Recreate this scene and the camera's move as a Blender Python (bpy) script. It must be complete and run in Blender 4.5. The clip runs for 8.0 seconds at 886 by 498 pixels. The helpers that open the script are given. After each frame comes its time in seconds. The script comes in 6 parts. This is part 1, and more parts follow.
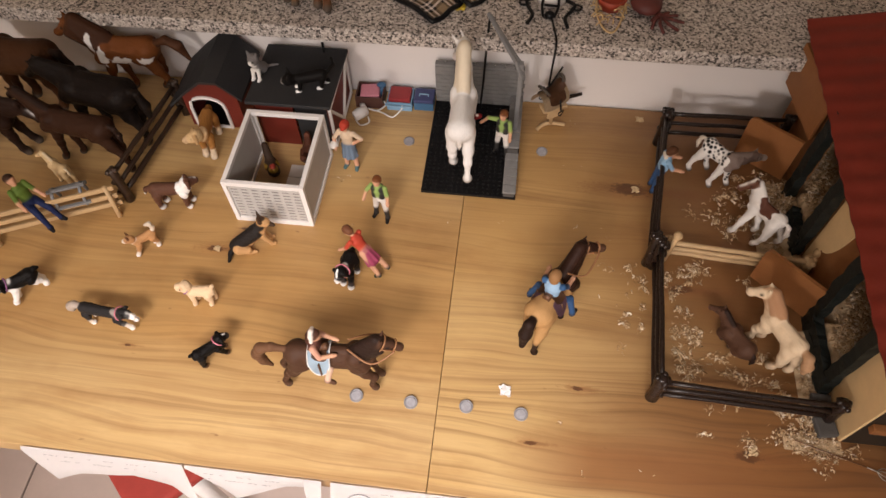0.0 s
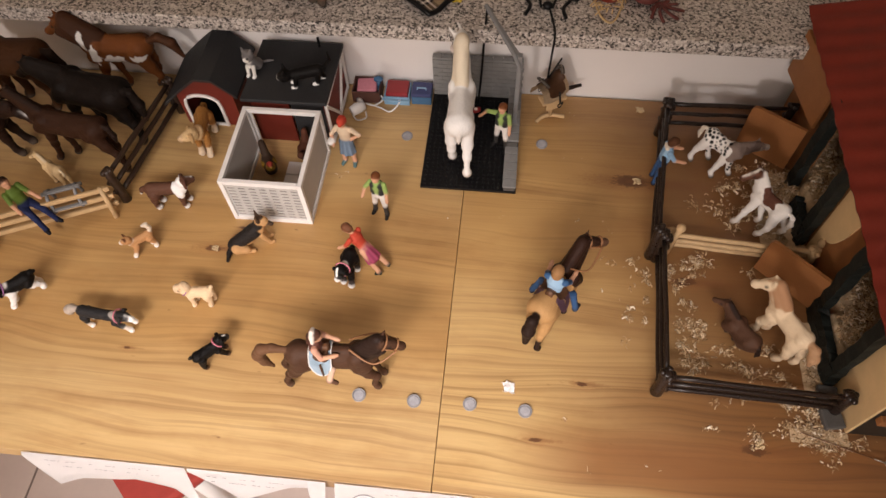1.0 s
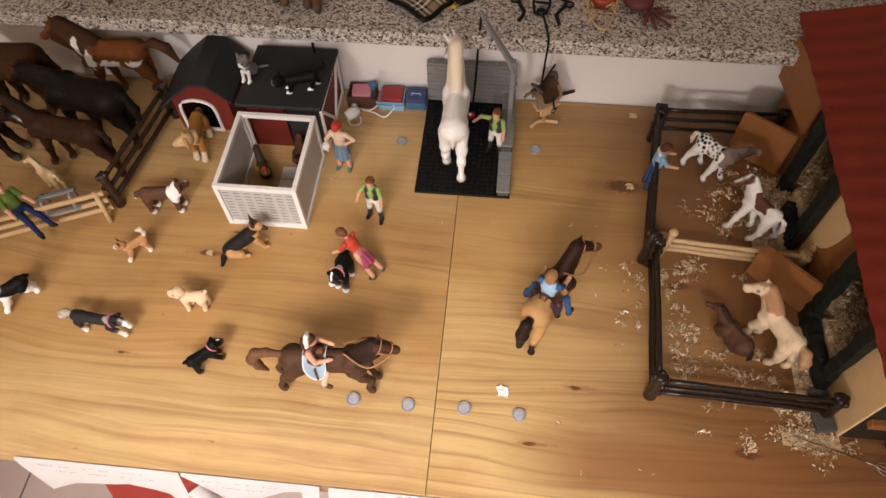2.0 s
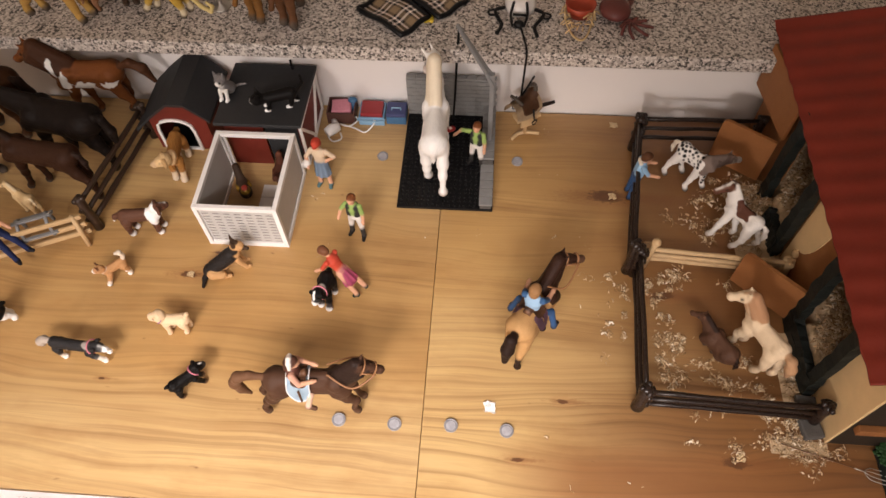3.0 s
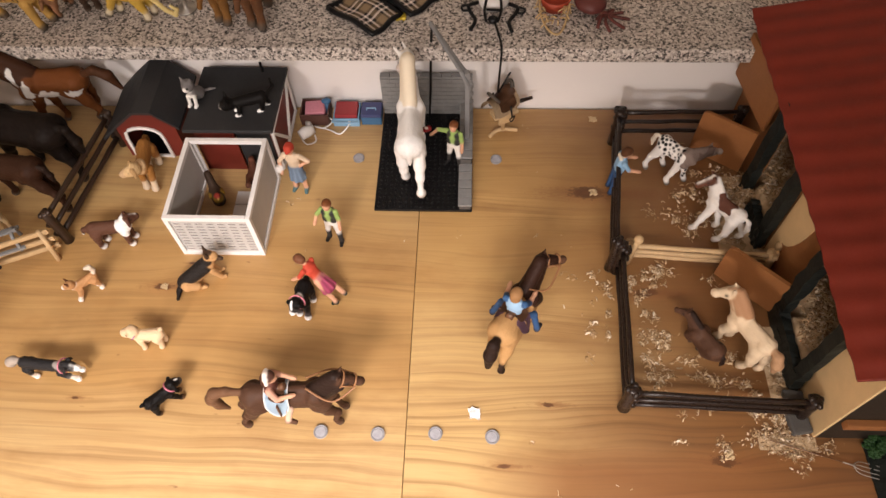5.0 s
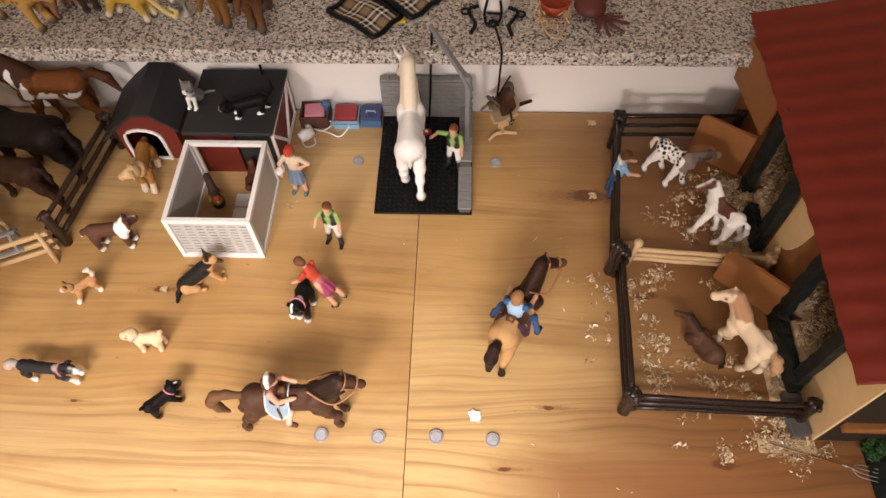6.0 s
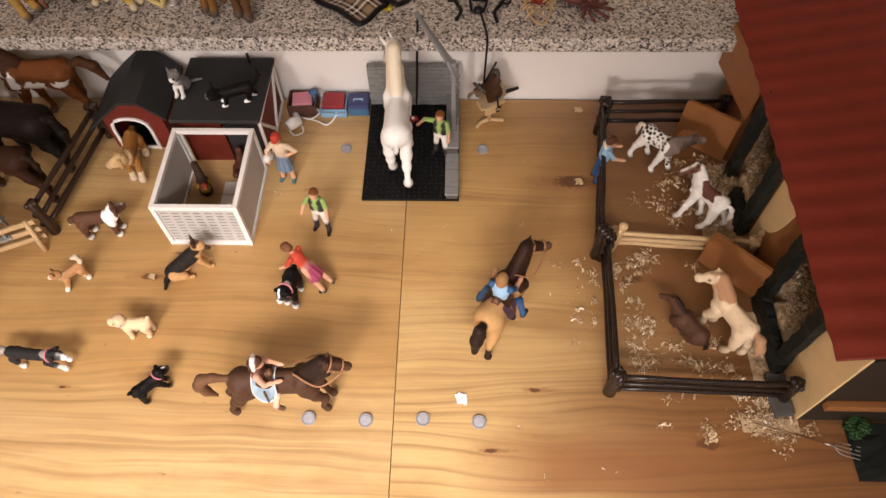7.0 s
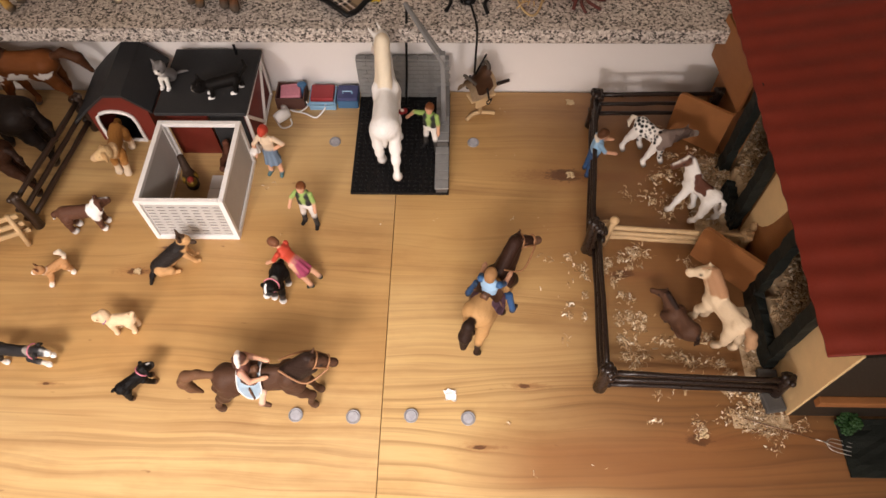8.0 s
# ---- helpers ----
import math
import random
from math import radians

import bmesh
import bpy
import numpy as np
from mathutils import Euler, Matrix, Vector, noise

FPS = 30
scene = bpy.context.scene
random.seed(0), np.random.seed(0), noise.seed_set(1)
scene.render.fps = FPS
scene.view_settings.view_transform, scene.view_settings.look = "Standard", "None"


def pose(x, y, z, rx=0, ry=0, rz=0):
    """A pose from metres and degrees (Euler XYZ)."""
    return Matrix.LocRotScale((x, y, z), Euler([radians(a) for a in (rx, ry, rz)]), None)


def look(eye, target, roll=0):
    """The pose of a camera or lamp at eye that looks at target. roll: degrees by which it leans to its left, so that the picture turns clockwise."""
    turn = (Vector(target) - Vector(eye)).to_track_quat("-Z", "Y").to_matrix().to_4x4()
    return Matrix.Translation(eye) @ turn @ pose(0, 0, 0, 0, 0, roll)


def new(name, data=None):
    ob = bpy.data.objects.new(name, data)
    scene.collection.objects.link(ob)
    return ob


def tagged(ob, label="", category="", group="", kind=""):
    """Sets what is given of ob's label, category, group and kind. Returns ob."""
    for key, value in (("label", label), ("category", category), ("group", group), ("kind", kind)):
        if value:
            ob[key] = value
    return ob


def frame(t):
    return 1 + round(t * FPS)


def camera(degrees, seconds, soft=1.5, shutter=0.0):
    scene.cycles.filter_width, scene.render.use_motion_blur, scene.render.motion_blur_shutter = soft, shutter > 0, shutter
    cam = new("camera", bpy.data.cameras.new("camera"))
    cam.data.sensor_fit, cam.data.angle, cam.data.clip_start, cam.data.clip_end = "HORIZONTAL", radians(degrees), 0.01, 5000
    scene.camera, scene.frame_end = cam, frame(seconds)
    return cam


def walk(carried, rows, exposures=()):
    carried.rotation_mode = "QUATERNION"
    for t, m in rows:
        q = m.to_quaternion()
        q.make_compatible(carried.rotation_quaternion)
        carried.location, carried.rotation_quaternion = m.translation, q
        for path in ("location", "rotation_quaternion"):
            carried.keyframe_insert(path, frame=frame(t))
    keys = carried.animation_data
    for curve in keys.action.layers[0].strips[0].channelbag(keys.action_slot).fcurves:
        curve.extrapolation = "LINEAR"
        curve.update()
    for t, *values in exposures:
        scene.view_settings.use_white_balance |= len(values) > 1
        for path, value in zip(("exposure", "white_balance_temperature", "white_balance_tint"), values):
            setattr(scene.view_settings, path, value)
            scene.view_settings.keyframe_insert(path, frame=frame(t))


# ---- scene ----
# ---- camera and walk ----
cam = camera(65.9, 8.0, soft=1.5)
PATH = [
    (0, (0.048, -0.689, 0.689), (-0.111, 0.378, -0.995), -2.0),
    (0.5, (0.045, -0.681, 0.688), (-0.097, 0.377, -1.004), -1.9),
    (1, (0.045, -0.679, 0.686), (-0.109, 0.364, -1.014), -2.9),
    (1.5, (0.045, -0.683, 0.687), (-0.106, 0.363, -1.01), -2.4),
    (3, (0.052, -0.671, 0.688), (-0.058, 0.409, -0.992), -2.2),
    (3.5, (0.055, -0.662, 0.684), (-0.045, 0.401, -1.007), -2.2),
    (4, (0.052, -0.653, 0.684), (-0.049, 0.386, -1.022), -3.0),
    (4.5, (0.054, -0.649, 0.684), (-0.006, 0.427, -1.0), -1.5),
    (4.7, (0.061, -0.65, 0.682), (-0.013, 0.408, -1.013), -2.5),
    (6, (0.054, -0.65, 0.683), (-0.004, 0.415, -1.009), -1.7),
    (6.5, (0.061, -0.663, 0.681), (0.017, 0.421, -0.999), -1.0),
    (7, (0.065, -0.664, 0.679), (0.018, 0.396, -1.017), -1.6),
    (7.5, (0.065, -0.662, 0.678), (0.007, 0.406, -1.012), -2.0),
    (8, (0.073, -0.658, 0.672), (0.036, 0.385, -1.034), -1.2),
]
walk(cam, [(t, look(eye, target, roll)) for t, eye, target, roll in PATH], [(0, -0.33), (1.5, -0.32), (3.5, -0.06), (4.5, 0.03), (6, 0.04), (8, -0.03)])

# ---- light: an evening room lit by lamps behind the viewer ----
world = bpy.data.worlds.new("room_dark")
scene.world = world
world.use_nodes = True
world.node_tree.nodes["Background"].inputs[0].default_value = (1.0, 0.74, 0.50, 1)
world.node_tree.nodes["Background"].inputs[1].default_value = 0.003


def lamp(name, at, watts, radius, colour):
    data = bpy.data.lights.new(name, "POINT")
    data.energy, data.shadow_soft_size, data.color = watts, radius, colour
    ob = new(name, data)
    ob.location = at
    return ob


# a shaded lamp with four bulbs hanging before the table, and a lower lamp far back in the room
for at, aim, watts in (((-0.34, -1.34, 1.02), (-0.21, -0.74), 47), ((-0.14, -1.46, 1.06), (-0.14, -0.78), 67), ((0.14, -1.50, 1.06), (-0.02, -0.69), 47), ((0.40, -1.32, 1.02), (0.02, -0.65), 15)):
    shade = bpy.data.lights.new("hanging_lamp", "SPOT")
    shade.energy, shade.shadow_soft_size, shade.color = watts, 0.12, (1.0, 0.91, 0.88)
    shade.spot_size, shade.spot_blend = radians(53), 1.0
    new("hanging_lamp", shade).matrix_basis = look(at, (*aim, 0.0))
lamp("standing_lamp", (-0.70, -2.70, 0.95), 80, 0.14, (1.0, 0.91, 0.88))

# ---- materials ----
def material(name, rough=0.5, metal=0.0, spec=0.5):
    m = bpy.data.materials.new(name)
    m.use_nodes = True
    b = m.node_tree.nodes["Principled BSDF"]
    b.inputs["Roughness"].default_value = rough
    b.inputs["Metallic"].default_value = metal
    b.inputs["Specular IOR Level"].default_value = spec
    return m, m.node_tree, b


def node(tree, kind, **values):
    n = tree.nodes.new(kind)
    for key, value in values.items():
        n.inputs[key.replace("_", " ")].default_value = value
    return n


def ramp(tree, source, stops, smooth="LINEAR"):
    r = tree.nodes.new("ShaderNodeValToRGB")
    r.color_ramp.interpolation = smooth
    e = r.color_ramp.elements
    while len(e) < len(stops):
        e.new(0.5)
    for el, (p, c) in zip(e, stops):
        el.position, el.color = p, (*c, 1) if len(c) == 3 else c
    tree.links.new(source, r.inputs[0])
    return r.outputs[0]


def mixed(tree, fac, a, b, mode="MIX"):
    n = tree.nodes.new("ShaderNodeMix")
    n.data_type, n.blend_type = "RGBA", mode
    for socket, value in ((n.inputs[0], fac), (n.inputs[6], a), (n.inputs[7], b)):
        if isinstance(value, (int, float)):
            socket.default_value = value
        elif isinstance(value, tuple):
            socket.default_value = (*value, 1)
        else:
            tree.links.new(value, socket)
    return n.outputs[2]


def sums(tree, op, a, b=None, c=None):
    n = tree.nodes.new("ShaderNodeMath")
    n.operation = op
    for i, v in enumerate((a, b, c)):
        if v is None:
            continue
        if isinstance(v, (int, float)):
            n.inputs[i].default_value = v
        else:
            tree.links.new(v, n.inputs[i])
    return n.outputs[0]


def noise_of(tree, coord, scale, detail=3.0, rough=0.55, stretch=(1, 1, 1)):
    m = tree.nodes.new("ShaderNodeMapping")
    m.inputs["Scale"].default_value = stretch
    tree.links.new(coord, m.inputs[0])
    n = node(tree, "ShaderNodeTexNoise", Scale=scale, Detail=detail, Roughness=rough)
    tree.links.new(m.outputs[0], n.inputs["Vector"])
    return n.outputs["Fac"]


def bumped(tree, bsdf, height, strength=0.3, distance=0.001):
    b = node(tree, "ShaderNodeBump", Strength=strength, Distance=distance)
    tree.links.new(height, b.inputs["Height"])
    tree.links.new(b.outputs[0], bsdf.inputs["Normal"])


def coords(tree, which="Object"):
    return tree.nodes.new("ShaderNodeTexCoord").outputs[which]


def paint(name, colour, rough=0.5, metal=0.0, vary=0.18, scale=60, bump=0.15, fine=500, spec=0.4):
    """A plain surface with soft mottling, fine grain and a little wear."""
    m, t, b = material(name, rough, metal, spec)
    c = coords(t)
    big = noise_of(t, c, scale, 4)
    small = noise_of(t, c, fine, 3)
    dark = tuple(v * (1 - vary) for v in colour)
    light = tuple(min(1, v * (1 + vary * 0.6)) for v in colour)
    col = mixed(t, big, dark, light)
    t.links.new(mixed(t, sums(t, "MULTIPLY", small, vary * 0.8), col, tuple(v * 0.6 for v in colour)), b.inputs["Base Color"])
    t.links.new(sums(t, "MULTIPLY_ADD", small, 0.22, rough - 0.11), b.inputs["Roughness"])
    bumped(t, b, small, bump, 0.0006)
    return m


def pine(name, y0, depth, tilt, freq, seed, knots, rings, streaks, xc, pale, deep, dark, heart_shade=None, board=None):
    """Lacquered pine: growth rings cut by the surface at a flat angle, fine fibre and knots."""
    m, t, b = material(name, 0.45, 0.0, 0.85)
    c = coords(t)
    sep = t.nodes.new("ShaderNodeSeparateXYZ")
    t.links.new(c, sep.inputs[0])
    x, y = sep.outputs[0], sep.outputs[1]
    warp = noise_of(t, c, 5.0, 2, 0.5, (0.55, 1.6, 1))
    warp2 = noise_of(t, c, 22.0, 2, 0.5, (0.16, 1.0, 1))
    off = sums(t, "ADD", sums(t, "MULTIPLY", sums(t, "SUBTRACT", warp, 0.5), 0.055 if heart_shade else 0.060), sums(t, "MULTIPLY", sums(t, "SUBTRACT", warp2, 0.5), 0.003))
    yy = sums(t, "ADD", sums(t, "SUBTRACT", y, y0), off)
    halo = tail = None
    ragged = sums(t, "MULTIPLY_ADD", noise_of(t, c, 300.0, 3, 0.7, (0.5, 1.0, 1)), 2.2, 0.0)
    for kx, ky, kr in knots:
        dx = sums(t, "MULTIPLY", sums(t, "SUBTRACT", x, kx), 0.42)
        dy = sums(t, "SUBTRACT", y, ky)
        d = sums(t, "SQRT", sums(t, "ADD", sums(t, "MULTIPLY", dx, dx), sums(t, "MULTIPLY", dy, dy)))
        g = sums(t, "POWER", 2.718, sums(t, "MULTIPLY", d, -1.0 / (kr * 1.6)))
        push = sums(t, "MULTIPLY", g, kr * 2.2)
        yy = sums(t, "ADD", yy, push)
        k = sums(t, "SUBTRACT", 1.0, sums(t, "MULTIPLY", sums(t, "MULTIPLY", d, ragged), 1.0 / kr))
        lx = sums(t, "MULTIPLY", sums(t, "SUBTRACT", x, kx + 2.5 * kr), 0.11)
        far = sums(t, "SQRT", sums(t, "ADD", sums(t, "MULTIPLY", lx, lx), sums(t, "MULTIPLY", dy, dy)))
        w = sums(t, "SUBTRACT", 1.0, sums(t, "MULTIPLY", sums(t, "MULTIPLY", far, ragged), 0.9 / kr))
        tail = w if tail is None else sums(t, "MAXIMUM", tail, w)
        halo = k if halo is None else sums(t, "MAXIMUM", halo, k)
    zz = sums(t, "MULTIPLY_ADD", sums(t, "SUBTRACT", x, xc), tilt, depth)
    rad = sums(t, "SQRT", sums(t, "ADD", sums(t, "MULTIPLY", yy, yy), sums(t, "MULTIPLY", zz, zz)))
    ring = sums(t, "FRACT", sums(t, "MULTIPLY", rad, freq))
    late = ramp(t, ring, [(0.0, (0.0, 0.0, 0.0)), (0.62, (0.10, 0.10, 0.10)), (0.90, (1, 1, 1)), (1.0, (0.0, 0.0, 0.0))])
    fine = ramp(t, sums(t, "FRACT", sums(t, "MULTIPLY", rad, freq * 2.7)), [(0.0, (0, 0, 0)), (0.5, (0.1, 0.1, 0.1)), (0.82, (1, 1, 1)), (1.0, (0, 0, 0))])
    some = ramp(t, noise_of(t, c, 6.0, 2, 0.5, (0.5, 1.6, 1)), [(0.45, (0, 0, 0)), (0.62, (1, 1, 1))])
    late = sums(t, "MAXIMUM", late, sums(t, "MULTIPLY", sums(t, "MULTIPLY", fine, some), 0.8))
    fade = noise_of(t, c, 9.0, 2, 0.5, (0.3, 1.2, 1))
    late = sums(t, "MULTIPLY", late, ramp(t, fade, [(0.30, (0.10, 0.10, 0.10)), (0.48, (1, 1, 1))]))
    lie = t.nodes.new("ShaderNodeCombineXYZ")
    t.links.new(x, lie.inputs[0])
    t.links.new(rad, lie.inputs[1])
    lie.inputs[2].default_value = seed * 0.37
    lie = lie.outputs[0]
    streak = ramp(t, noise_of(t, lie, 120.0, 4, 0.7, (0.022, 1.0, 1)), [(0.44, (0, 0, 0)), (0.62, (1, 1, 1))])
    line = ramp(t, noise_of(t, lie, 230.0, 3, 0.6, (0.010, 1.0, 1)), [(0.53, (0, 0, 0)), (0.62, (1, 1, 1))])
    band = ramp(t, noise_of(t, lie, 17.0, 3, 0.6, (0.05, 1.0, 1)), [(0.40, (0, 0, 0)), (0.72, (1, 1, 1))])
    calm = ramp(t, noise_of(t, c, 6.5, 3, 0.6, (0.42, 1.9, 1)), [(0.40, (0.30, 0.30, 0.30)), (0.60, (1, 1, 1))])
    streak, line, band = (sums(t, "MULTIPLY", v, calm) for v in (streak, line, band))
    fibre = noise_of(t, c, 420.0, 3, 0.6, (0.03, 1.0, 1))
    patch = noise_of(t, c, 7.0, 3, 0.6, (0.35, 1.0, 1))
    base = mixed(t, patch, deep, pale)
    late = sums(t, "MULTIPLY", late, ramp(t, rad, [(0.06, (1, 1, 1)), (0.12, (0.07, 0.07, 0.07))]) if heart_shade else 1.0)
    if heart_shade:
        # heartwood: darker, redder core, pens' shade mixed in; uneven border along the grain
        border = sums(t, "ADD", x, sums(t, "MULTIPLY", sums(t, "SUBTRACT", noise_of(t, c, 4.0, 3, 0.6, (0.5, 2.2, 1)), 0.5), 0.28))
        core = ramp(t, border, [(heart_shade[0], (0, 0, 0)), (heart_shade[1], (1, 1, 1))], "EASE")
        base = mixed(t, sums(t, "MULTIPLY", core, heart_shade[3]), base, heart_shade[2])
        # the pith runs close under the surface: a long reddish flame round it
        flame = sums(t, "MULTIPLY", ramp(t, rad, [(0.020, (1, 1, 1)), (0.036, (0, 0, 0))]), ramp(t, x, [(0.06, (0, 0, 0)), (0.16, (1, 1, 1))]))
        base = mixed(t, sums(t, "MULTIPLY", flame, 0.80), base, (0.27, 0.105, 0.030))
    if board:
        # a redder, darker stretch of the leaf, its edge wandering with the grain
        along = sums(t, "ADD", y, sums(t, "MULTIPLY", sums(t, "SUBTRACT", noise_of(t, c, 5.0, 4, 0.65, (0.4, 2.4, 1)), 0.5), 0.11))
        red = ramp(t, sums(t, "MULTIPLY_ADD", along, 1.8, 1.0), board[0], "EASE")
        base = mixed(t, sums(t, "MULTIPLY", red, board[2]), base, mixed(t, 1.0, base, board[1], "MULTIPLY"))
    col = mixed(t, sums(t, "MULTIPLY", late, rings), base, mixed(t, 1.0, base, (0.36, 0.26, 0.17), "MULTIPLY"))
    col = mixed(t, sums(t, "MULTIPLY", band, 0.52 * streaks), col, mixed(t, 1.0, col, (0.56, 0.44, 0.33), "MULTIPLY"))
    col = mixed(t, sums(t, "MULTIPLY", streak, 0.42 * streaks), col, tuple(v * 1.2 for v in dark))
    col = mixed(t, sums(t, "MULTIPLY", line, 0.36 * streaks), col, tuple(v * 0.8 for v in dark))
    col = mixed(t, sums(t, "MULTIPLY", fibre, 0.30), col, (0.30, 0.16, 0.06))
    # hand marks, worn lacquer and small dents
    stain = ramp(t, noise_of(t, c, 11.0, 5, 0.68, (0.45, 1.2, 1)), [(0.50, (0, 0, 0)), (0.70, (1, 1, 1))])
    col = mixed(t, sums(t, "MULTIPLY", stain, 0.42), col, mixed(t, 1.0, col, (0.62, 0.46, 0.32), "MULTIPLY"))
    worn = ramp(t, noise_of(t, c, 17.0, 5, 0.7, (0.35, 1.5, 1)), [(0.56, (0, 0, 0)), (0.72, (1, 1, 1))])
    col = mixed(t, sums(t, "MULTIPLY", worn, 0.35), col, mixed(t, 1.0, col, (1.22, 1.24, 1.35), "MULTIPLY"))
    dent = ramp(t, noise_of(t, c, 95.0, 2, 0.5, (0.45, 1.0, 1)), [(0.735, (0, 0, 0)), (0.79, (1, 1, 1))])
    col = mixed(t, sums(t, "MULTIPLY", dent, 0.65), col, (0.16, 0.06, 0.018))
    if halo is not None:
        wide = ramp(t, sums(t, "MULTIPLY_ADD", halo, 0.25, 0.5), [(0.0, (0, 0, 0)), (0.7, (1, 1, 1))])
        col = mixed(t, sums(t, "MULTIPLY", wide, 0.42), col, (0.32, 0.13, 0.04))
        edge = ramp(t, halo, [(0.0, (0, 0, 0)), (0.25, (0.8, 0.8, 0.8)), (0.6, (1, 1, 1))])
        col = mixed(t, edge, col, mixed(t, noise_of(t, c, 260, 2), (0.09, 0.03, 0.010), (0.012, 0.006, 0.004)))
        run = ramp(t, tail, [(0.0, (0, 0, 0)), (0.7, (1, 1, 1))])
        col = mixed(t, sums(t, "MULTIPLY", run, 0.55), col, (0.20, 0.075, 0.022))
    t.links.new(col, b.inputs["Base Color"])
    smear = noise_of(t, c, 14.0, 3, 0.6)
    t.links.new(ramp(t, smear, [(0.3, (0.42, 0.42, 0.42)), (0.75, (0.54, 0.54, 0.54))]), b.inputs["Roughness"])
    bumped(t, b, sums(t, "ADD", fibre, late), 0.08, 0.0005)
    return m


def granite():
    m, t, b = material("granite", 0.32)
    c = coords(t)
    v = node(t, "ShaderNodeTexVoronoi", Scale=430.0)
    t.links.new(c, v.inputs["Vector"])
    hue = t.nodes.new("ShaderNodeSeparateColor")
    t.links.new(v.outputs["Color"], hue.inputs[0])
    clump = noise_of(t, c, 230.0, 3, 0.75)
    mixv = sums(t, "ADD", sums(t, "MULTIPLY", hue.outputs[0], 0.62), sums(t, "MULTIPLY", clump, 0.55))
    col = ramp(t, mixv, [(0.33, (0.030, 0.026, 0.024)), (0.42, (0.22, 0.188, 0.168)), (0.55, (0.43, 0.382, 0.347)), (0.70, (0.56, 0.510, 0.470)), (0.90, (0.73, 0.680, 0.635))], "LINEAR")
    t.links.new(col, b.inputs["Base Color"])
    bumped(t, b, clump, 0.1, 0.0005)
    return m


def tinted(name, rough, fine, bump):
    """Hand-painted moulded figure: its colours are stored on the mesh."""
    m, t, b = material(name, rough, 0.0, 0.10)
    a = t.nodes.new("ShaderNodeAttribute")
    a.attribute_name = "Tint"
    c = coords(t)
    small = noise_of(t, c, fine, 4, 0.65)
    big = noise_of(t, c, 90, 3)
    col = mixed(t, sums(t, "MULTIPLY", small, 0.30), a.outputs["Color"], mixed(t, 0.5, a.outputs["Color"], (0.03, 0.02, 0.015)))
    col = mixed(t, sums(t, "MULTIPLY", big, 0.4), col, mixed(t, 1.0, a.outputs["Color"], (1.25, 1.2, 1.15), "MULTIPLY"))
    t.links.new(col, b.inputs["Base Color"])
    t.links.new(sums(t, "MULTIPLY_ADD", small, 0.25, rough - 0.12), b.inputs["Roughness"])
    bumped(t, b, small, bump, 0.0006)
    return m


COAT = tinted("moulded_coat", 0.52, 700, 0.45)
CLOTH = tinted("moulded_clothes", 0.50, 900, 0.22)
LEFT_KNOTS = ((-0.289, -0.281, 0.0050), (-0.262, -0.249, 0.0020), (-0.35, -0.415, 0.0018))
RIGHT_KNOTS = ((0.145, -0.411, 0.0030), (0.098, -0.474, 0.0028), (0.206, -0.139, 0.0110), (0.262, -0.278, 0.0060), (0.313, -0.464, 0.0062))
PINE_LEFT = pine("pine_left", -0.70, 0.16, 0.05, 48.0, 1, LEFT_KNOTS, 0.22, 0.85, 0.0, (0.79, 0.585, 0.290), (0.53, 0.322, 0.118), (0.23, 0.098, 0.025), board=([(0.20, (0, 0, 0)), (0.30, (1, 1, 1)), (0.55, (1, 1, 1)), (0.74, (0.25, 0.25, 0.25))], (0.72, 0.58, 0.40), 0.75))
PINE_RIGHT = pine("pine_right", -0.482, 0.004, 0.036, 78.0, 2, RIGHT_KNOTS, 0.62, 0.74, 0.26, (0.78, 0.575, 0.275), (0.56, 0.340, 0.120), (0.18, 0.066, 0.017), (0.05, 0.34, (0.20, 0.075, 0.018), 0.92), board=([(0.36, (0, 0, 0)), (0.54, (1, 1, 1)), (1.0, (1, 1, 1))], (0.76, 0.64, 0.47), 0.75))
GRANITE = granite()
PLASTER = paint("white_wall_paint", (0.78, 0.74, 0.72), 0.75, vary=0.06, scale=8, bump=0.2, fine=300)
ROOM_PAINT = paint("room_wall_paint", (0.62, 0.56, 0.48), 0.8, vary=0.08, scale=3)
FLOOR_TILE = paint("floor_tile_grey", (0.60, 0.49, 0.44), 0.45, vary=0.2, scale=9, fine=120)
GROUT = paint("grout", (0.16, 0.13, 0.11), 0.9)
WHITE = paint("white_plastic", (0.80, 0.77, 0.75), 0.42, vary=0.06)
GREY_MESH = paint("grey_lattice", (0.50, 0.48, 0.46), 0.55, vary=0.1)
RED_BARN = paint("barn_red", (0.15, 0.018, 0.010), 0.55, vary=0.2, scale=90)
ROOF_DARK = paint("roof_charcoal", (0.022, 0.022, 0.024), 0.65, vary=0.2, scale=120, bump=0.3)
ROOF_RED = paint("corrugated_roof_red", (0.20, 0.019, 0.007), 0.66, vary=0.25, scale=40, bump=0.2)
DARK_WOOD = paint("fence_dark_brown", (0.020, 0.011, 0.008), 0.30, vary=0.35, scale=150, bump=0.2)
PALE_WOOD = paint("pale_wood", (0.56, 0.38, 0.20), 0.55, vary=0.2, scale=120, bump=0.3)
TAN_BOARD = paint("tan_board", (0.29, 0.115, 0.036), 0.6, vary=0.22, scale=60, bump=0.2)
BEIGE_BOARD = paint("beige_board", (0.74, 0.52, 0.27), 0.62, vary=0.14, scale=60, bump=0.2)
BEAM = paint("beam_black_green", (0.007, 0.010, 0.008), 0.65, vary=0.4, scale=160, bump=0.6, fine=260)
STONE = paint("grey_brick", (0.23, 0.225, 0.22), 0.75, vary=0.22, scale=150, bump=0.5, fine=600)
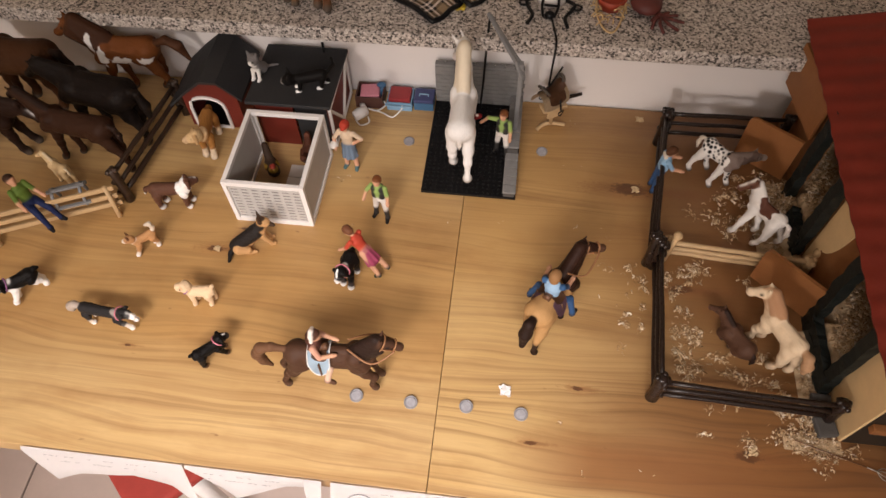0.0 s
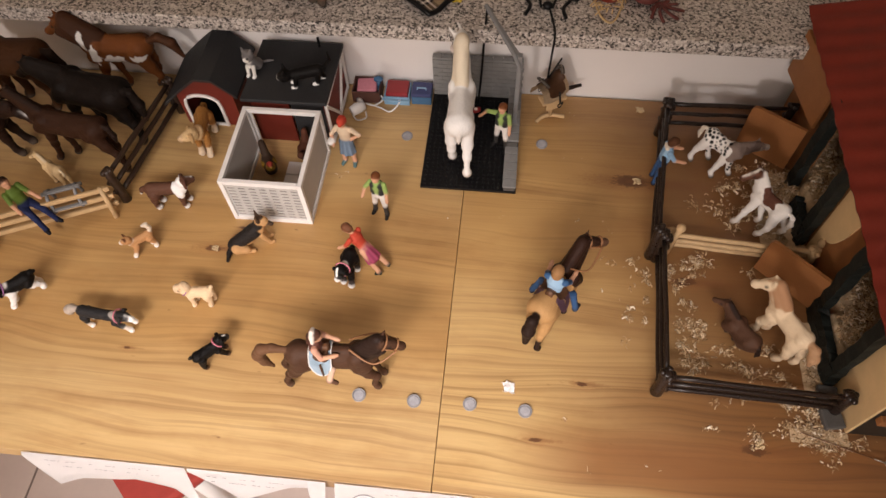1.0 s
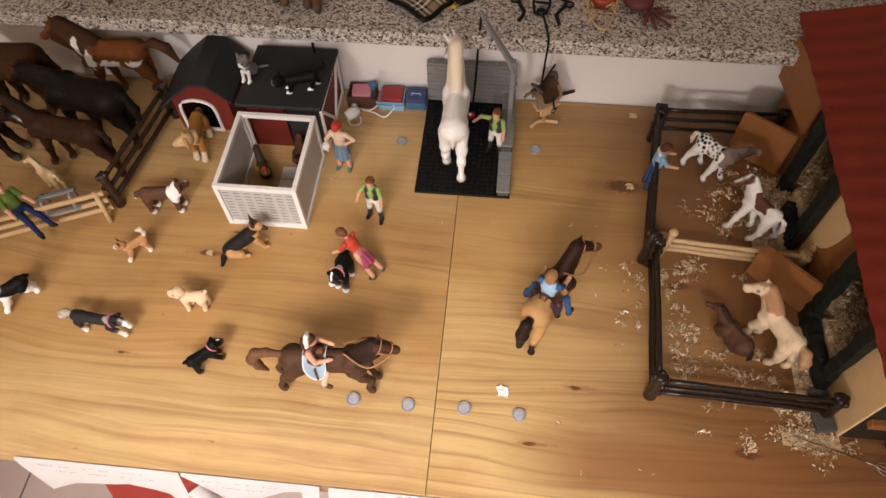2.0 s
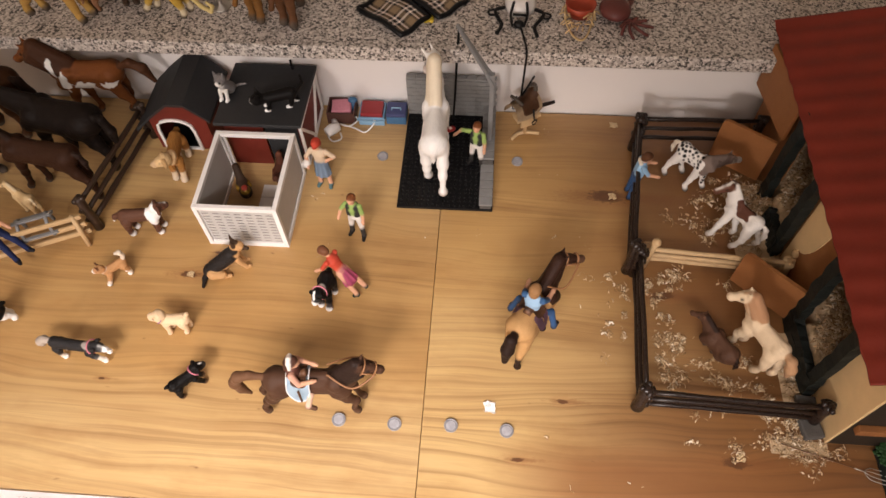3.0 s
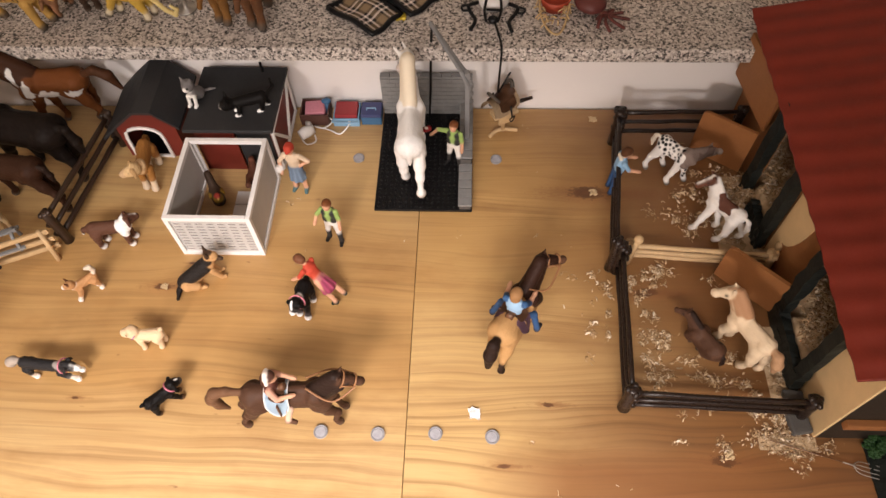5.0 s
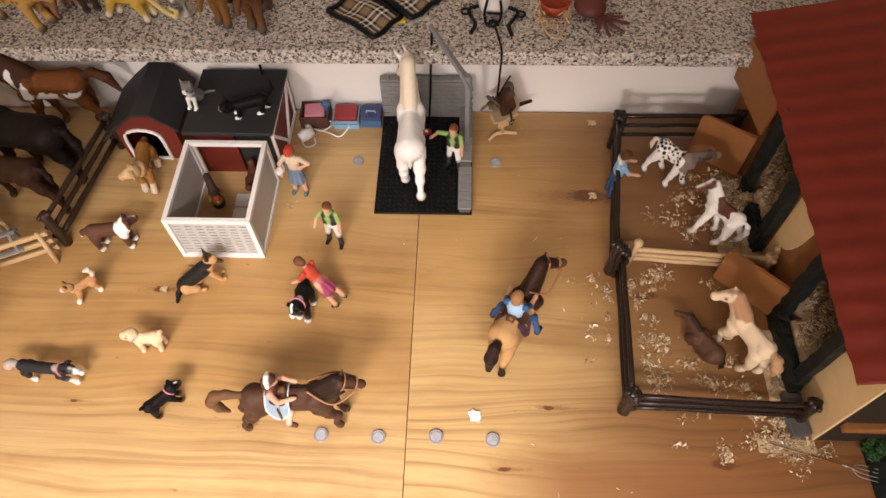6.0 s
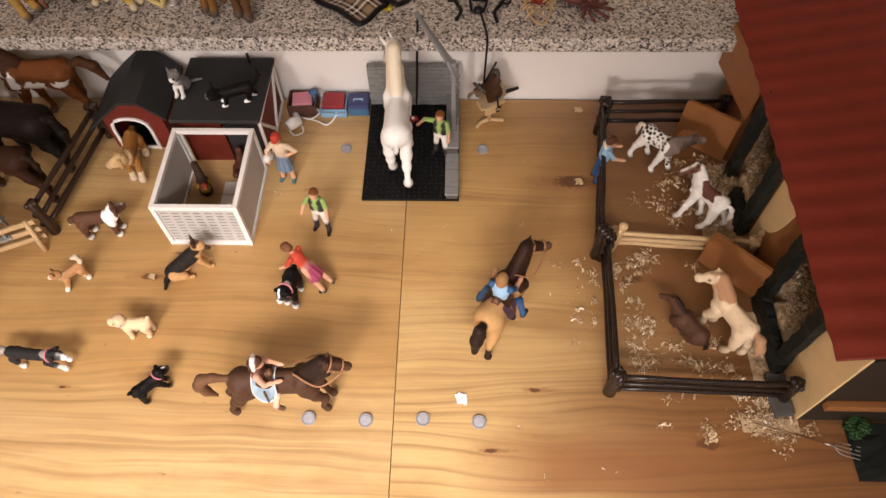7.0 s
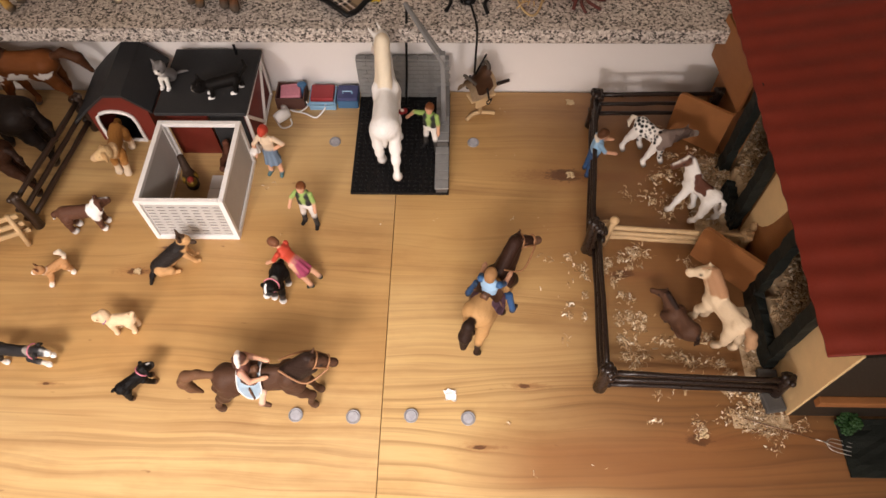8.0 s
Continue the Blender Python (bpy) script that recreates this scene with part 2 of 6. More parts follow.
STONE_DARK = paint("plinth_stone", (0.085, 0.078, 0.072), 0.8, vary=0.25, scale=120, bump=0.5)
BLACK = paint("black_plastic", (0.005, 0.005, 0.006), 0.42, vary=0.2, spec=0.25)
GREY = paint("grey_plastic", (0.22, 0.22, 0.225), 0.4, vary=0.12)
COIN = paint("cloudy_disc", (0.33, 0.32, 0.33), 0.3, vary=0.3, scale=200)
DISC_FACE = paint("scuffed_disc_face", (0.44, 0.43, 0.46), 0.4, vary=0.45, scale=260, bump=0.6, fine=900)
PAPER = paint("paper", (0.80, 0.77, 0.76), 0.7, vary=0.05, scale=40)
INK = paint("ink", (0.30, 0.28, 0.30), 0.6)
PINK = paint("pink_cloth", (0.62, 0.24, 0.30), 0.8, vary=0.2, scale=200, bump=0.6)
CRATE = paint("crate_brown", (0.10, 0.045, 0.035), 0.5)
RED_BOX = paint("red_box", (0.30, 0.03, 0.035), 0.4)
STUD = paint("black_stud", (0.008, 0.008, 0.009), 0.28, vary=0.1)
BLUE_TRAY = paint("light_blue_tray", (0.22, 0.40, 0.58), 0.4)
BLUE_BOX = paint("blue_box", (0.05, 0.14, 0.27), 0.4)
NAVY = paint("navy_plastic", (0.05, 0.06, 0.16), 0.4)
LEATHER = paint("saddle_leather", (0.13, 0.058, 0.028), 0.45, vary=0.35, scale=150, bump=0.4)
STRAP_DARK = paint("slot_brown", (0.075, 0.058, 0.045), 0.7)
STRAP = paint("tan_strap", (0.30, 0.14, 0.06), 0.5)
SKY_BLUE = paint("pale_blue_pad", (0.50, 0.64, 0.76), 0.6, vary=0.12)
PURPLE = paint("purple_pad", (0.17, 0.09, 0.13), 0.7)
COLLAR_PINK = paint("pink_collar", (0.62, 0.20, 0.26), 0.5)
COLLAR_PURPLE = paint("purple_collar", (0.30, 0.12, 0.28), 0.5)
SILVER = paint("silver_metal", (0.52, 0.50, 0.47), 0.45, metal=1.0)
SHEEPSKIN = paint("sheepskin", (0.56, 0.42, 0.27), 0.85, vary=0.3, scale=220, bump=0.8)
RAFFIA = paint("raffia", (0.60, 0.43, 0.22), 0.7, vary=0.3, scale=200, bump=0.5)
ORANGE_RED = paint("basket_red", (0.42, 0.06, 0.025), 0.5)
MAROON = paint("maroon_leather", (0.12, 0.03, 0.025), 0.5)
YELLOW = paint("yellow_tag", (0.70, 0.52, 0.05), 0.5)
GREEN = paint("clover_green", (0.022, 0.070, 0.016), 0.5, vary=0.4, scale=200)
MOSS = paint("dark_green_mat", (0.006, 0.009, 0.006), 0.8, vary=0.4, scale=60, bump=0.6)
DARK_WALL = paint("dark_brown_board", (0.022, 0.015, 0.010), 0.6)
RED_CLOTH = paint("red_fabric", (0.30, 0.035, 0.025), 0.8, vary=0.2, scale=60, bump=0.4)
STRAW = paint("wood_shaving", (0.62, 0.46, 0.27), 0.7, vary=0.35, scale=120)


def plaid():
    m, t, b = material("plaid_wool", 0.85)
    c = coords(t)
    sep = t.nodes.new("ShaderNodeSeparateXYZ")
    t.links.new(c, sep.inputs[0])
    tan = mixed(t, noise_of(t, c, 900, 2), (0.22, 0.15, 0.085), (0.30, 0.21, 0.12))
    threads = []
    for axis in (0, 1):
        f = sums(t, "FRACT", sums(t, "MULTIPLY_ADD", sep.outputs[axis], 36.0, 0.14))
        dark = ramp(t, f, [(0.0, (0, 0, 0)), (0.36, (1, 1, 1))], "CONSTANT")
        light = ramp(t, f, [(0.0, (0, 0, 0)), (0.48, (1, 1, 1)), (0.58, (0, 0, 0)), (0.76, (1, 1, 1)), (0.86, (0, 0, 0))], "CONSTANT")
        threads.append(mixed(t, light, mixed(t, dark, tan, (0.010, 0.007, 0.006)), (0.90, 0.80, 0.74)))
    col = mixed(t, 0.5, *threads)
    t.links.new(col, b.inputs["Base Color"])
    bumped(t, b, noise_of(t, c, 1200, 2), 0.5, 0.0005)
    return m


PLAID = plaid()

# ---- builders ----
def thing(name, at=(0, 0, 0), yaw=0, label="", category="", group="", kind=""):
    ob = new(name)
    ob.empty_display_size = 0.01
    ob.matrix_basis = pose(*at, 0, 0, yaw)
    return tagged(ob, label, category, group, kind)


def solid(name, bm, mat, smooth=False):
    bmesh.ops.recalc_face_normals(bm, faces=bm.faces)
    me = bpy.data.meshes.new(name)
    bm.to_mesh(me)
    bm.free()
    for m in mat if isinstance(mat, (list, tuple)) else (mat,):
        me.materials.append(m)
    if smooth:
        me.shade_smooth()
    return me


def part(name, bm, mat, parent=None, label="", smooth=False, at=None):
    """Links a bmesh as one mesh object under a thing or a part."""
    ob = new(name, solid(name, bm, mat, smooth))
    if parent is not None:
        ob.parent = parent
    if at is not None:
        ob.matrix_basis = at
    return tagged(ob, label)


def box(bm, centre, size, turn=None, bevel=0.0, slot=0):
    """A block with softened edges."""
    m = Matrix.Translation(centre) @ (turn or Matrix()) @ Matrix.Diagonal((*size, 1))
    made = bmesh.ops.create_cube(bm, size=1, matrix=m)["verts"]
    faces = {f for v in made for f in v.link_faces}
    for f in faces:
        f.material_index = slot
    if bevel:
        edges = list({e for v in made for e in v.link_edges})
        out = bmesh.ops.bevel(bm, geom=edges, offset=bevel, segments=2, affect="EDGES", profile=0.6, clamp_overlap=True)
        for f in out["faces"]:
            f.material_index = slot
    return made


def ring_of(bm, at, axis, rx, ry=None, n=12, up=None):
    axis = Vector(axis).normalized()
    ref = Vector(up) if up else (Vector((0, 0, 1)) if abs(axis.z) < 0.9 else Vector((1, 0, 0)))
    u = axis.cross(ref).normalized()
    v = u.cross(axis).normalized()
    ry = rx if ry is None else ry
    return [bm.verts.new(Vector(at) + u * (rx * math.cos(a)) + v * (ry * math.sin(a))) for a in (2 * math.pi * i / n for i in range(n))]


def loft(bm, rings, caps=True, slot=0):
    for a, b in zip(rings, rings[1:]):
        for i in range(len(a)):
            j = (i + 1) % len(a)
            bm.faces.new((a[i], a[j], b[j], b[i])).material_index = slot
    if caps:
        bm.faces.new(rings[0][::-1]).material_index = slot
        bm.faces.new(rings[-1]).material_index = slot


def rod(bm, points, radii, n=10, slot=0, flat=1.0):
    """A tube along points; radii one number or one for each point."""
    pts = [Vector(p) for p in points]
    rs = radii if isinstance(radii, (list, tuple)) else [radii] * len(pts)
    rings = []
    for i, p in enumerate(pts):
        a = pts[min(i + 1, len(pts) - 1)] - pts[max(i - 1, 0)]
        rings.append(ring_of(bm, p, a, rs[i], rs[i] * flat, n))
    loft(bm, rings, True, slot)


def curve_points(points, steps=6):
    """A smooth line through points."""
    p = [Vector(q) for q in points]
    out = []
    for i in range(len(p) - 1):
        a, b, c, d = p[max(i - 1, 0)], p[i], p[i + 1], p[min(i + 2, len(p) - 1)]
        for s in range(steps):
            u = s / steps
            out.append(0.5 * ((2 * b) + (c - a) * u + (2 * a - 5 * b + 4 * c - d) * u * u + (3 * b - a - 3 * c + d) * u ** 3))
    out.append(p[-1])
    return out


def ball(bm, at, radius, squash=(1, 1, 1), slot=0, n=12):
    m = Matrix.Translation(at) @ Matrix.Diagonal((*[radius * s for s in squash], 1))
    made = bmesh.ops.create_uvsphere(bm, u_segments=n, v_segments=max(6, n // 2 + 2), radius=1, matrix=m)["verts"]
    for f in {f for v in made for f in v.link_faces}:
        f.material_index = slot


def prism(bm, outline, a, b, axis="z", slot=0):
    """An outline of 2D points pushed from a to b along an axis."""
    def place(p, h):
        return {"z": (p[0], p[1], h), "y": (p[0], h, p[1]), "x": (h, p[0], p[1])}[axis]
    lo = [bm.verts.new(place(p, a)) for p in outline]
    hi = [bm.verts.new(place(p, b)) for p in outline]
    bm.faces.new(lo[::-1]).material_index = slot
    bm.faces.new(hi).material_index = slot
    for i in range(len(lo)):
        j = (i + 1) % len(lo)
        bm.faces.new((lo[i], lo[j], hi[j], hi[i])).material_index = slot


# ---- moulded figures: rounded limbs melted into one skin ----
def skin(limbs, voxel, melt):
    a = np.array([l[0] for l in limbs], float)
    b = np.array([l[2] for l in limbs], float)
    ra = np.array([l[1] for l in limbs], float)
    rb = np.array([l[3] for l in limbs], float)
    wide = np.array([l[5] if len(l) > 5 else 1.0 for l in limbs], float)
    big = np.maximum(ra, rb)[:, None] * np.maximum(1.0, wide)[:, None]
    pad = melt + 3 * voxel
    lo = (np.minimum(a, b) - big).min(0) - pad
    hi = (np.maximum(a, b) + big).max(0) + pad
    dims = np.ceil((hi - lo) / voxel).astype(int) + 1
    field = np.full(dims, 1.0, np.float32)

    def distance(i, p):
        ab = b[i] - a[i]
        h = np.clip(((p - a[i]) @ ab) / max(ab @ ab, 1e-12), 0, 1)
        d = p - a[i] - h[..., None] * ab
        d[..., 1] /= wide[i]
        return np.sqrt((d * d).sum(-1)) - (ra[i] + (rb[i] - ra[i]) * h)

    for i in range(len(limbs)):
        i0 = np.clip(((np.minimum(a[i], b[i]) - big[i] - pad - lo) / voxel).astype(int), 0, dims)
        i1 = np.clip(((np.maximum(a[i], b[i]) + big[i] + pad - lo) / voxel).astype(int) + 2, 0, dims)
        axes = [lo[k] + voxel * np.arange(i0[k], i1[k]) for k in range(3)]
        p = np.stack(np.meshgrid(*axes, indexing="ij"), -1)
        d = distance(i, p)
        sub = field[i0[0]:i1[0], i0[1]:i1[1], i0[2]:i1[2]]
        h = np.clip(0.5 + 0.5 * (sub - d) / melt, 0, 1)
        sub[...] = sub * (1 - h) + d * h - melt * h * (1 - h)

    inside = field < 0
    nx, ny, nz = dims - 1
    corner = {}
    count = np.zeros((nx, ny, nz), int)
    for c in np.ndindex(2, 2, 2):
        corner[c] = (slice(c[0], c[0] + nx), slice(c[1], c[1] + ny), slice(c[2], c[2] + nz))
        count += inside[corner[c]]
    active = (count > 0) & (count < 8)
    total = np.zeros((nx, ny, nz, 3))
    hits = np.zeros((nx, ny, nz))
    for c in np.ndindex(2, 2, 2):
        for k in range(3):
            if c[k]:
                continue
            e = tuple(1 if j == k else c[j] for j in range(3))
            va, vb = field[corner[c]], field[corner[e]]
            cross = ((va < 0) != (vb < 0)) & active
            u = np.where(cross, va / np.where(cross, va - vb, 1), 0)
            for j in range(3):
                total[..., j] += np.where(cross, c[j] + (u if j == k else 0), 0)
            hits += cross
    index = np.full((nx, ny, nz), -1)
    cells = np.argwhere(active)
    index[active] = np.arange(len(cells))
    verts = lo + voxel * (cells + total[active] / hits[active][:, None])
    quads = []
    for k in range(3):
        u, v = (k + 1) % 3, (k + 2) % 3
        sl = [slice(1, -1)] * 3
        s0, s1 = list(sl), list(sl)
        s0[k], s1[k] = slice(0, -1), slice(1, None)
        fa, fb = inside[tuple(s0)], inside[tuple(s1)]
        for flag, flip in ((fa & ~fb, False), (~fa & fb, True)):
            at = np.argwhere(flag)
            at[:, u] += 1
            at[:, v] += 1
            def cell(du, dv):
                q = at.copy()
                q[:, u] -= du
                q[:, v] -= dv
                return index[q[:, 0], q[:, 1], q[:, 2]]
            quad = np.stack([cell(1, 1), cell(0, 1), cell(0, 0), cell(1, 0)], 1)
            quads.append(quad[:, ::-1] if flip else quad)
    quads = np.concatenate(quads)
    quads = quads[(quads >= 0).all(1)]
    away = np.stack([distance(i, verts) for i in range(len(limbs))], 1)
    w = np.exp(-(away - away.min(1, keepdims=True)) / (voxel * 0.35))
    w /= w.sum(1, keepdims=True)
    tint = w @ np.array([l[4] for l in limbs], float)
    return verts, quads, tint


def wobble(p, scale, seed=0.0):
    return np.array([noise.noise(Vector((q[0] * scale + seed, q[1] * scale, q[2] * scale))) for q in p])


def figure(name, limbs, patches, voxel, melt, at, yaw, label, category, mat, group="", lean=0, fur=0.0):
    """One moulded figure standing on its lowest point. patches: centre, radii, colour and raggedness."""
    verts, quads, tint = skin(limbs, voxel, melt)
    for centre, radii, colour, rag in patches:
        q = (verts - np.array(centre)) / np.array(radii)
        d = np.sqrt((q * q).sum(1))
        near = d < 1.8
        if rag:
            d[near] += rag * wobble(verts[near] / np.mean(radii), 1.6, centre[0] * 50)
        k = np.clip((1.0 - d) * np.mean(radii) / voxel + 0.5, 0, 1)[:, None]
        tint = tint * (1 - k) + np.array(colour) * k
    if lean:
        verts = verts @ np.array(Matrix.Rotation(radians(lean), 3, "Y")).T
    drop = -verts[:, 2].min()
    verts[:, 2] += drop
    me = bpy.data.meshes.new(name)
    me.from_pydata(verts.tolist(), [], quads.tolist())
    layer = me.color_attributes.new("Tint", "FLOAT_COLOR", "POINT")
    layer.data.foreach_set("color", np.concatenate([np.clip(tint, 0, 1), np.ones((len(verts), 1))], 1).astype(np.float32).ravel())
    if fur:
        flat = np.empty(len(verts) * 3)
        me.vertices.foreach_get("normal", flat)
        amount = np.array([noise.noise(Vector((q[0] * 170, q[1] * 420, q[2] * 420))) + 0.5 * noise.noise(Vector((q[0] * 420, q[1] * 900, q[2] * 900))) for q in verts])
        low = np.clip(verts[:, 2] / 0.004, 0, 1)
        me.vertices.foreach_set("co", (verts + flat.reshape(-1, 3) * (amount * fur * low)[:, None]).ravel())
        me.update()
    me.materials.append(mat)
    me.shade_smooth()
    ob = new(name, me)
    ob.matrix_basis = pose(*at, 0, 0, yaw)
    ob["drop"] = float(drop)
    return tagged(ob, label, category, group)


HORSE = dict(L=0.46, br=0.185, zb=0.79, wide=0.78, neck=0.40, na=52, nt=0, nr=(0.15, 0.082), head=0.30, hp=-36, ht=0, hr=(0.090, 0.050), ear=0.10,
             flop=False, legs=((4, 0), (-4, 0), (4, 6), (-6, 6)), lr=(0.080, 0.042, 0.032, 0.044), w=0.10, fz=0.60, tail=((0, 0), (-0.10, -0.02), (-0.15, -0.22), (-0.13, -0.50)), tr=(0.035, 0.05, 0.065, 0.025), mane=1, mside=1, mw=1.0, ty=0.0)
FOAL = dict(HORSE, L=0.40, br=0.140, zb=0.82, neck=0.34, head=0.27, w=0.09, lr=(0.068, 0.040, 0.031, 0.040), fz=0.66, tail=((0, 0), (-0.05, -0.04), (-0.08, -0.17), (-0.07, -0.30)), tr=(0.03, 0.036, 0.04, 0.018))
DOG = dict(HORSE, L=0.56, br=0.245, zb=0.74, wide=0.84, neck=0.27, na=52, nr=(0.21, 0.18), head=0.32, hp=-16, hr=(0.20, 0.105), ear=0.17, flop=True,
           lr=(0.125, 0.088, 0.080, 0.098), w=0.14, fz=0.52, tail=((0, 0), (-0.20, -0.08), (-0.32, -0.28)), tr=(0.075, 0.085, 0.035), mane=0)


def beast(name, at, yaw, H, kind, coat, label, category, group="", mane=None, sock=None, hoof=None, muzzle=None, tailc=None, earc=None, belly=None, patches=(), voxel=0.0010, melt=0.028, chest=None, sx=1.0, headc=None, blaze=None, **change):
    o = dict(kind, **change)
    mane, sock, hoof = mane or coat, sock or coat, hoof or (0.09, 0.07, 0.055)
    headc = headc or coat
    muzzle, tailc, earc = muzzle or headc, tailc or mane or coat, earc or headc
    L, br, zb, wd = o["L"], o["br"], o["zb"], o["wide"]
    out = []

    def limb(p, r, q, s, colour, wide=1.0):
        p, q = Vector(p) * H, Vector(q) * H
        p.x, q.x = p.x * sx, q.x * sx
        out.append((p, r * H, q, s * H, colour, wide))

    if o["mane"]:
        k = br * wd / 0.78
        limb((-L + 0.15, 0, zb + 0.03), br * 0.88, (-0.06, 0, zb - 0.005), br * 0.90, coat, wd * 1.04)
        limb((-0.14, 0, zb - 0.03), br * 0.90, (L - 0.24, 0, zb - 0.03), br * 0.92, coat, wd * 1.06)
        limb((-0.25, 0, zb + br * 0.42), br * 0.54, (L - 0.20, 0, zb + br * 0.52), br * 0.48, coat, wd)
        for s in (1, -1):
            limb((-L + 0.14, s * k * 0.25, zb + 0.035), br * 0.66, (-L + 0.25, s * k * 0.32, zb - 0.07), br * 0.60, coat)
            limb((L - 0.21, s * k * 0.30, zb + 0.06), br * 0.58, (L - 0.11, s * k * 0.42, zb - 0.09), br * 0.50, coat)
    else:
        limb((-L + 0.12, 0, zb + 0.03), br * 1.02, (-0.02, 0, zb - 0.015), br * 0.95, coat, wd * 1.06)
        limb((-0.02, 0, zb - 0.015), br * 0.95, (L - 0.17, 0, zb), br * 0.98, coat, wd)
        limb((-0.25, 0, zb + br * 0.35), br * 0.62, (L - 0.22, 0, zb + br * 0.42), br * 0.55, coat, wd)
        limb((-L + 0.16, 0, zb + 0.015), br * 0.96, (L - 0.20, 0, zb + 0.005), br * 0.96, coat, wd)
    if belly:
        limb((-0.2, 0, zb - br * 0.35), br * 0.75, (L - 0.2, 0, zb - br * 0.3), br * 0.8, belly, wd)
    limb((L - 0.16, 0, zb - 0.04), br * 0.9, (L - 0.05, 0, zb + 0.02), br * 0.62, chest or coat, wd)

    def along(pitch, turn):
        p, t = radians(pitch), radians(turn)
        return Vector((math.cos(p) * math.cos(t), math.cos(p) * math.sin(t), math.sin(p)))

    base = Vector((L - 0.14, 0, zb + br * 0.30))
    d = along(o["na"], o["nt"])
    poll = base + d * o["neck"]
    limb(base, o["nr"][0], base + d * o["neck"] * 0.5, sum(o["nr"]) / 2 * 0.95, chest or coat, 0.72)
    limb(base + d * o["neck"] * 0.5, sum(o["nr"]) / 2 * 0.95, poll, o["nr"][1], coat, 0.78)
    f = along(o["hp"], o["nt"] + o["ht"])
    side = Vector((-math.sin(radians(o["nt"] + o["ht"])), math.cos(radians(o["nt"] + o["ht"])), 0))
    up = f.cross(side) * -1
    if up.z < 0:
        up = -up
    hr = o["hr"]
    limb(poll, hr[0], poll + f * o["head"] * 0.45, hr[0] * 0.78, headc, 0.9)
    limb(poll + f * o["head"] * 0.12 - up * hr[0] * 0.42, hr[0] * 0.62, poll + f * o["head"] * 0.34 - up * hr[0] * 0.40, hr[0] * 0.48, headc)
    if blaze:
        limb(poll + f * o["head"] * 0.30 + up * hr[0] * 0.58, hr[0] * 0.26, poll + f * o["head"] * 0.96 + up * hr[1] * 0.80, hr[1] * 0.34, blaze)
    limb(poll + f * o["head"] * 0.40, hr[0] * 0.70, poll + f * o["head"] * 0.97, hr[1], muzzle, 0.9)
    limb(poll + f * o["head"] * 0.97 - up * hr[1] * 0.3, hr[1] * 0.95, poll + f * o["head"], hr[1] * 0.9, muzzle, 0.95)
    if o["mane"] == 0:
        limb(poll + f * o["head"] * 1.12 + up * hr[1] * 0.35, hr[1] * 0.36, poll + f * o["head"] * 1.13 + up * hr[1] * 0.35, hr[1] * 0.36, (0.02, 0.015, 0.014))
    for s in (1, -1):
        root = poll + side * (s * hr[0] * 0.55) + up * hr[0] * 0.6
        if o["flop"]:
            limb(root + side * s * hr[0] * 0.25, hr[0] * 0.32, root + side * s * hr[0] * 0.75 - up * o["ear"] + f * 0.02, hr[0] * 0.22, earc)
        else:
            limb(root, hr[0] * 0.30, root + up * o["ear"] + side * s * 0.015, hr[0] * 0.10, earc)
        eye = poll + f * o["head"] * 0.36 + side * (s * hr[0] * 0.66) + up * hr[0] * 0.30
        limb(eye, hr[0] * 0.13, eye + f * 0.012, hr[0] * 0.13, (0.012, 0.01, 0.01))
    if o["mane"]:
        crest = up * 0.0 + Vector((-d.z * math.cos(radians(o["nt"])), -d.z * math.sin(radians(o["nt"])), math.hypot(d.x, d.y)))
        for i in range(11):
            u = i / 10
            c = base + d * (o["neck"] * (0.05 + 0.97 * u)) + crest * ((1 - u) * o["nr"][0] + u * o["nr"][1]) * 0.88
            thick = (1 - u) * o["nr"][0] + u * o["nr"][1]
            fall = side * (0.045 * o["mside"])
            if o["mw"] > 1.2:
                limb(c, 0.030 * o["mw"], c + side * (thick * 0.72 * o["mside"]) - crest * thick * 0.75 - d * 0.05, 0.020 * o["mw"], mane)
            limb(c, 0.042 * o["mw"], c + fall * o["mw"] - crest * 0.10 * o["mw"] - d * 0.06, 0.024 * o["mw"], mane)
        limb(poll + up * hr[0] * 0.8, 0.03, poll + f * o["head"] * 0.28 + up * hr[0] * 0.75, 0.018, mane)
    U = o["fz"] * 0.5
    for i, (swing, bend, *out_turn) in enumerate(o["legs"]):
        s = 1 if i % 2 == 0 else -1
        front = i < 2
        top = Vector((L - 0.20, s * o["w"], o["fz"] + 0.02)) if front else Vector((-L + 0.16, s * o["w"], o["fz"] + 0.06))
        a1 = radians(swing if front else swing - 14)
        a2 = radians(swing + bend) if front else radians(swing + bend + 2)
        tip_y = math.sin(radians(out_turn[0] if out_turn else 0))
        mid = top + Vector((math.sin(a1), tip_y, -math.cos(a1))) * (U if front else U * 1.06)
        low = mid + Vector((math.sin(a2), tip_y, -math.cos(a2))) * (U * 0.80)
        toe = low + Vector((math.sin(a2) * 0.03 + 0.035, 0, -0.055))
        r = o["lr"]
        limb(top + Vector((0, 0, 0.06)), r[0] * (1.15 if front else 1.45), (top + mid) / 2, r[0] * (0.85 if front else 1.05), coat, 0.85)
        limb((top + mid) / 2, r[0] * (0.85 if front else 1.05), mid, r[1], coat)
        limb(mid + Vector((0.004, 0, 0.012)), r[1] * 1.12, mid - Vector((0, 0, 0.016)), r[1] * 1.04, coat)
        limb(mid, r[1], low, r[2], sock)
        limb(low, r[2] * 1.12, toe, r[3] * 0.9, sock)
        limb(toe + Vector((0, 0, -0.01)), r[3], toe + Vector((0.012, 0, -0.03)), r[3] * 1.05, hoof)
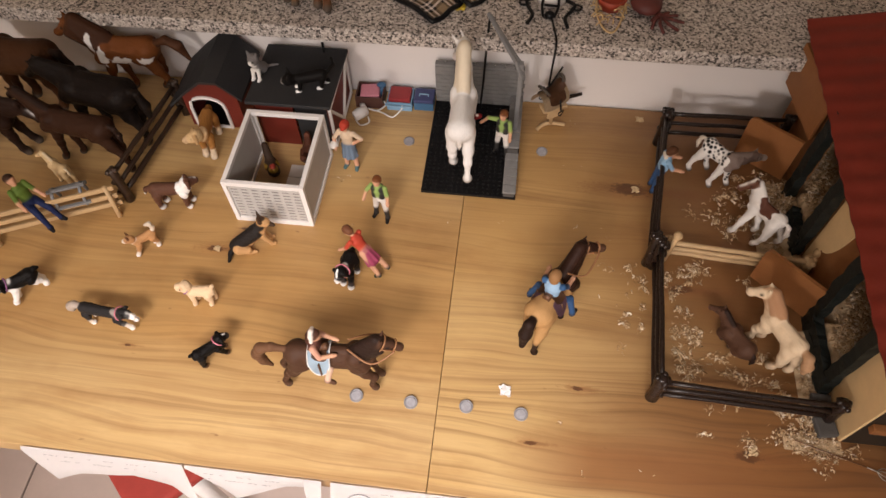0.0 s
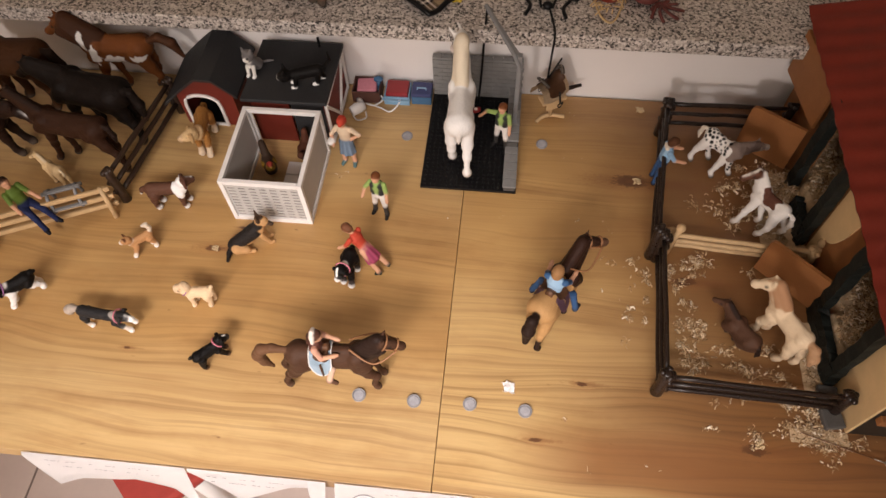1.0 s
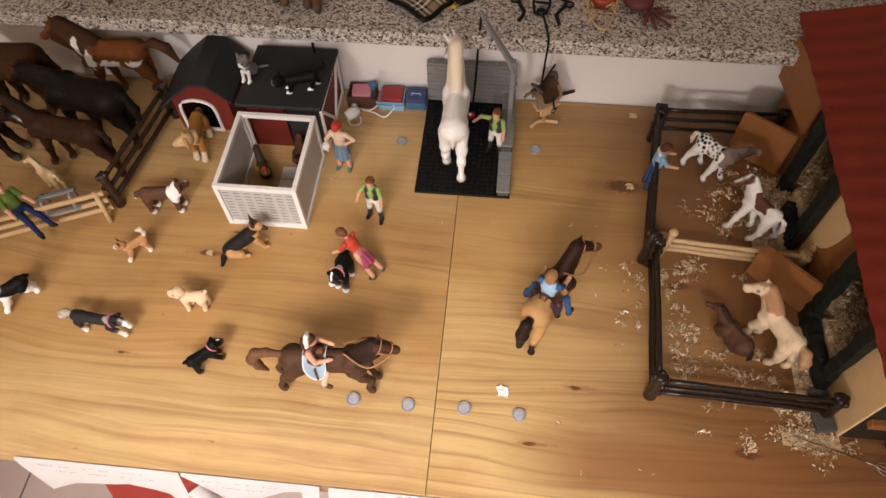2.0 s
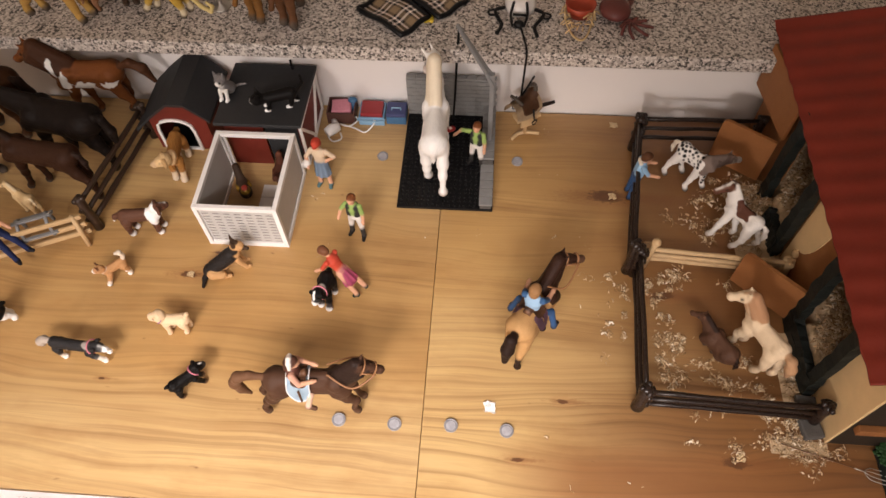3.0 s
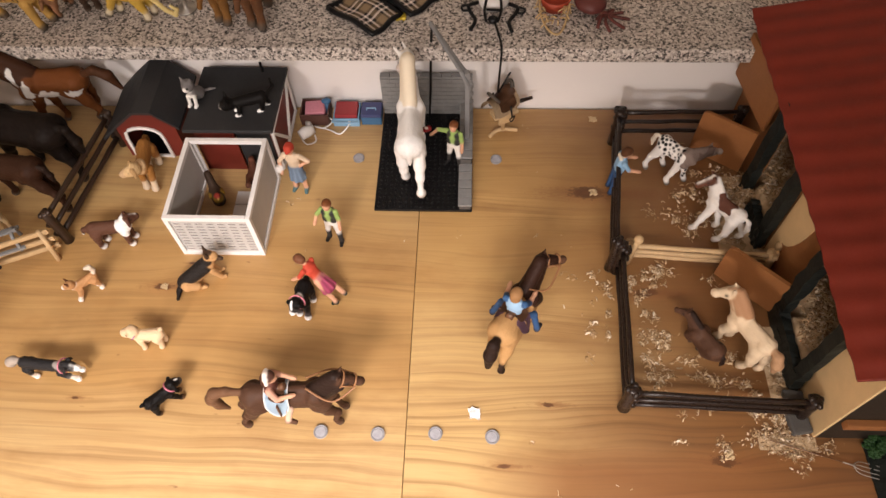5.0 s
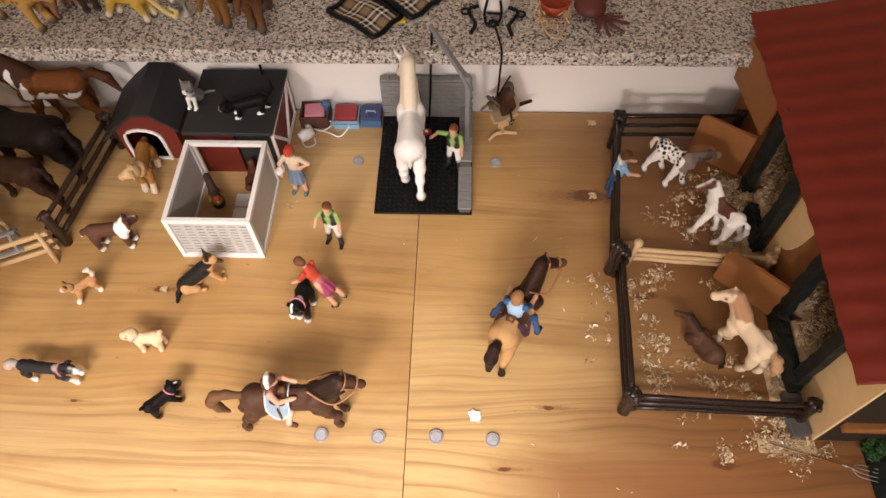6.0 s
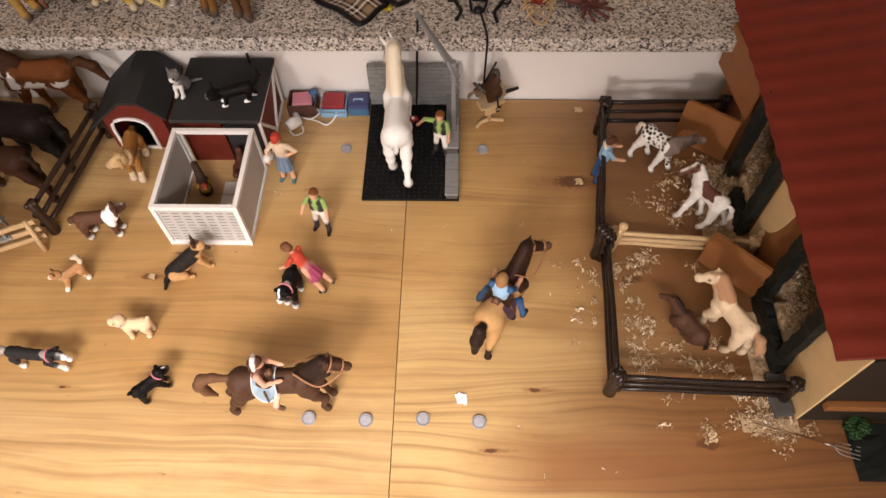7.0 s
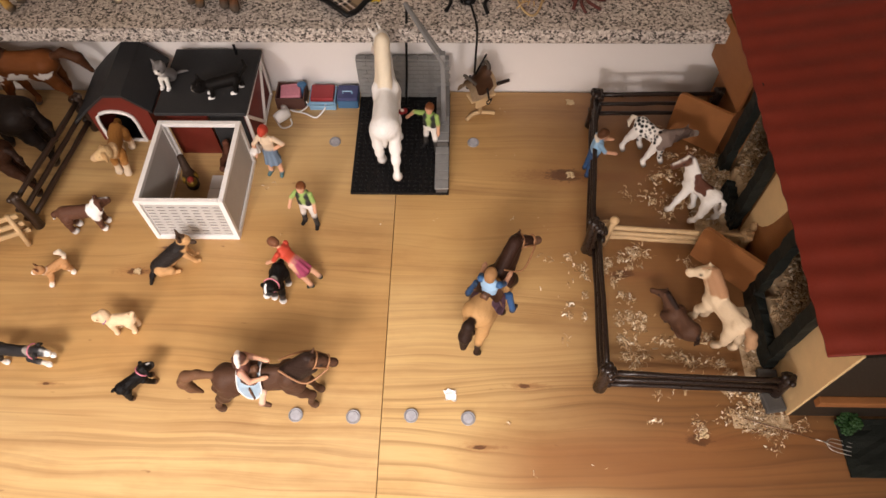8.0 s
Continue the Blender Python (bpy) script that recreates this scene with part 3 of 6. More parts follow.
    root = Vector((-L - 0.02, 0, zb + br * 0.55))
    pts = [root + Vector((p[0], o["ty"] * i, p[1])) for i, p in enumerate(o["tail"])]
    for i in range(len(pts) - 1):
        limb(pts[i], o["tr"][i], pts[i + 1], o["tr"][i + 1], tailc)
    big = [((c[0] * H * sx, c[1] * H, c[2] * H), [r * H for r in rr], col, rag) for c, rr, col, rag in patches]
    ob = figure(name, out, big, voxel, melt * H, at, yaw, label, category, COAT, group, 0, 0.00040 if o["mane"] == 0 else 0.00025)
    tip = poll + f * o["head"]
    nape = base + d * o["neck"] * 0.55
    ob["nape"] = [nape.x * H * sx, nape.y * H, nape.z * H + ob["drop"]]
    ob["poll"], ob["muzzle"] = [poll.x * H * sx, poll.y * H, poll.z * H + ob["drop"]], [tip.x * H * sx, tip.y * H, tip.z * H + ob["drop"]]
    return ob


SKIN = (0.60, 0.33, 0.21)


def person(name, at, yaw, label, shirt, trousers, shoes, hair, H=0.083, legs=((0, 4, 0), (0, 4, 0)), arms=((0, 12, 15), (0, 12, 15)), bend=0, look_down=0, sleeve=None, forearm=None, cap=None, skirt=None, vest=None, lean=0, long_hair=False, extra=(), shin=None):
    """A moulded doll facing +x. legs: swing, spread, knee; arms: swing, spread, elbow, all in degrees (left, right)."""
    out = []

    def limb(p, r, q, s, colour, wide=1.0):
        out.append((Vector(p) * H, r * H, Vector(q) * H, s * H, colour, wide))

    up = Matrix.Rotation(radians(bend), 3, "Y")
    hip = Vector((0, 0, 0.50))

    def torso(x, y, z):
        return hip + up @ Vector((x, y, z - 0.50))

    limb(torso(0, 0, 0.50), 0.070, torso(0, 0, 0.57), 0.062, trousers, 1.25)
    limb(torso(0, 0, 0.58), 0.064, torso(0, 0, 0.70), 0.072, shirt, 1.30)
    limb(torso(0, 0, 0.70), 0.072, torso(0, 0, 0.76), 0.058, shirt, 1.40)
    if vest:
        for s in (1, -1):
            limb(torso(0.016, s * 0.058, 0.58), 0.054, torso(0.016, s * 0.056, 0.75), 0.050, vest)
            limb(torso(-0.03, s * 0.035, 0.58), 0.045, torso(-0.03, s * 0.035, 0.76), 0.040, vest)
    limb(torso(0.0, 0, 0.79), 0.030, torso(0.01, 0, 0.85), 0.030, SKIN)
    tip = Matrix.Rotation(radians(look_down), 3, "Y")
    neck = torso(0.01, 0, 0.83)

    def skull(x, y, z):
        return neck + up @ (tip @ Vector((x, y, z)))

    limb(skull(0.012, 0, 0.075), 0.066, skull(0.018, 0, 0.045), 0.052, SKIN, 0.92)
    limb(skull(0.072, 0, 0.055), 0.012, skull(0.075, 0, 0.052), 0.010, SKIN)
    limb(skull(-0.010, 0, 0.10), 0.068, skull(-0.035, 0, 0.06), 0.060, hair, 1.0)
    limb(skull(0.02, 0, 0.125), 0.040, skull(-0.03, 0, 0.11), 0.05, hair, 1.2)
    if long_hair:
        limb(skull(-0.06, 0, 0.07), 0.040, torso(-0.085, 0, 0.72), 0.020, hair)
    if cap:
        limb(skull(0.02, 0, 0.118), 0.062, skull(-0.02, 0, 0.115), 0.060, cap)
        limb(skull(0.05, 0, 0.10), 0.040, skull(0.09, 0, 0.095), 0.022, cap, 1.3)
    for s, (swing, spread, knee) in zip((1, -1), legs):
        a, b, k = radians(swing), radians(spread), radians(swing - knee)
        top = Vector((0, s * 0.055, 0.49))
        mid = top + Vector((math.sin(a) * math.cos(b), s * math.sin(b), -math.cos(a) * math.cos(b))) * 0.235
        low = mid + Vector((math.sin(k) * math.cos(b * 0.6), s * math.sin(b * 0.6), -math.cos(k) * math.cos(b * 0.6))) * 0.205
        limb(top, 0.058, mid, 0.042, trousers)
        limb(mid, 0.042, low, 0.034, shin or trousers)
        toe = low + Vector((0.075 * math.cos(k), s * 0.015, -0.03 + 0.05 * math.sin(k)))
        limb(low + Vector((0, 0, -0.01)), 0.034, toe, 0.028, shoes)
        limb(low + Vector((-0.008, 0, -0.022)), 0.032, low, 0.034, shoes)
    if skirt:
        limb(torso(0, 0, 0.55), 0.066, Vector((0.0, 0, 0.30)), 0.100, skirt, 1.15)
        for k in range(8):
            a = k * math.pi / 4
            limb(torso(0.055 * math.cos(a), 0.065 * math.sin(a), 0.53), 0.018, Vector((0.092 * math.cos(a), 0.108 * math.sin(a), 0.28)), 0.026, tuple(v * 1.25 for v in skirt))
    for s, (swing, spread, elbow, *inward) in zip((1, -1), arms):
        a, b, e = radians(swing), radians(spread), radians(swing + elbow)
        top = torso(0, s * 0.105, 0.765)
        mid = top + up @ Vector((math.sin(a) * math.cos(b), s * math.sin(b), -math.cos(a) * math.cos(b))) * 0.155
        g = radians(inward[0]) if inward else b * 0.5
        low = mid + up @ Vector((math.sin(e) * math.cos(g), s * math.sin(g), -math.cos(e) * math.cos(g))) * 0.145
        limb(top, 0.040, mid, 0.031, sleeve or shirt)
        limb(mid, 0.030, low, 0.023, forearm or SKIN)
        limb(low, 0.027, low + (low - mid).normalized() * 0.035, 0.020, SKIN)
    for p, r, q, s, colour in extra:
        limb(p, r, q, s, colour)
    return figure(name, out, (), 0.00075, 0.0013, at, yaw, label, "figurine", CLOTH, "people of the toy stable", lean)


def fence(at, yaw, length, height, mat, label, group, rails=3, posts=(True, True), r=0.0027):
    """Log fence: round posts with a clasp at each end, rails between."""
    ob = thing("toy_fence", at, yaw, label, "fence", group)
    rnd = random.Random(int(length * 1e4) + int(at[0] * 1e3))
    for k, on in enumerate(posts):
        if not on:
            continue
        x = length * k
        bm = bmesh.new()
        rod(bm, [(x, 0, 0), (x + 0.0006, 0.0004, height * 0.35), (x - 0.0005, 0, height * 0.7), (x, 0, height * 1.02), (x, 0, height * 1.06)], [0.0062, 0.0056, 0.0054, 0.0058, 0.0036], 10)
        for q in range(rails):
            z = height * (0.30 + 0.62 * q / max(1, rails - 1))
            rod(bm, [(x - 0.004, 0.0055, z), (x, 0.0065, z), (x + 0.004, 0.0055, z)], 0.0034, 8)
            rod(bm, [(x, -0.002, z - 0.001), (x, 0.009, z - 0.001)], 0.003, 8)
        for k2 in range(3):
            a = 0.6 + k2 * 2.1
            ball(bm, (x + 0.0052 * math.cos(a), 0.0052 * math.sin(a), height * (0.98 + 0.03 * k2)), 0.0034, n=8)
        part("post", bm, mat, ob, smooth=True)
    for q in range(rails):
        z = height * (0.30 + 0.62 * q / max(1, rails - 1))
        bm = bmesh.new()
        pts = [(length * i / 6, 0.0006 * rnd.uniform(-1, 1), z + 0.0007 * rnd.uniform(-1, 1)) for i in range(7)]
        rod(bm, pts, [r * rnd.uniform(0.9, 1.12) for _ in pts], 9)
        part("rail", bm, mat, ob, smooth=True)
    return ob

# ---- the room and the table ----
def slab(name, lo, hi, mat, label, category="", kind="structure", bevel=0.0):
    bm = bmesh.new()
    box(bm, [(a + b) / 2 for a, b in zip(lo, hi)], [b - a for a, b in zip(lo, hi)], bevel=bevel)
    ob = new(name, solid(name, bm, mat))
    return tagged(ob, label, category, "", kind)


FLOOR_Z = -0.74
slab("wall_north", (-2.2, 0.004, FLOOR_Z), (2.2, 0.25, 0.11), PLASTER, "white painted wall below the granite sill", "wall")
slab("wall_window_side", (-2.2, 0.27, 0.133), (2.2, 0.40, 1.8), ROOM_PAINT, "painted wall above the sill", "wall")
slab("wall_west", (-2.35, -3.0, FLOOR_Z), (-2.2, 0.4, 1.8), ROOM_PAINT, "plain painted room wall", "wall")
slab("wall_east", (2.2, -3.0, FLOOR_Z), (2.35, 0.4, 1.8), ROOM_PAINT, "plain painted room wall", "wall")
slab("wall_south", (-2.2, -3.15, FLOOR_Z), (2.2, -3.0, 1.8), ROOM_PAINT, "plain painted room wall", "wall")
slab("ceiling", (-2.35, -3.15, 1.8), (2.35, 0.4, 1.9), ROOM_PAINT, "plain painted ceiling", "ceiling")
floor = slab("floor", (-2.2, -3.0, FLOOR_Z - 0.1), (2.2, 0.004, FLOOR_Z - 0.004), GROUT, "grey-brown tiled floor with dark joints", "floor")
slab("window_sill", (-2.2, -0.030, 0.11), (2.2, 0.29, 0.13), GRANITE, "speckled grey granite window sill", "window sill", bevel=0.002)

table = thing("table", (0, 0, 0), 0, "lacquered pine table top with a seam across it", "table")
bm = bmesh.new()
box(bm, (-0.5503, -0.267, -0.014), (1.1, 0.534, 0.028), bevel=0.0008)
part("leaf", bm, PINE_LEFT, table, "straight-grained yellow pine leaf")
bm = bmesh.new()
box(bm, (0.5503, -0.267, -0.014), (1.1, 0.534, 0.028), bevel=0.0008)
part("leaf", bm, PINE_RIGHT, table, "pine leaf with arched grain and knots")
for x in (-1.04, 1.04):
    for y in (-0.48, -0.06):
        bm = bmesh.new()
        box(bm, (x, y, (FLOOR_Z - 0.028) / 2), (0.06, 0.06, -FLOOR_Z - 0.028), bevel=0.003)
        part("leg", bm, PINE_LEFT, table)

# ---- red toy barn with its stall pen ----
def toy_barn():
    ob = thing("toy_barn", (0, 0, 0), 0, "red toy barn with charcoal roofs and white trim", "toy barn")
    bm = bmesh.new()
    x0, x1, y0, y1, h = -0.273, -0.176, -0.108, -0.010, 0.074
    for lo, hi in (((x0, y1 - 0.003), (x1, y1)), ((x0, y0), (x0 + 0.003, y1)), ((x1 - 0.003, y0), (x1, y1)), ((x0, y0), (x0 + 0.050, y0 + 0.003))):
        box(bm, ((lo[0] + hi[0]) / 2, (lo[1] + hi[1]) / 2, h / 2), (hi[0] - lo[0], hi[1] - lo[1], h))
    part("wall", bm, RED_BARN, ob)
    bm = bmesh.new()
    box(bm, ((x0 + x1) / 2, -0.062, 0.0785), (0.107, 0.112, 0.005), Matrix.Rotation(radians(-3), 4, "X"), 0.001)
    part("roof", bm, ROOF_DARK, ob, "flat charcoal roof")
    # dark panel fills the right half of the doorway
    bm = bmesh.new()
    box(bm, (-0.200, -0.1050, 0.037), (0.042, 0.003, 0.070), bevel=0.0004)
    part("door", bm, ROOF_DARK, ob, "dark grey panel filling the doorway")
    for a, b in (((-0.109, 0.004), (-0.109, 0.072)), ((-0.011, 0.004), (-0.011, 0.072)), ((-0.109, 0.070), (-0.060, 0.006)), ((-0.060, 0.006), (-0.012, 0.070)), ((-0.109, 0.070), (-0.011, 0.070)), ((-0.109, 0.006), (-0.011, 0.006))):
        bm = bmesh.new()
        rod(bm, [(x1 + 0.001, a[0], a[1]), (x1 + 0.001, b[0], b[1])], 0.0022, 6)
        part("brace", bm, WHITE, ob, "white trim")
    # the wing with its hipped barn roof and arched doorway
    fy = -0.087
    out = [(-0.379, 0), (-0.379, 0.054), (-0.366, 0.065), (-0.341, 0.0855), (-0.321, 0.0855), (-0.304, 0.068), (-0.304, 0)]
    arch = [(-0.371, 0), (-0.371, 0.034)] + [(-0.3475 - 0.0235 * math.cos(math.pi * i / 8), 0.034 + 0.020 * math.sin(math.pi * i / 8) ** 0.7) for i in range(1, 8)] + [(-0.324, 0.034), (-0.324, 0)]
    mid = -0.3475
    wing = bmesh.new()
    left = [p for p in out if p[0] <= mid] + [(mid, 0.080)] + [p for p in arch if p[0] <= mid + 0.001][::-1]
    right = [(mid, 0.080)] + [p for p in out if p[0] > mid] + [p for p in arch if p[0] > mid - 0.001][::-1]
    prism(wing, left, fy, fy + 0.004, "y")
    prism(wing, right, fy, fy + 0.004, "y")
    prism(wing, out, -0.016, -0.012, "y")
    box(wing, (-0.377, -0.0495, 0.028), (0.004, 0.067, 0.056))
    box(wing, (-0.306, -0.0495, 0.033), (0.004, 0.067, 0.066))
    part("wing_wall", wing, RED_BARN, ob)
    bm = bmesh.new()
    roof = [(-0.395, 0.040), (-0.368, 0.065), (-0.342, 0.0862), (-0.320, 0.0862), (-0.293, 0.0595)]
    prism(bm, roof + [(x, z + 0.004) for x, z in roof[::-1]], -0.097, -0.006, "y")
    part("gable_roof", bm, ROOF_DARK, ob, "charcoal gambrel roof with a blunt ridge")
    bm = bmesh.new()
    rod(bm, [(p[0], fy - 0.0015, p[1]) for p in arch], 0.0023, 6)
    rod(bm, [(-0.372, fy - 0.0015, 0.002), (-0.323, fy - 0.0015, 0.002)], 0.0023, 6)
    part("door_trim", bm, WHITE, ob, "white arched door trim")
    # black plate added so the wing looks dark through its doorway
    bm = bmesh.new()
    box(bm, (-0.3415, -0.0505, 0.0012), (0.068, 0.066, 0.0024))
    part("wing_shade_plate", bm, BLACK, ob, "black plate added to deepen the shade inside the wing")
    # black rod where the black cat's tail stands up, no part of the barn
    bm = bmesh.new()
    rod(bm, [(-0.200, -0.016, 0.08), (-0.200, -0.016, 0.094)], 0.0018, 8)
    part("cat_tail_rod", bm, BLACK, ob)


def lattice(bm, w, h, m):
    """A perforated panel: bars with rows of small slots between."""
    cols, rows = 7, 11
    for i in range(rows + 1):
        box(bm, m @ Vector((w / 2, 0, h * i / rows)), (w, 0.0008, h / rows * 0.68), m.to_3x3().to_4x4())
    for j in range(cols + 1):
        box(bm, m @ Vector((w * j / cols, 0, h / 2)), (w / cols * 0.36, 0.0006, h), m.to_3x3().to_4x4())


def stall_pen():
    ob = thing("stall_pen", (0, 0, 0), 0, "white framed stall pen with grey lattice sides", "stall")
    xl, xr, yf, yb, h, t = -0.2755, -0.178, -0.237, -0.121, 0.075, 0.0054
    corners = ((xl, yf), (xr, yf), (xr, yb), (xl, yb))
    for x, y in corners:
        bm = bmesh.new()
        sx, sy = (1 if x == xl else -1), (1 if y == yf else -1)
        box(bm, (x + sx * t / 2, y + sy * t / 2, h / 2), (t, t, h), bevel=0.0006)
        part("post", bm, WHITE, ob)
    for (ax, ay), (bx, by) in (((xl, yf), (xr, yf)), ((xl, yf), (xl, yb)), ((xr, yf), (xr, yb)), ((xl, yb), (xr, yb))):
        for z in (h - 0.003, 0.003):
            if ay == by == yb and z < 0.01:
                continue
            bm = bmesh.new()
            inx = 0 if ax != bx else (t / 2 if ax == xl else -t / 2)
            iny = 0 if ay != by else (t / 2 if ay == yf else -t / 2)
            box(bm, ((ax + bx) / 2 + inx, (ay + by) / 2 + iny, z), (abs(bx - ax) - 2 * t if ax != bx else t, abs(by - ay) - 2 * t if ay != by else t, 0.006), bevel=0.0006)
            part("bar", bm, WHITE, ob)
    for m, w in ((Matrix.Translation((xl + t, yf + 0.003, 0.006)), xr - xl - 2 * t), (Matrix.Translation((xl + 0.003, yf + t, 0.006)) @ Matrix.Rotation(radians(90), 4, "Z"), yb - yf - 2 * t), (Matrix.Translation((xr - 0.003, yf + t, 0.006)) @ Matrix.Rotation(radians(90), 4, "Z"), yb - yf - 2 * t)):
        bm = bmesh.new()
        if m.to_euler().z < 0.1:
            lattice(bm, w, h - 0.012, m)
            # added dark sheet: the shade in the slots is put into its colour
            behind = bmesh.new()
            box(behind, m @ Vector((w / 2, 0.00095, (h - 0.012) / 2)), (w, 0.0008, h - 0.012))
            part("backing", behind, STRAP_DARK, ob, "dark sheet standing in for shade in the panel's slots")
        else:
            box(bm, m @ Vector((w / 2, 0, (h - 0.012) / 2)), (w, 0.0012, h - 0.012), m.to_3x3().to_4x4())
        part("lattice_panel", bm, GREY_MESH, ob)
    bm = bmesh.new()
    rod(bm, [(-0.268, -0.122, 0.073), (-0.268, -0.122, 0.006)], 0.0018, 8)
    part("hinge_rod", bm, WHITE, ob)
    for i in range(4):
        bm = bmesh.new()
        box(bm, (-0.2065, -0.156 - 0.021 * i, 0.0022), (0.042, 0.0195, 0.0044), bevel=0.0008)
        tile = part("floor_board", bm, WHITE, ob)


toy_barn()
stall_pen()


# ---- washing bay ----
def washing_bay():
    ob = thing("washing_bay", (0, 0, 0), 0, "black studded washing bay with grey brick walls and hose arm", "washing bay")
    bm = bmesh.new()
    box(bm, (0.0045, -0.089, 0.002), (0.119, 0.164, 0.004), bevel=0.0008)
    part("base_plate", bm, BLACK, ob)
    bm = bmesh.new()
    for i in range(15):
        for j in range(24):
            x, y = -0.050 + 0.0066 * i, -0.167 + 0.0066 * j
            if y > -0.016:
                continue
            loft(bm, [ring_of(bm, (x, y, 0.0038), (0, 0, 1), 0.0018, n=6), ring_of(bm, (x, y, 0.0054), (0, 0, 1), 0.0015, n=6), ring_of(bm, (x, y, 0.0060), (0, 0, 1), 0.0008, n=6)])
    studs = part("studs", bm, STUD, ob)
    tagged(studs, kind="stuff")
    wall = bmesh.new()
    box(wall, (0.0035, -0.0085, 0.034), (0.117, 0.007, 0.064), bevel=0.0008)
    back = part("back_wall", wall, STONE, ob, "grey brick back wall")
    for r in range(9):
        for c in range(9):
            off = 0.0065 if r % 2 else 0
            w = 0.0124
            x = -0.0545 + c * 0.0131 + off
            if x + w > 0.064:
                w = 0.064 - x
            bm = bmesh.new()
            box(bm, (x + w / 2, -0.0128, 0.0065 + r * 0.0069), (w, 0.0016, 0.0063), bevel=0.0004)
            part("brick", bm, STONE, back)
    for r in range(9):
        bm = bmesh.new()
        box(bm, (-0.0545 + r * 0.0131 + 0.006, -0.0087, 0.0672), (0.0124, 0.0085, 0.003), bevel=0.0007)
        part("coping", bm, STONE, back)
    low = bmesh.new()
    box(low, (0.0555, -0.139, 0.0075), (0.014, 0.062, 0.007), bevel=0.0006)
    box(low, (0.0555, -0.0625, 0.0125), (0.014, 0.089, 0.017), bevel=0.0006)
    side = part("side_wall", low, STONE_DARK, ob, "low grey brick side wall")
    for k in range(12):
        y = -0.1645 + 0.0131 * k
        if y > -0.018:
            break
        z = 0.0125 if y < -0.108 else 0.0225
        bm = bmesh.new()
        box(bm, (0.0553, y, z), (0.0165, 0.0124, 0.003), bevel=0.0006)
        part("coping", bm, STONE, side)
    bm = bmesh.new()
    box(bm, (0.0565, -0.072, 0.078), (0.0055, 0.0075, 0.112), bevel=0.0008)
    part("hose_post", bm, GREY, ob)
    arm = bmesh.new()
    for dx in (0.0, 0.0075):
        rod(arm, [(0.0565 + dx * 0.2, -0.070 - dx * 1.2, 0.118 + (0.012 if dx == 0 else 0)), (0.0565 - 0.006, -0.066 - dx, 0.134), (0.017, -0.018 - dx * 0.3, 0.150)], [0.0027, 0.0030, 0.0026], 8, flat=0.8)
    rod(arm, [(0.018, -0.019, 0.149), (0.012, -0.011, 0.152)], [0.0035, 0.0025], 8)
    part("hose_arm", arm, GREY, ob)
    bm = bmesh.new()
    rod(bm, curve_points([(0.014, -0.014, 0.150), (0.012, -0.022, 0.110), (0.010, -0.030, 0.06), (0.007, -0.036, 0.012)], 8), 0.0015, 8)
    part("hose", bm, BLACK, ob, "black rubber hose", True)


washing_bay()


# ---- boxes by the wall, brush and halter ----
def open_box(name, x0, x1, y0, y1, h, mat, label, rim=None):
    ob = thing(name, ((x0 + x1) / 2, (y0 + y1) / 2, 0), 0, label, "box")
    w, d = x1 - x0, y1 - y0
    bm = bmesh.new()
    box(bm, (0, 0, 0.001), (w - 0.003, d - 0.003, 0.002))
    for s in (-1, 1):
        box(bm, (s * (w / 2 - 0.0009), 0, h / 2), (0.0018, d, h), bevel=0.0004)
        box(bm, (0, s * (d / 2 - 0.0009), h / 2), (w - 0.0036, 0.0018, h), bevel=0.0004)
    part("body", bm, mat, ob)
    return ob


open_box("crate", -0.164, -0.126, -0.033, -0.003, 0.019, CRATE, "small brown crate holding a folded pink towel")
bm = bmesh.new()
for k in range(3):
    box(bm, (-0.1465 + 0.0006 * k, -0.0175, 0.0068 + 0.0052 * k), (0.0285 - 0.001 * k, 0.023, 0.0056), Matrix.Rotation(0.05 * k, 4, "Z"), 0.0022)
tagged(part("towel", bm, PINK, None, "folded pink towel lying in the brown crate", True), category="towel")
bm = bmesh.new()
rod(bm, [(-0.131, -0.013, 0.004), (-0.130, -0.012, 0.022)], 0.0030, 10)
ball(bm, (-0.130, -0.012, 0.0245), 0.0055, (1.2, 0.9, 0.7))
tagged(part("brush", bm, BLUE_BOX, None, "blue round brush standing in the crate", True), category="brush")

bin_ = open_box("red_box", -0.1205, -0.086, -0.034, -0.004, 0.014, BLUE_TRAY, "closed red box in a light blue tray")
bm = bmesh.new()
box(bm, (0, 0.0005, 0.0105), (0.0300, 0.0255, 0.017), bevel=0.002)
part("lid", bm, RED_BOX, bin_, "red lid")
bm = bmesh.new()
rod(bm, curve_points([(-0.0175, -0.0155, 0.013), (-0.0165, -0.0185, 0.012), (0, -0.0195, 0.0115), (0.0165, -0.0185, 0.012), (0.0175, -0.0155, 0.013)]), 0.0011, 6)
part("handle", bm, BLUE_TRAY, bin_, "light blue handle")

kit = thing("tool_box", (-0.070, -0.019, 0), 0, "blue tool box with a folded handle", "tool box")
bm = bmesh.new()
box(bm, (0, 0, 0.0065), (0.027, 0.024, 0.013), bevel=0.001)
part("body", bm, BLUE_BOX, kit)
bm = bmesh.new()
box(bm, (0, 0, 0.0160), (0.0275, 0.0245, 0.006), bevel=0.002)
part("lid", bm, NAVY, kit)
bm = bmesh.new()
rod(bm, [(-0.006, -0.003, 0.019), (-0.006, -0.003, 0.0225), (0.006, -0.003, 0.0225), (0.006, -0.003, 0.019)], 0.0010, 6)
part("handle", bm, BLUE_TRAY, kit)

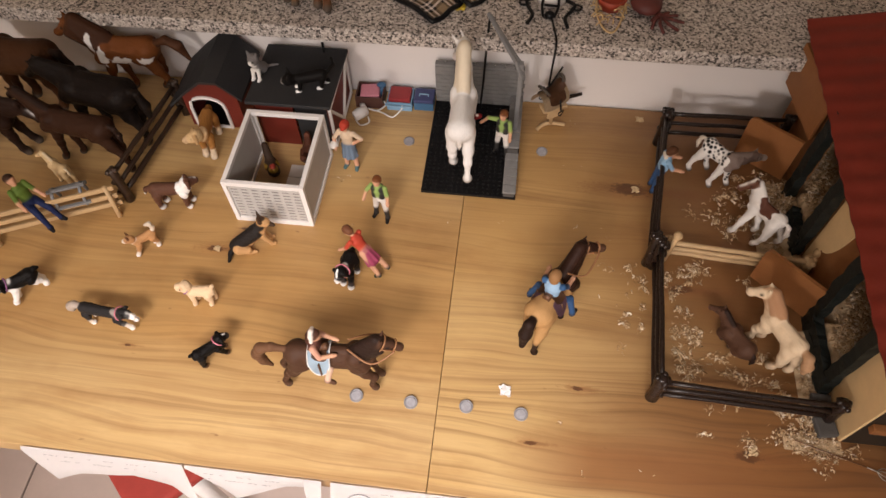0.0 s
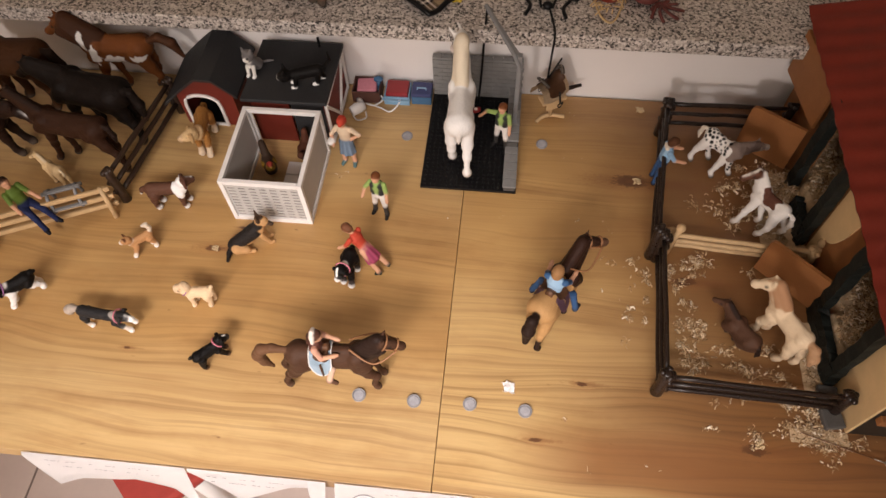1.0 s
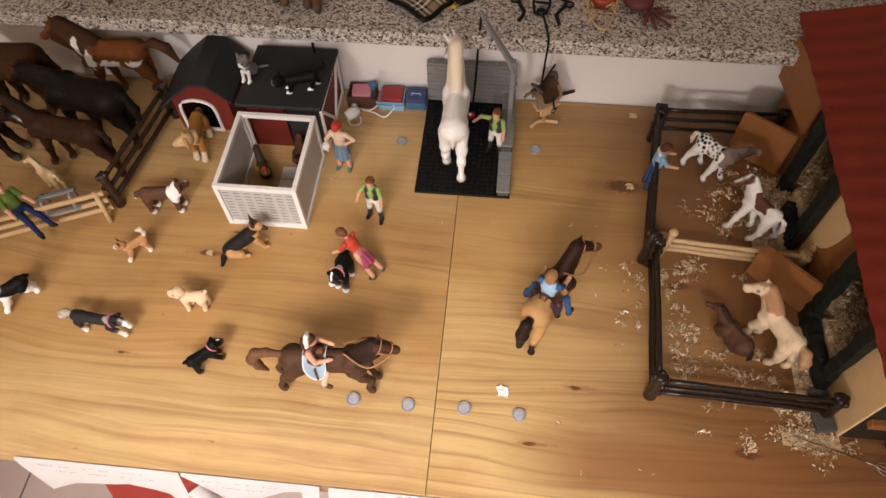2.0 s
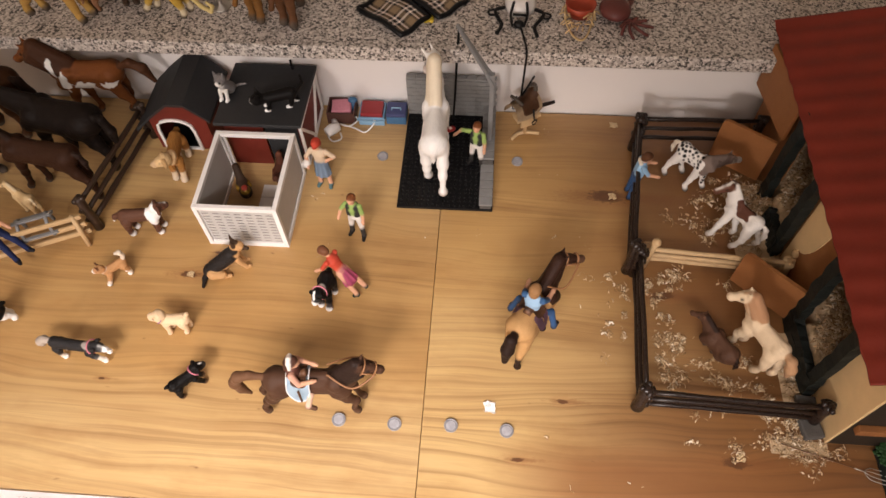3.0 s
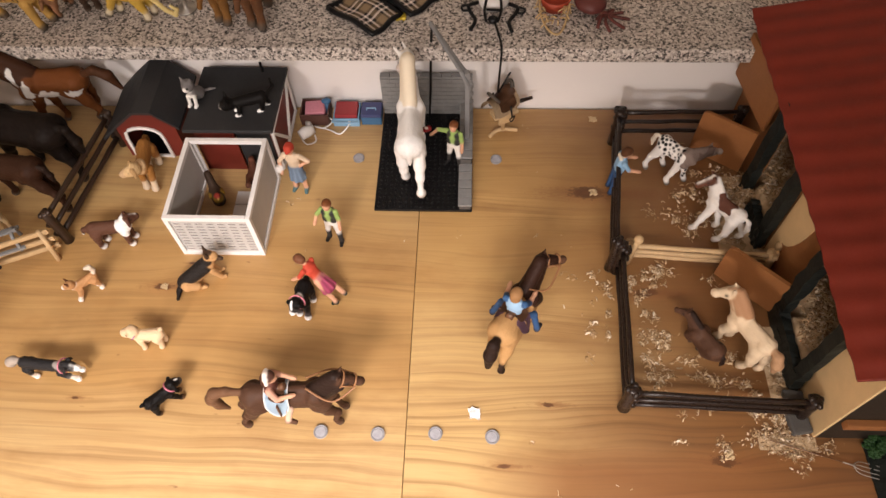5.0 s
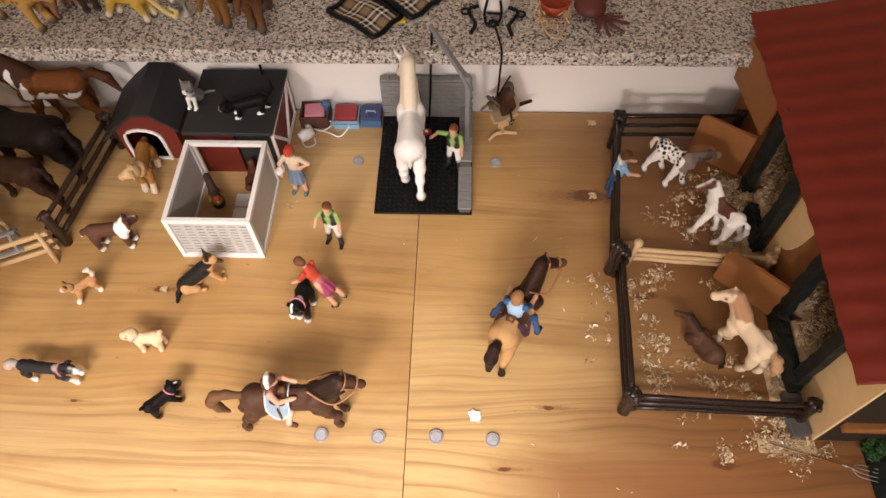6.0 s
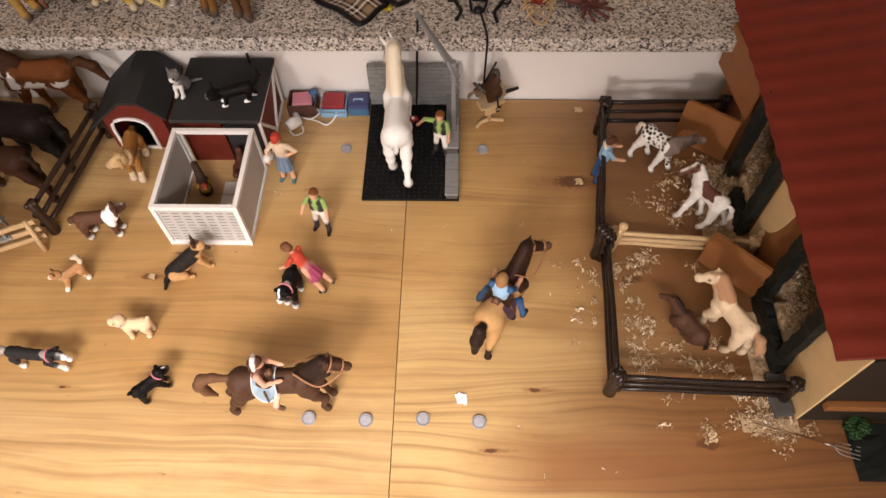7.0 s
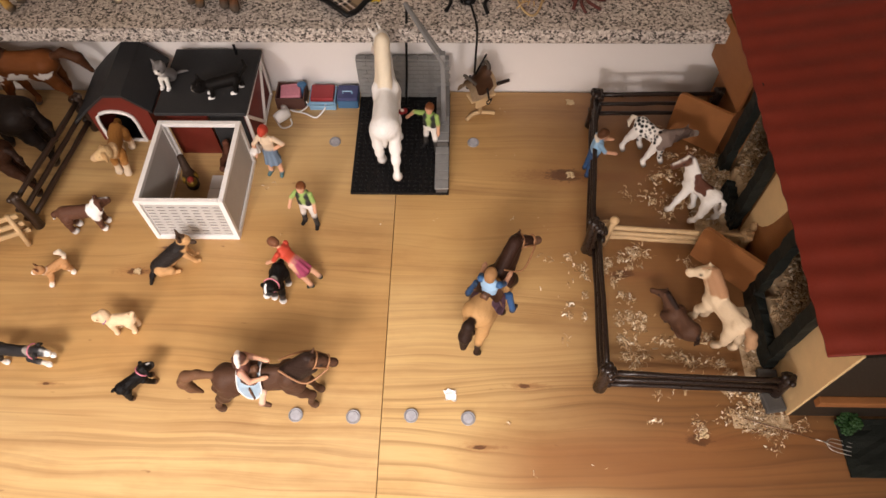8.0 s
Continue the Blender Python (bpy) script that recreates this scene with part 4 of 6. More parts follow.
halter = thing("halter", (-0.149, -0.044, 0), 0, "white toy halter with a looped cord on the table", "halter")
halter.scale = (1.3, 1.3, 1.3)
bm = bmesh.new()
rod(bm, [(-0.009, -0.011, 0.006), (-0.004, -0.006, 0.0065), (0.002, -0.001, 0.006)], [0.0052, 0.0062, 0.0048], 12)
part("body", bm, WHITE, halter, smooth=True)
bm = bmesh.new()
rod(bm, [(-0.001, 0.001, 0.005), (-0.005, 0.009, 0.004)], [0.0036, 0.003], 10)
part("handle", bm, WHITE, halter, smooth=True)
bm = bmesh.new()
rod(bm, curve_points([(-0.004, 0.010, 0.004), (0.006, 0.016, 0.010), (0.020, 0.012, 0.004), (0.012, 0.003, 0.0025), (0.002, 0.006, 0.002), (0.018, 0.001, 0.002), (0.030, -0.004, 0.002), (0.039, 0.006, 0.007), (0.034, 0.010, 0.006)], 6), 0.0009, 6)
part("cord", bm, WHITE, halter, smooth=True)
bm = bmesh.new()
rod(bm, curve_points([(-0.008, -0.012, 0.002), (-0.002, -0.018, 0.0015), (0.006, -0.014, 0.0015), (0.004, -0.006, 0.002)], 6), 0.0009, 6)
part("loop", bm, WHITE, halter, smooth=True)


# ---- saddle on its stand ----
stand = thing("saddle_stand", (0.103, -0.042, 0), 12, "pale wooden stand carrying a brown saddle", "saddle stand")
bm = bmesh.new()
rod(bm, curve_points([(-0.019, -0.006, 0.002), (-0.010, 0.0, 0.004), (0.0, 0.001, 0.0055), (0.010, 0.0, 0.004), (0.019, -0.001, 0.002)]), 0.0026, 8)
part("foot", bm, PALE_WOOD, stand, smooth=True)
bm = bmesh.new()
rod(bm, [(0, 0.001, 0.004), (0.001, 0.002, 0.052)], [0.0030, 0.0026], 8)
part("post", bm, PALE_WOOD, stand, smooth=True)
bm = bmesh.new()
box(bm, (0.001, 0.002, 0.036), (0.034, 0.016, 0.0045), Matrix.Rotation(radians(14), 4, "Z"), 0.001)
box(bm, (0.004, 0.001, 0.026), (0.022, 0.0035, 0.018), Matrix.Rotation(radians(14), 4, "Z"), 0.001)
part("arm", bm, PALE_WOOD, stand, smooth=True)
saddle = thing("saddle", (0.099, -0.037, 0.050), 44, "brown leather saddle with pale lining on the stand", "saddle")


def saddle_sheet(x0, x1, reach, half, rise, lift, thick, wave=0.0):
    """A sheet bent over the back, raised at its two ends."""
    bm = bmesh.new()
    rows = []
    for i in range(13):
        u = -1 + i / 6
        x = x0 + (x1 - x0) * i / 12
        r = reach * (1 - 0.16 * abs(u) ** 3)
        row = []
        for j in range(15):
            a = (-1 + j / 7) * r
            bent = max(-1.2, min(1.2, a))
            z = lift + half * 1.15 * (math.cos(bent) - 1) - abs(a - bent) * half * 1.1 + rise * abs(u) ** 2.4 * max(0.0, math.cos(a)) + wave * math.sin(j * 1.7 + i * 0.9)
            row.append(bm.verts.new((x, half * math.sin(bent) * (1 + 0.08 * u) + (a - bent) * half * 0.25, z)))
        rows.append(row)
    for p, q in zip(rows, rows[1:]):
        for j in range(14):
            bm.faces.new((p[j], p[j + 1], q[j + 1], q[j]))
    bmesh.ops.solidify(bm, geom=bm.faces[:], thickness=thick)
    return bm


part("lining", saddle_sheet(-0.023, 0.018, 1.70, 0.0145, 0.005, 0.0105, 0.0022, 0.0006), SHEEPSKIN, saddle, "pale sheepskin lining", True)
part("flap", saddle_sheet(-0.013, 0.012, 1.50, 0.0150, 0.003, 0.0130, 0.0012), LEATHER, saddle, smooth=True)
part("seat", saddle_sheet(-0.017, 0.014, 0.95, 0.0120, 0.0075, 0.0155, 0.0024), LEATHER, saddle, smooth=True)
bm = bmesh.new()
rod(bm, curve_points([(0.012, -0.006, 0.022), (0.014, -0.003, 0.026), (0.0145, 0.0, 0.0275), (0.014, 0.003, 0.026), (0.012, 0.006, 0.022)]), 0.0026, 8)
part("pommel", bm, STRAP_DARK, saddle, smooth=True)
bm = bmesh.new()
rod(bm, curve_points([(-0.014, -0.010, 0.018), (-0.018, -0.005, 0.024), (-0.019, 0.0, 0.0255), (-0.018, 0.005, 0.024), (-0.014, 0.010, 0.018)]), 0.0020, 8)
part("cantle", bm, STRAP_DARK, saddle, smooth=True)
for side in (-1, 1):
    bm = bmesh.new()
    rod(bm, [(0.001, side * 0.0155, 0.004), (0.002, side * 0.0185, -0.014)], 0.0012, 6)
    n = [(0.002 + 0.0042 * math.cos(math.pi * k / 6), side * 0.0185, -0.0145 - 0.0065 * math.sin(math.pi * k / 6)) for k in range(7)]
    rod(bm, n + [n[0]], 0.0009, 6)
    part("stirrup", bm, BLACK, saddle, smooth=True)
bm = bmesh.new()
rod(bm, [(0.110, -0.024, 0.030), (0.126, -0.018, 0.034), (0.140, -0.014, 0.036)], [0.0016, 0.0028, 0.0022], 8)
tagged(part("whip", bm, DARK_WOOD, None, "dark brown riding whip leaning on the saddle stand", True), category="whip")
bm = bmesh.new()
rod(bm, curve_points([(0.094, -0.034, 0.066), (0.095, -0.0335, 0.10), (0.0955, -0.0325, 0.1320), (0.093, -0.012, 0.1330), (0.088, 0.010, 0.1345)]), 0.0014, 6)
rod(bm, [(0.094, -0.034, 0.062), (0.108, -0.030, 0.094)], 0.0012, 6)
tagged(part("reins", bm, BLACK, None, "black reins hanging from the sill to the saddle", True), category="reins")


# ---- animals ----
WHITE_C, DARK, BLACK_C = (0.84, 0.83, 0.82), (0.022, 0.012, 0.009), (0.005, 0.0045, 0.0045)
HERD = "toy horses"
beast("toy_horse", (-0.009, -0.112, 0.004), 92, 0.099, HORSE, WHITE_C, "white standing toy horse with a cream mane", "toy horse", HERD, mside=1, mane=(0.80, 0.71, 0.56), hoof=(0.55, 0.47, 0.40), muzzle=(0.66, 0.58, 0.54), mw=1.6, melt=0.045, ear=0.14, na=62, nt=2, ht=40, hp=-58, head=0.30, neck=0.52, nr=(0.175, 0.085), br=0.186, wide=0.80, lr=(0.068, 0.040, 0.034, 0.052), legs=((6, 0), (-6, 0), (16, 4), (-12, 2)), tailc=(0.72, 0.69, 0.66), tail=((0.03, -0.04), (0.015, -0.09), (0.01, -0.18), (0.02, -0.26)), tr=(0.02, 0.022, 0.02, 0.01))
gallop = beast("toy_horse", (-0.108, -0.430, 0), 4, 0.086, HORSE, (0.066, 0.032, 0.019), "dark brown galloping toy horse with saddle and reins", "toy horse", HERD, mside=-1, mane=DARK, hoof=(0.10, 0.06, 0.04), tailc=(0.13, 0.065, 0.035), sx=0.80, na=46, nt=2, hp=-24, L=0.60, neck=0.44, mw=1.5, legs=((34, -22), (48, -62), (-42, 10), (-30, 4)), tail=((0, 0.02), (-0.18, 0.06), (-0.35, 0.01), (-0.43, -0.14), (-0.40, -0.32), (-0.30, -0.46)), tr=(0.040, 0.050, 0.064, 0.070, 0.055, 0.02))
fawn = beast("toy_horse", (0.108, -0.341, 0), 61, 0.082, HORSE, (0.45, 0.26, 0.11), "fawn toy horse with a dark brown neck, saddled", "toy horse", HERD, mane=DARK, sock=DARK, tailc=DARK, muzzle=(0.10, 0.05, 0.03), hoof=DARK, br=0.205, wide=0.9, na=46, nt=-4, hp=-20, ht=-38, neck=0.42, nr=(0.185, 0.105), headc=(0.12, 0.055, 0.028), mw=1.9, legs=((16, 0), (-8, 0), (6, 4), (-16, 4)), patches=[((0.50, 0, 0.98), (0.34, 0.4, 0.42), (0.032, 0.014, 0.009), 0.25)], tail=((0, 0), (-0.08, 0.0), (-0.15, -0.14), (-0.19, -0.38)), tr=(0.05, 0.07, 0.082, 0.04))
rnd = random.Random(7)
spots = []
for k in range(400):
    x, a = rnd.uniform(-0.46, 0.20), radians(rnd.uniform(-130, 130))
    c = Vector((x, 0.138 * math.sin(a), 0.655 + 0.145 * math.cos(a)))
    if all((c - Vector(s[0])).length > 0.062 for s in spots):
        r = rnd.uniform(0.024, 0.036)
        spots.append((tuple(c), (r, r, r * 1.2), BLACK_C, 0.1))
for k in range(60):
    c = Vector((rnd.choice((-0.30, 0.24)) + rnd.uniform(-0.1, 0.1), rnd.uniform(-0.15, 0.15), rnd.uniform(0.1, 0.5)))
    spots.append((tuple(c), (0.026, 0.03, 0.03), BLACK_C, 0.1))
beast("toy_horse", (0.305, -0.112, 0), -46, 0.069, FOAL, (0.80, 0.77, 0.74), "grazing white toy horse with black spots", "toy horse", HERD, mane=(0.06, 0.05, 0.045), tailc=(0.66, 0.58, 0.48), muzzle=(0.45, 0.40, 0.37), fz=0.48, zb=0.65, br=0.155, lr=(0.074, 0.048, 0.040, 0.046), sx=0.92, na=-6, nt=66, hp=-22, neck=0.44, headc=(0.26, 0.20, 0.17), legs=((8, 0, 6), (-14, 0, -8), (6, 4, 4), (-16, 2, -12)), patches=[((0.38, 0.06, 0.78), (0.17, 0.3, 0.3), (0.20, 0.15, 0.13), 0.9), ((0.56, 0.2, 0.66), (0.16, 0.3, 0.2), (0.13, 0.09, 0.075), 0.9)] + spots, voxel=0.0009)
beast("toy_foal", (0.350, -0.195, 0), 127, 0.070, FOAL, (0.80, 0.77, 0.74), "white toy foal with brown patches and brown head", "toy horse", HERD, mane=(0.80, 0.77, 0.74), headc=(0.12, 0.05, 0.03), blaze=(0.74, 0.70, 0.66), hoof=(0.5, 0.42, 0.34), fz=0.48, zb=0.65, br=0.148, lr=(0.074, 0.048, 0.040, 0.046), sx=0.90, na=60, nt=10, hp=-24, ht=48, neck=0.36, legs=((10, -4, 26), (-20, 0, 4), (12, 4, 10), (-14, 4, -12)), patches=[((0.02, 0.05, 0.80), (0.16, 0.15, 0.20), (0.11, 0.045, 0.03), 0.6), ((-0.40, -0.10, 0.62), (0.07, 0.08, 0.12), (0.07, 0.04, 0.03), 0.5)], voxel=0.0009)
beast("toy_pony", (0.344, -0.350, 0), 118, 0.068, HORSE, (0.70, 0.55, 0.38), "cream toy pony with a tan mane and tail", "toy horse", HERD, mane=(0.40, 0.22, 0.12), tailc=(0.42, 0.25, 0.14), muzzle=(0.66, 0.52, 0.36), tail=((0, 0), (-0.09, -0.02), (-0.16, -0.16), (-0.18, -0.34)), tr=(0.05, 0.07, 0.08, 0.04), hoof=(0.45, 0.34, 0.22), sx=0.88, br=0.172, na=46, nt=6, hp=-22, ht=40, neck=0.40, nr=(0.17, 0.11), hr=(0.105, 0.06), mw=1.7, melt=0.045, lr=(0.084, 0.050, 0.044, 0.054), fz=0.54, zb=0.76, legs=((24, -26), (6, 0), (8, 4), (-10, 2)), voxel=0.0009)
beast("toy_foal", (0.310, -0.345, 0), 121, 0.058, FOAL, (0.085, 0.042, 0.026), "small brown toy foal lying down in the shavings", "toy horse", HERD, mane=DARK, sock=(0.05, 0.027, 0.018), br=0.225, sx=0.9, zb=0.36, fz=0.22, na=24, neck=0.34, nr=(0.16, 0.11), hp=-15, ht=25, legs=((80, -150), (70, -140), (70, 20), (80, 10)), voxel=0.0009)
# the herd behind the brown fence
beast("toy_horse", (-0.463, -0.035, 0), 182, 0.095, HORSE, (0.155, 0.052, 0.015), "chestnut toy horse with white belly patches", "toy horse", HERD, br=0.205, wide=0.86, nr=(0.20, 0.11), mane=(0.055, 0.022, 0.011), tailc=(0.07, 0.028, 0.013), na=50, nt=0, hp=-34, neck=0.46, legs=((16, -6), (-10, 0), (-16, 8), (4, 4)), mw=2.0, patches=[((0.04, 0.18, 0.70), (0.17, 0.12, 0.08), WHITE_C, 0.7), ((0.28, 0.14, 0.78), (0.06, 0.16, 0.16), WHITE_C, 0.5), ((0.40, 0.12, 0.98), (0.04, 0.14, 0.14), WHITE_C, 0.4), ((-0.34, 0.18, 0.74), (0.12, 0.08, 0.05), WHITE_C, 0.7)], tail=((0, 0.02), (-0.14, 0.07), (-0.29, -0.02), (-0.38, -0.24)), tr=(0.045, 0.06, 0.07, 0.03))
beast("toy_horse", (-0.470, -0.114, 0), 168, 0.096, HORSE, (0.009, 0.006, 0.005), "black toy horse standing in the herd", "toy horse", HERD, br=0.245, wide=0.96, nr=(0.22, 0.13), lr=(0.095, 0.056, 0.046, 0.056), L=0.52, na=24, nt=6, hp=-35, legs=((14, 0), (-8, 0), (-18, 8), (6, 4)))
beast("toy_horse", (-0.480, -0.165, 0), 170, 0.085, FOAL, (0.036, 0.015, 0.008), "slender dark brown toy horse in the herd", "toy horse", HERD, br=0.20, wide=0.90, nr=(0.17, 0.10), lr=(0.085, 0.050, 0.04, 0.05), mane=DARK, na=30, nt=-10, hp=-30, L=0.58, legs=((12, 0), (-6, 0), (-24, 10), (2, 4)), neck=0.5)
beast("toy_horse", (-0.612, -0.160, 0), 14, 0.085, HORSE, (0.024, 0.011, 0.007), "dark bay toy horse with a white blaze", "toy horse", HERD, br=0.25, wide=0.96, nr=(0.21, 0.12), lr=(0.10, 0.062, 0.05, 0.06), mane=DARK, sock=DARK, na=10, nt=-20, hp=-40, blaze=WHITE_C, legs=((18, 0), (4, 0), (4, 4), (-6, 4)))
beast("toy_horse", (-0.590, -0.070, 0), 176, 0.102, HORSE, (0.055, 0.022, 0.009), "dun brown toy horse with a dark mane", "toy horse", HERD, br=0.25, wide=0.96, nr=(0.21, 0.12), lr=(0.10, 0.062, 0.05, 0.06), mane=DARK, na=50, hp=-30)
beast("toy_foal", (-0.508, -0.203, 0), 155, 0.039, FOAL, (0.64, 0.47, 0.26), "small cream toy foal beside the pale fence", "toy horse", HERD, mane=(0.66, 0.54, 0.36), br=0.19, nr=(0.17, 0.12), lr=(0.09, 0.06, 0.05, 0.06), na=56, hp=-20, ht=30, voxel=0.0008)

DOGS = "toy dogs and cats"
V = 0.0007
beast("toy_dog", (-0.341, -0.121, 0), 279, 0.044, DOG, (0.30, 0.135, 0.036), "golden brown toy retriever standing by the barn door", "toy dog", DOGS, muzzle=(0.55, 0.38, 0.22), sock=(0.70, 0.56, 0.40), hoof=(0.72, 0.60, 0.46), earc=(0.45, 0.28, 0.13), sx=0.9, na=26, nt=-34, ht=-40, hp=-10, br=0.215, headc=(0.60, 0.42, 0.22), legs=((30, 0), (10, 0), (-6, 4), (4, 4)), voxel=V, chest=(0.58, 0.40, 0.22))
beast("toy_dog", (-0.355, -0.222, 0), 10, 0.039, DOG, (0.105, 0.048, 0.03), "brown and white toy collie", "toy dog", DOGS, chest=WHITE_C, hoof=WHITE_C, voxel=V, sx=0.84, br=0.225, na=50, L=0.66, ht=30, blaze=WHITE_C, patches=[((0.50, 0, 0.86), (0.22, 0.5, 0.44), WHITE_C, 0.3), ((-1.0, 0, 0.5), (0.16, 0.2, 0.16), WHITE_C, 0.3)], earc=(0.10, 0.045, 0.03))
beast("toy_dog", (-0.369, -0.289, 0), 222, 0.028, DOG, (0.44, 0.23, 0.10), "small orange toy dog with a white curled tail", "toy dog", DOGS, sock=(0.72, 0.62, 0.52), hoof=WHITE_C, muzzle=(0.74, 0.66, 0.58), chest=(0.72, 0.60, 0.48), voxel=0.0006, sx=0.80, br=0.20, nr=(0.18, 0.15), ht=-24, earc=(0.12, 0.05, 0.025), flop=False, ear=0.24, legs=((30, 0), (14, 0), (-10, 4), (0, 4)), tail=((0, 0), (-0.10, 0.24), (-0.02, 0.48), (0.14, 0.54)), tr=(0.08, 0.09, 0.11, 0.07), tailc=(0.70, 0.60, 0.48))
pup = beast("toy_dog", (-0.279, -0.353, 0), 184, 0.030, DOG, (0.68, 0.50, 0.32), "small cream toy puppy with a purple collar", "toy dog", DOGS, hoof=(0.70, 0.56, 0.40), voxel=0.0006, earc=(0.58, 0.38, 0.22), tail=((0, 0), (-0.10, 0.14), (-0.16, 0.26)), tr=(0.07, 0.07, 0.08), hr=(0.27, 0.17), head=0.27, na=52, hp=-4, flop=False, ear=0.03, sx=0.80, nr=(0.23, 0.22))
husky = beast("toy_dog", (-0.378, -0.390, 0), 355, 0.034, DOG, (0.022, 0.021, 0.022), "black and white toy dog with a pink collar", "toy dog", DOGS, sock=(0.64, 0.56, 0.48), hoof=WHITE_C, muzzle=WHITE_C, chest=(0.30, 0.27, 0.25), sx=1.0, br=0.205, blaze=WHITE_C, na=16, hp=-20, L=0.70, fz=0.46, voxel=V, lr=(0.11, 0.078, 0.068, 0.085), legs=((72, -4), (60, -4), (-12, 6), (0, 4)), tail=((0, 0), (-0.22, -0.02), (-0.38, -0.18), (-0.42, -0.36)), tr=(0.10, 0.14, 0.16, 0.10), tailc=(0.40, 0.34, 0.29))
bpup = beast("toy_dog", (-0.249, -0.420, 0), 44, 0.029, DOG, BLACK_C, "small black toy puppy with a pink collar", "toy dog", DOGS, hoof=(0.16, 0.09, 0.05), muzzle=(0.05, 0.04, 0.035), voxel=0.0006, sx=0.84, hr=(0.23, 0.12), na=36, legs=((40, -10), (26, 0), (-12, 4), (-6, 4)), tail=((0, 0), (-0.12, 0.10), (-0.2, 0.10)), tr=(0.07, 0.07, 0.05), patches=[((0.95, 0, 1.12), (0.12, 0.05, 0.1), WHITE_C, 0.2)])
def sitting_dog(at, yaw, s, saddle, tan, dark, label):
    out = []

    def limb(p, r, q, t, colour, wide=1.0):
        out.append((Vector(p) * s, r * s, Vector(q) * s, t * s, colour, wide))

    limb((-0.56, 0, 0.20), 0.165, (0.05, 0, 0.58), 0.185, saddle, 1.05)
    limb((-0.20, 0, 0.26), 0.13, (0.15, 0, 0.62), 0.155, tan)
    limb((0.10, 0, 0.66), 0.145, (0.24, 0, 0.84), 0.125, saddle)
    limb((0.17, 0, 0.62), 0.125, (0.29, 0, 0.82), 0.105, tan)
    for y in (1, -1):
        limb((-0.50, y * 0.14, 0.20), 0.150, (-0.30, y * 0.20, 0.14), 0.105, tan)
        limb((-0.30, y * 0.21, 0.06), 0.055, (-0.12, y * 0.23, 0.045), 0.050, tan)
        limb((0.16, y * 0.11, 0.46), 0.085, (0.30, y * 0.11, 0.08), 0.052, tan)
        limb((0.30, y * 0.11, 0.045), 0.055, (0.39, y * 0.11, 0.040), 0.048, tan)
        limb((0.22, y * 0.09, 0.98), 0.052, (0.21, y * 0.12, 1.19), 0.014, dark)
    turn = Matrix.Rotation(radians(-28), 3, "Z")

    def face(x, y, z):
        return Vector((0.26, 0, 0)) + turn @ Vector((x, y, z))

    limb(face(0.0, 0, 0.90), 0.135, face(0.09, 0, 0.89), 0.115, tan)
    limb(face(-0.03, 0, 0.98), 0.085, face(0.03, 0, 0.985), 0.07, dark)
    limb(face(0.12, 0, 0.85), 0.080, face(0.27, 0, 0.81), 0.052, dark)
    limb(face(0.30, 0, 0.825), 0.024, face(0.31, 0, 0.825), 0.022, (0.012, 0.01, 0.01))
    for y in (1, -1):
        limb(face(0.115, y * 0.075, 0.93), 0.02, face(0.12, y * 0.075, 0.93), 0.02, (0.012, 0.01, 0.01))
    limb((-0.64, 0, 0.14), 0.070, (-0.74, -0.10, 0.075), 0.070, saddle)
    limb((-0.74, -0.10, 0.075), 0.070, (-0.82, -0.32, 0.055), 0.035, saddle)
    return figure("toy_dog", out, (), 0.0006, 0.03 * s, at, yaw, label, "toy dog", COAT, DOGS, 0, 0.0004)


sitting_dog((-0.238, -0.2690, 0), 24, 0.047, (0.018, 0.015, 0.014), (0.50, 0.29, 0.13), (0.06, 0.035, 0.022), "black and tan toy shepherd dog sitting on the table")
bern = beast("toy_dog", (-0.119, -0.305, 0), 262, 0.038, DOG, BLACK_C, "black and white toy dog with a collar, hugged by a doll", "toy dog", DOGS, hoof=WHITE_C, muzzle=WHITE_C, sock=(0.05, 0.04, 0.038), chest=(0.70, 0.66, 0.62), na=24, hp=-40, nt=-8, ht=-8, L=0.44, sx=0.74, voxel=V, legs=((20, 0), (6, 0), (-4, 4), (2, 4)), patches=[((0.80, -0.1, 1.08), (0.2, 0.045, 0.2), WHITE_C, 0.2)])
bcollie = beast("toy_dog", (-0.484, -0.364, 0), 224, 0.036, DOG, BLACK_C, "black and white toy border collie with a purple collar", "toy dog", DOGS, hoof=WHITE_C, sock=(0.68, 0.64, 0.60), chest=WHITE_C, muzzle=WHITE_C, sx=0.72, na=20, hp=-20, voxel=V, belly=WHITE_C, legs=((34, 0), (14, 0), (-48, 6), (-36, 4)), patches=[((0.55, 0, 0.50), (0.34, 0.5, 0.34), WHITE_C, 0.2), ((-0.62, 0, 0.42), (0.34, 0.5, 0.26), WHITE_C, 0.2)], tail=((0, 0), (-0.16, 0.04), (-0.28, 0.02)), tr=(0.09, 0.09, 0.06))


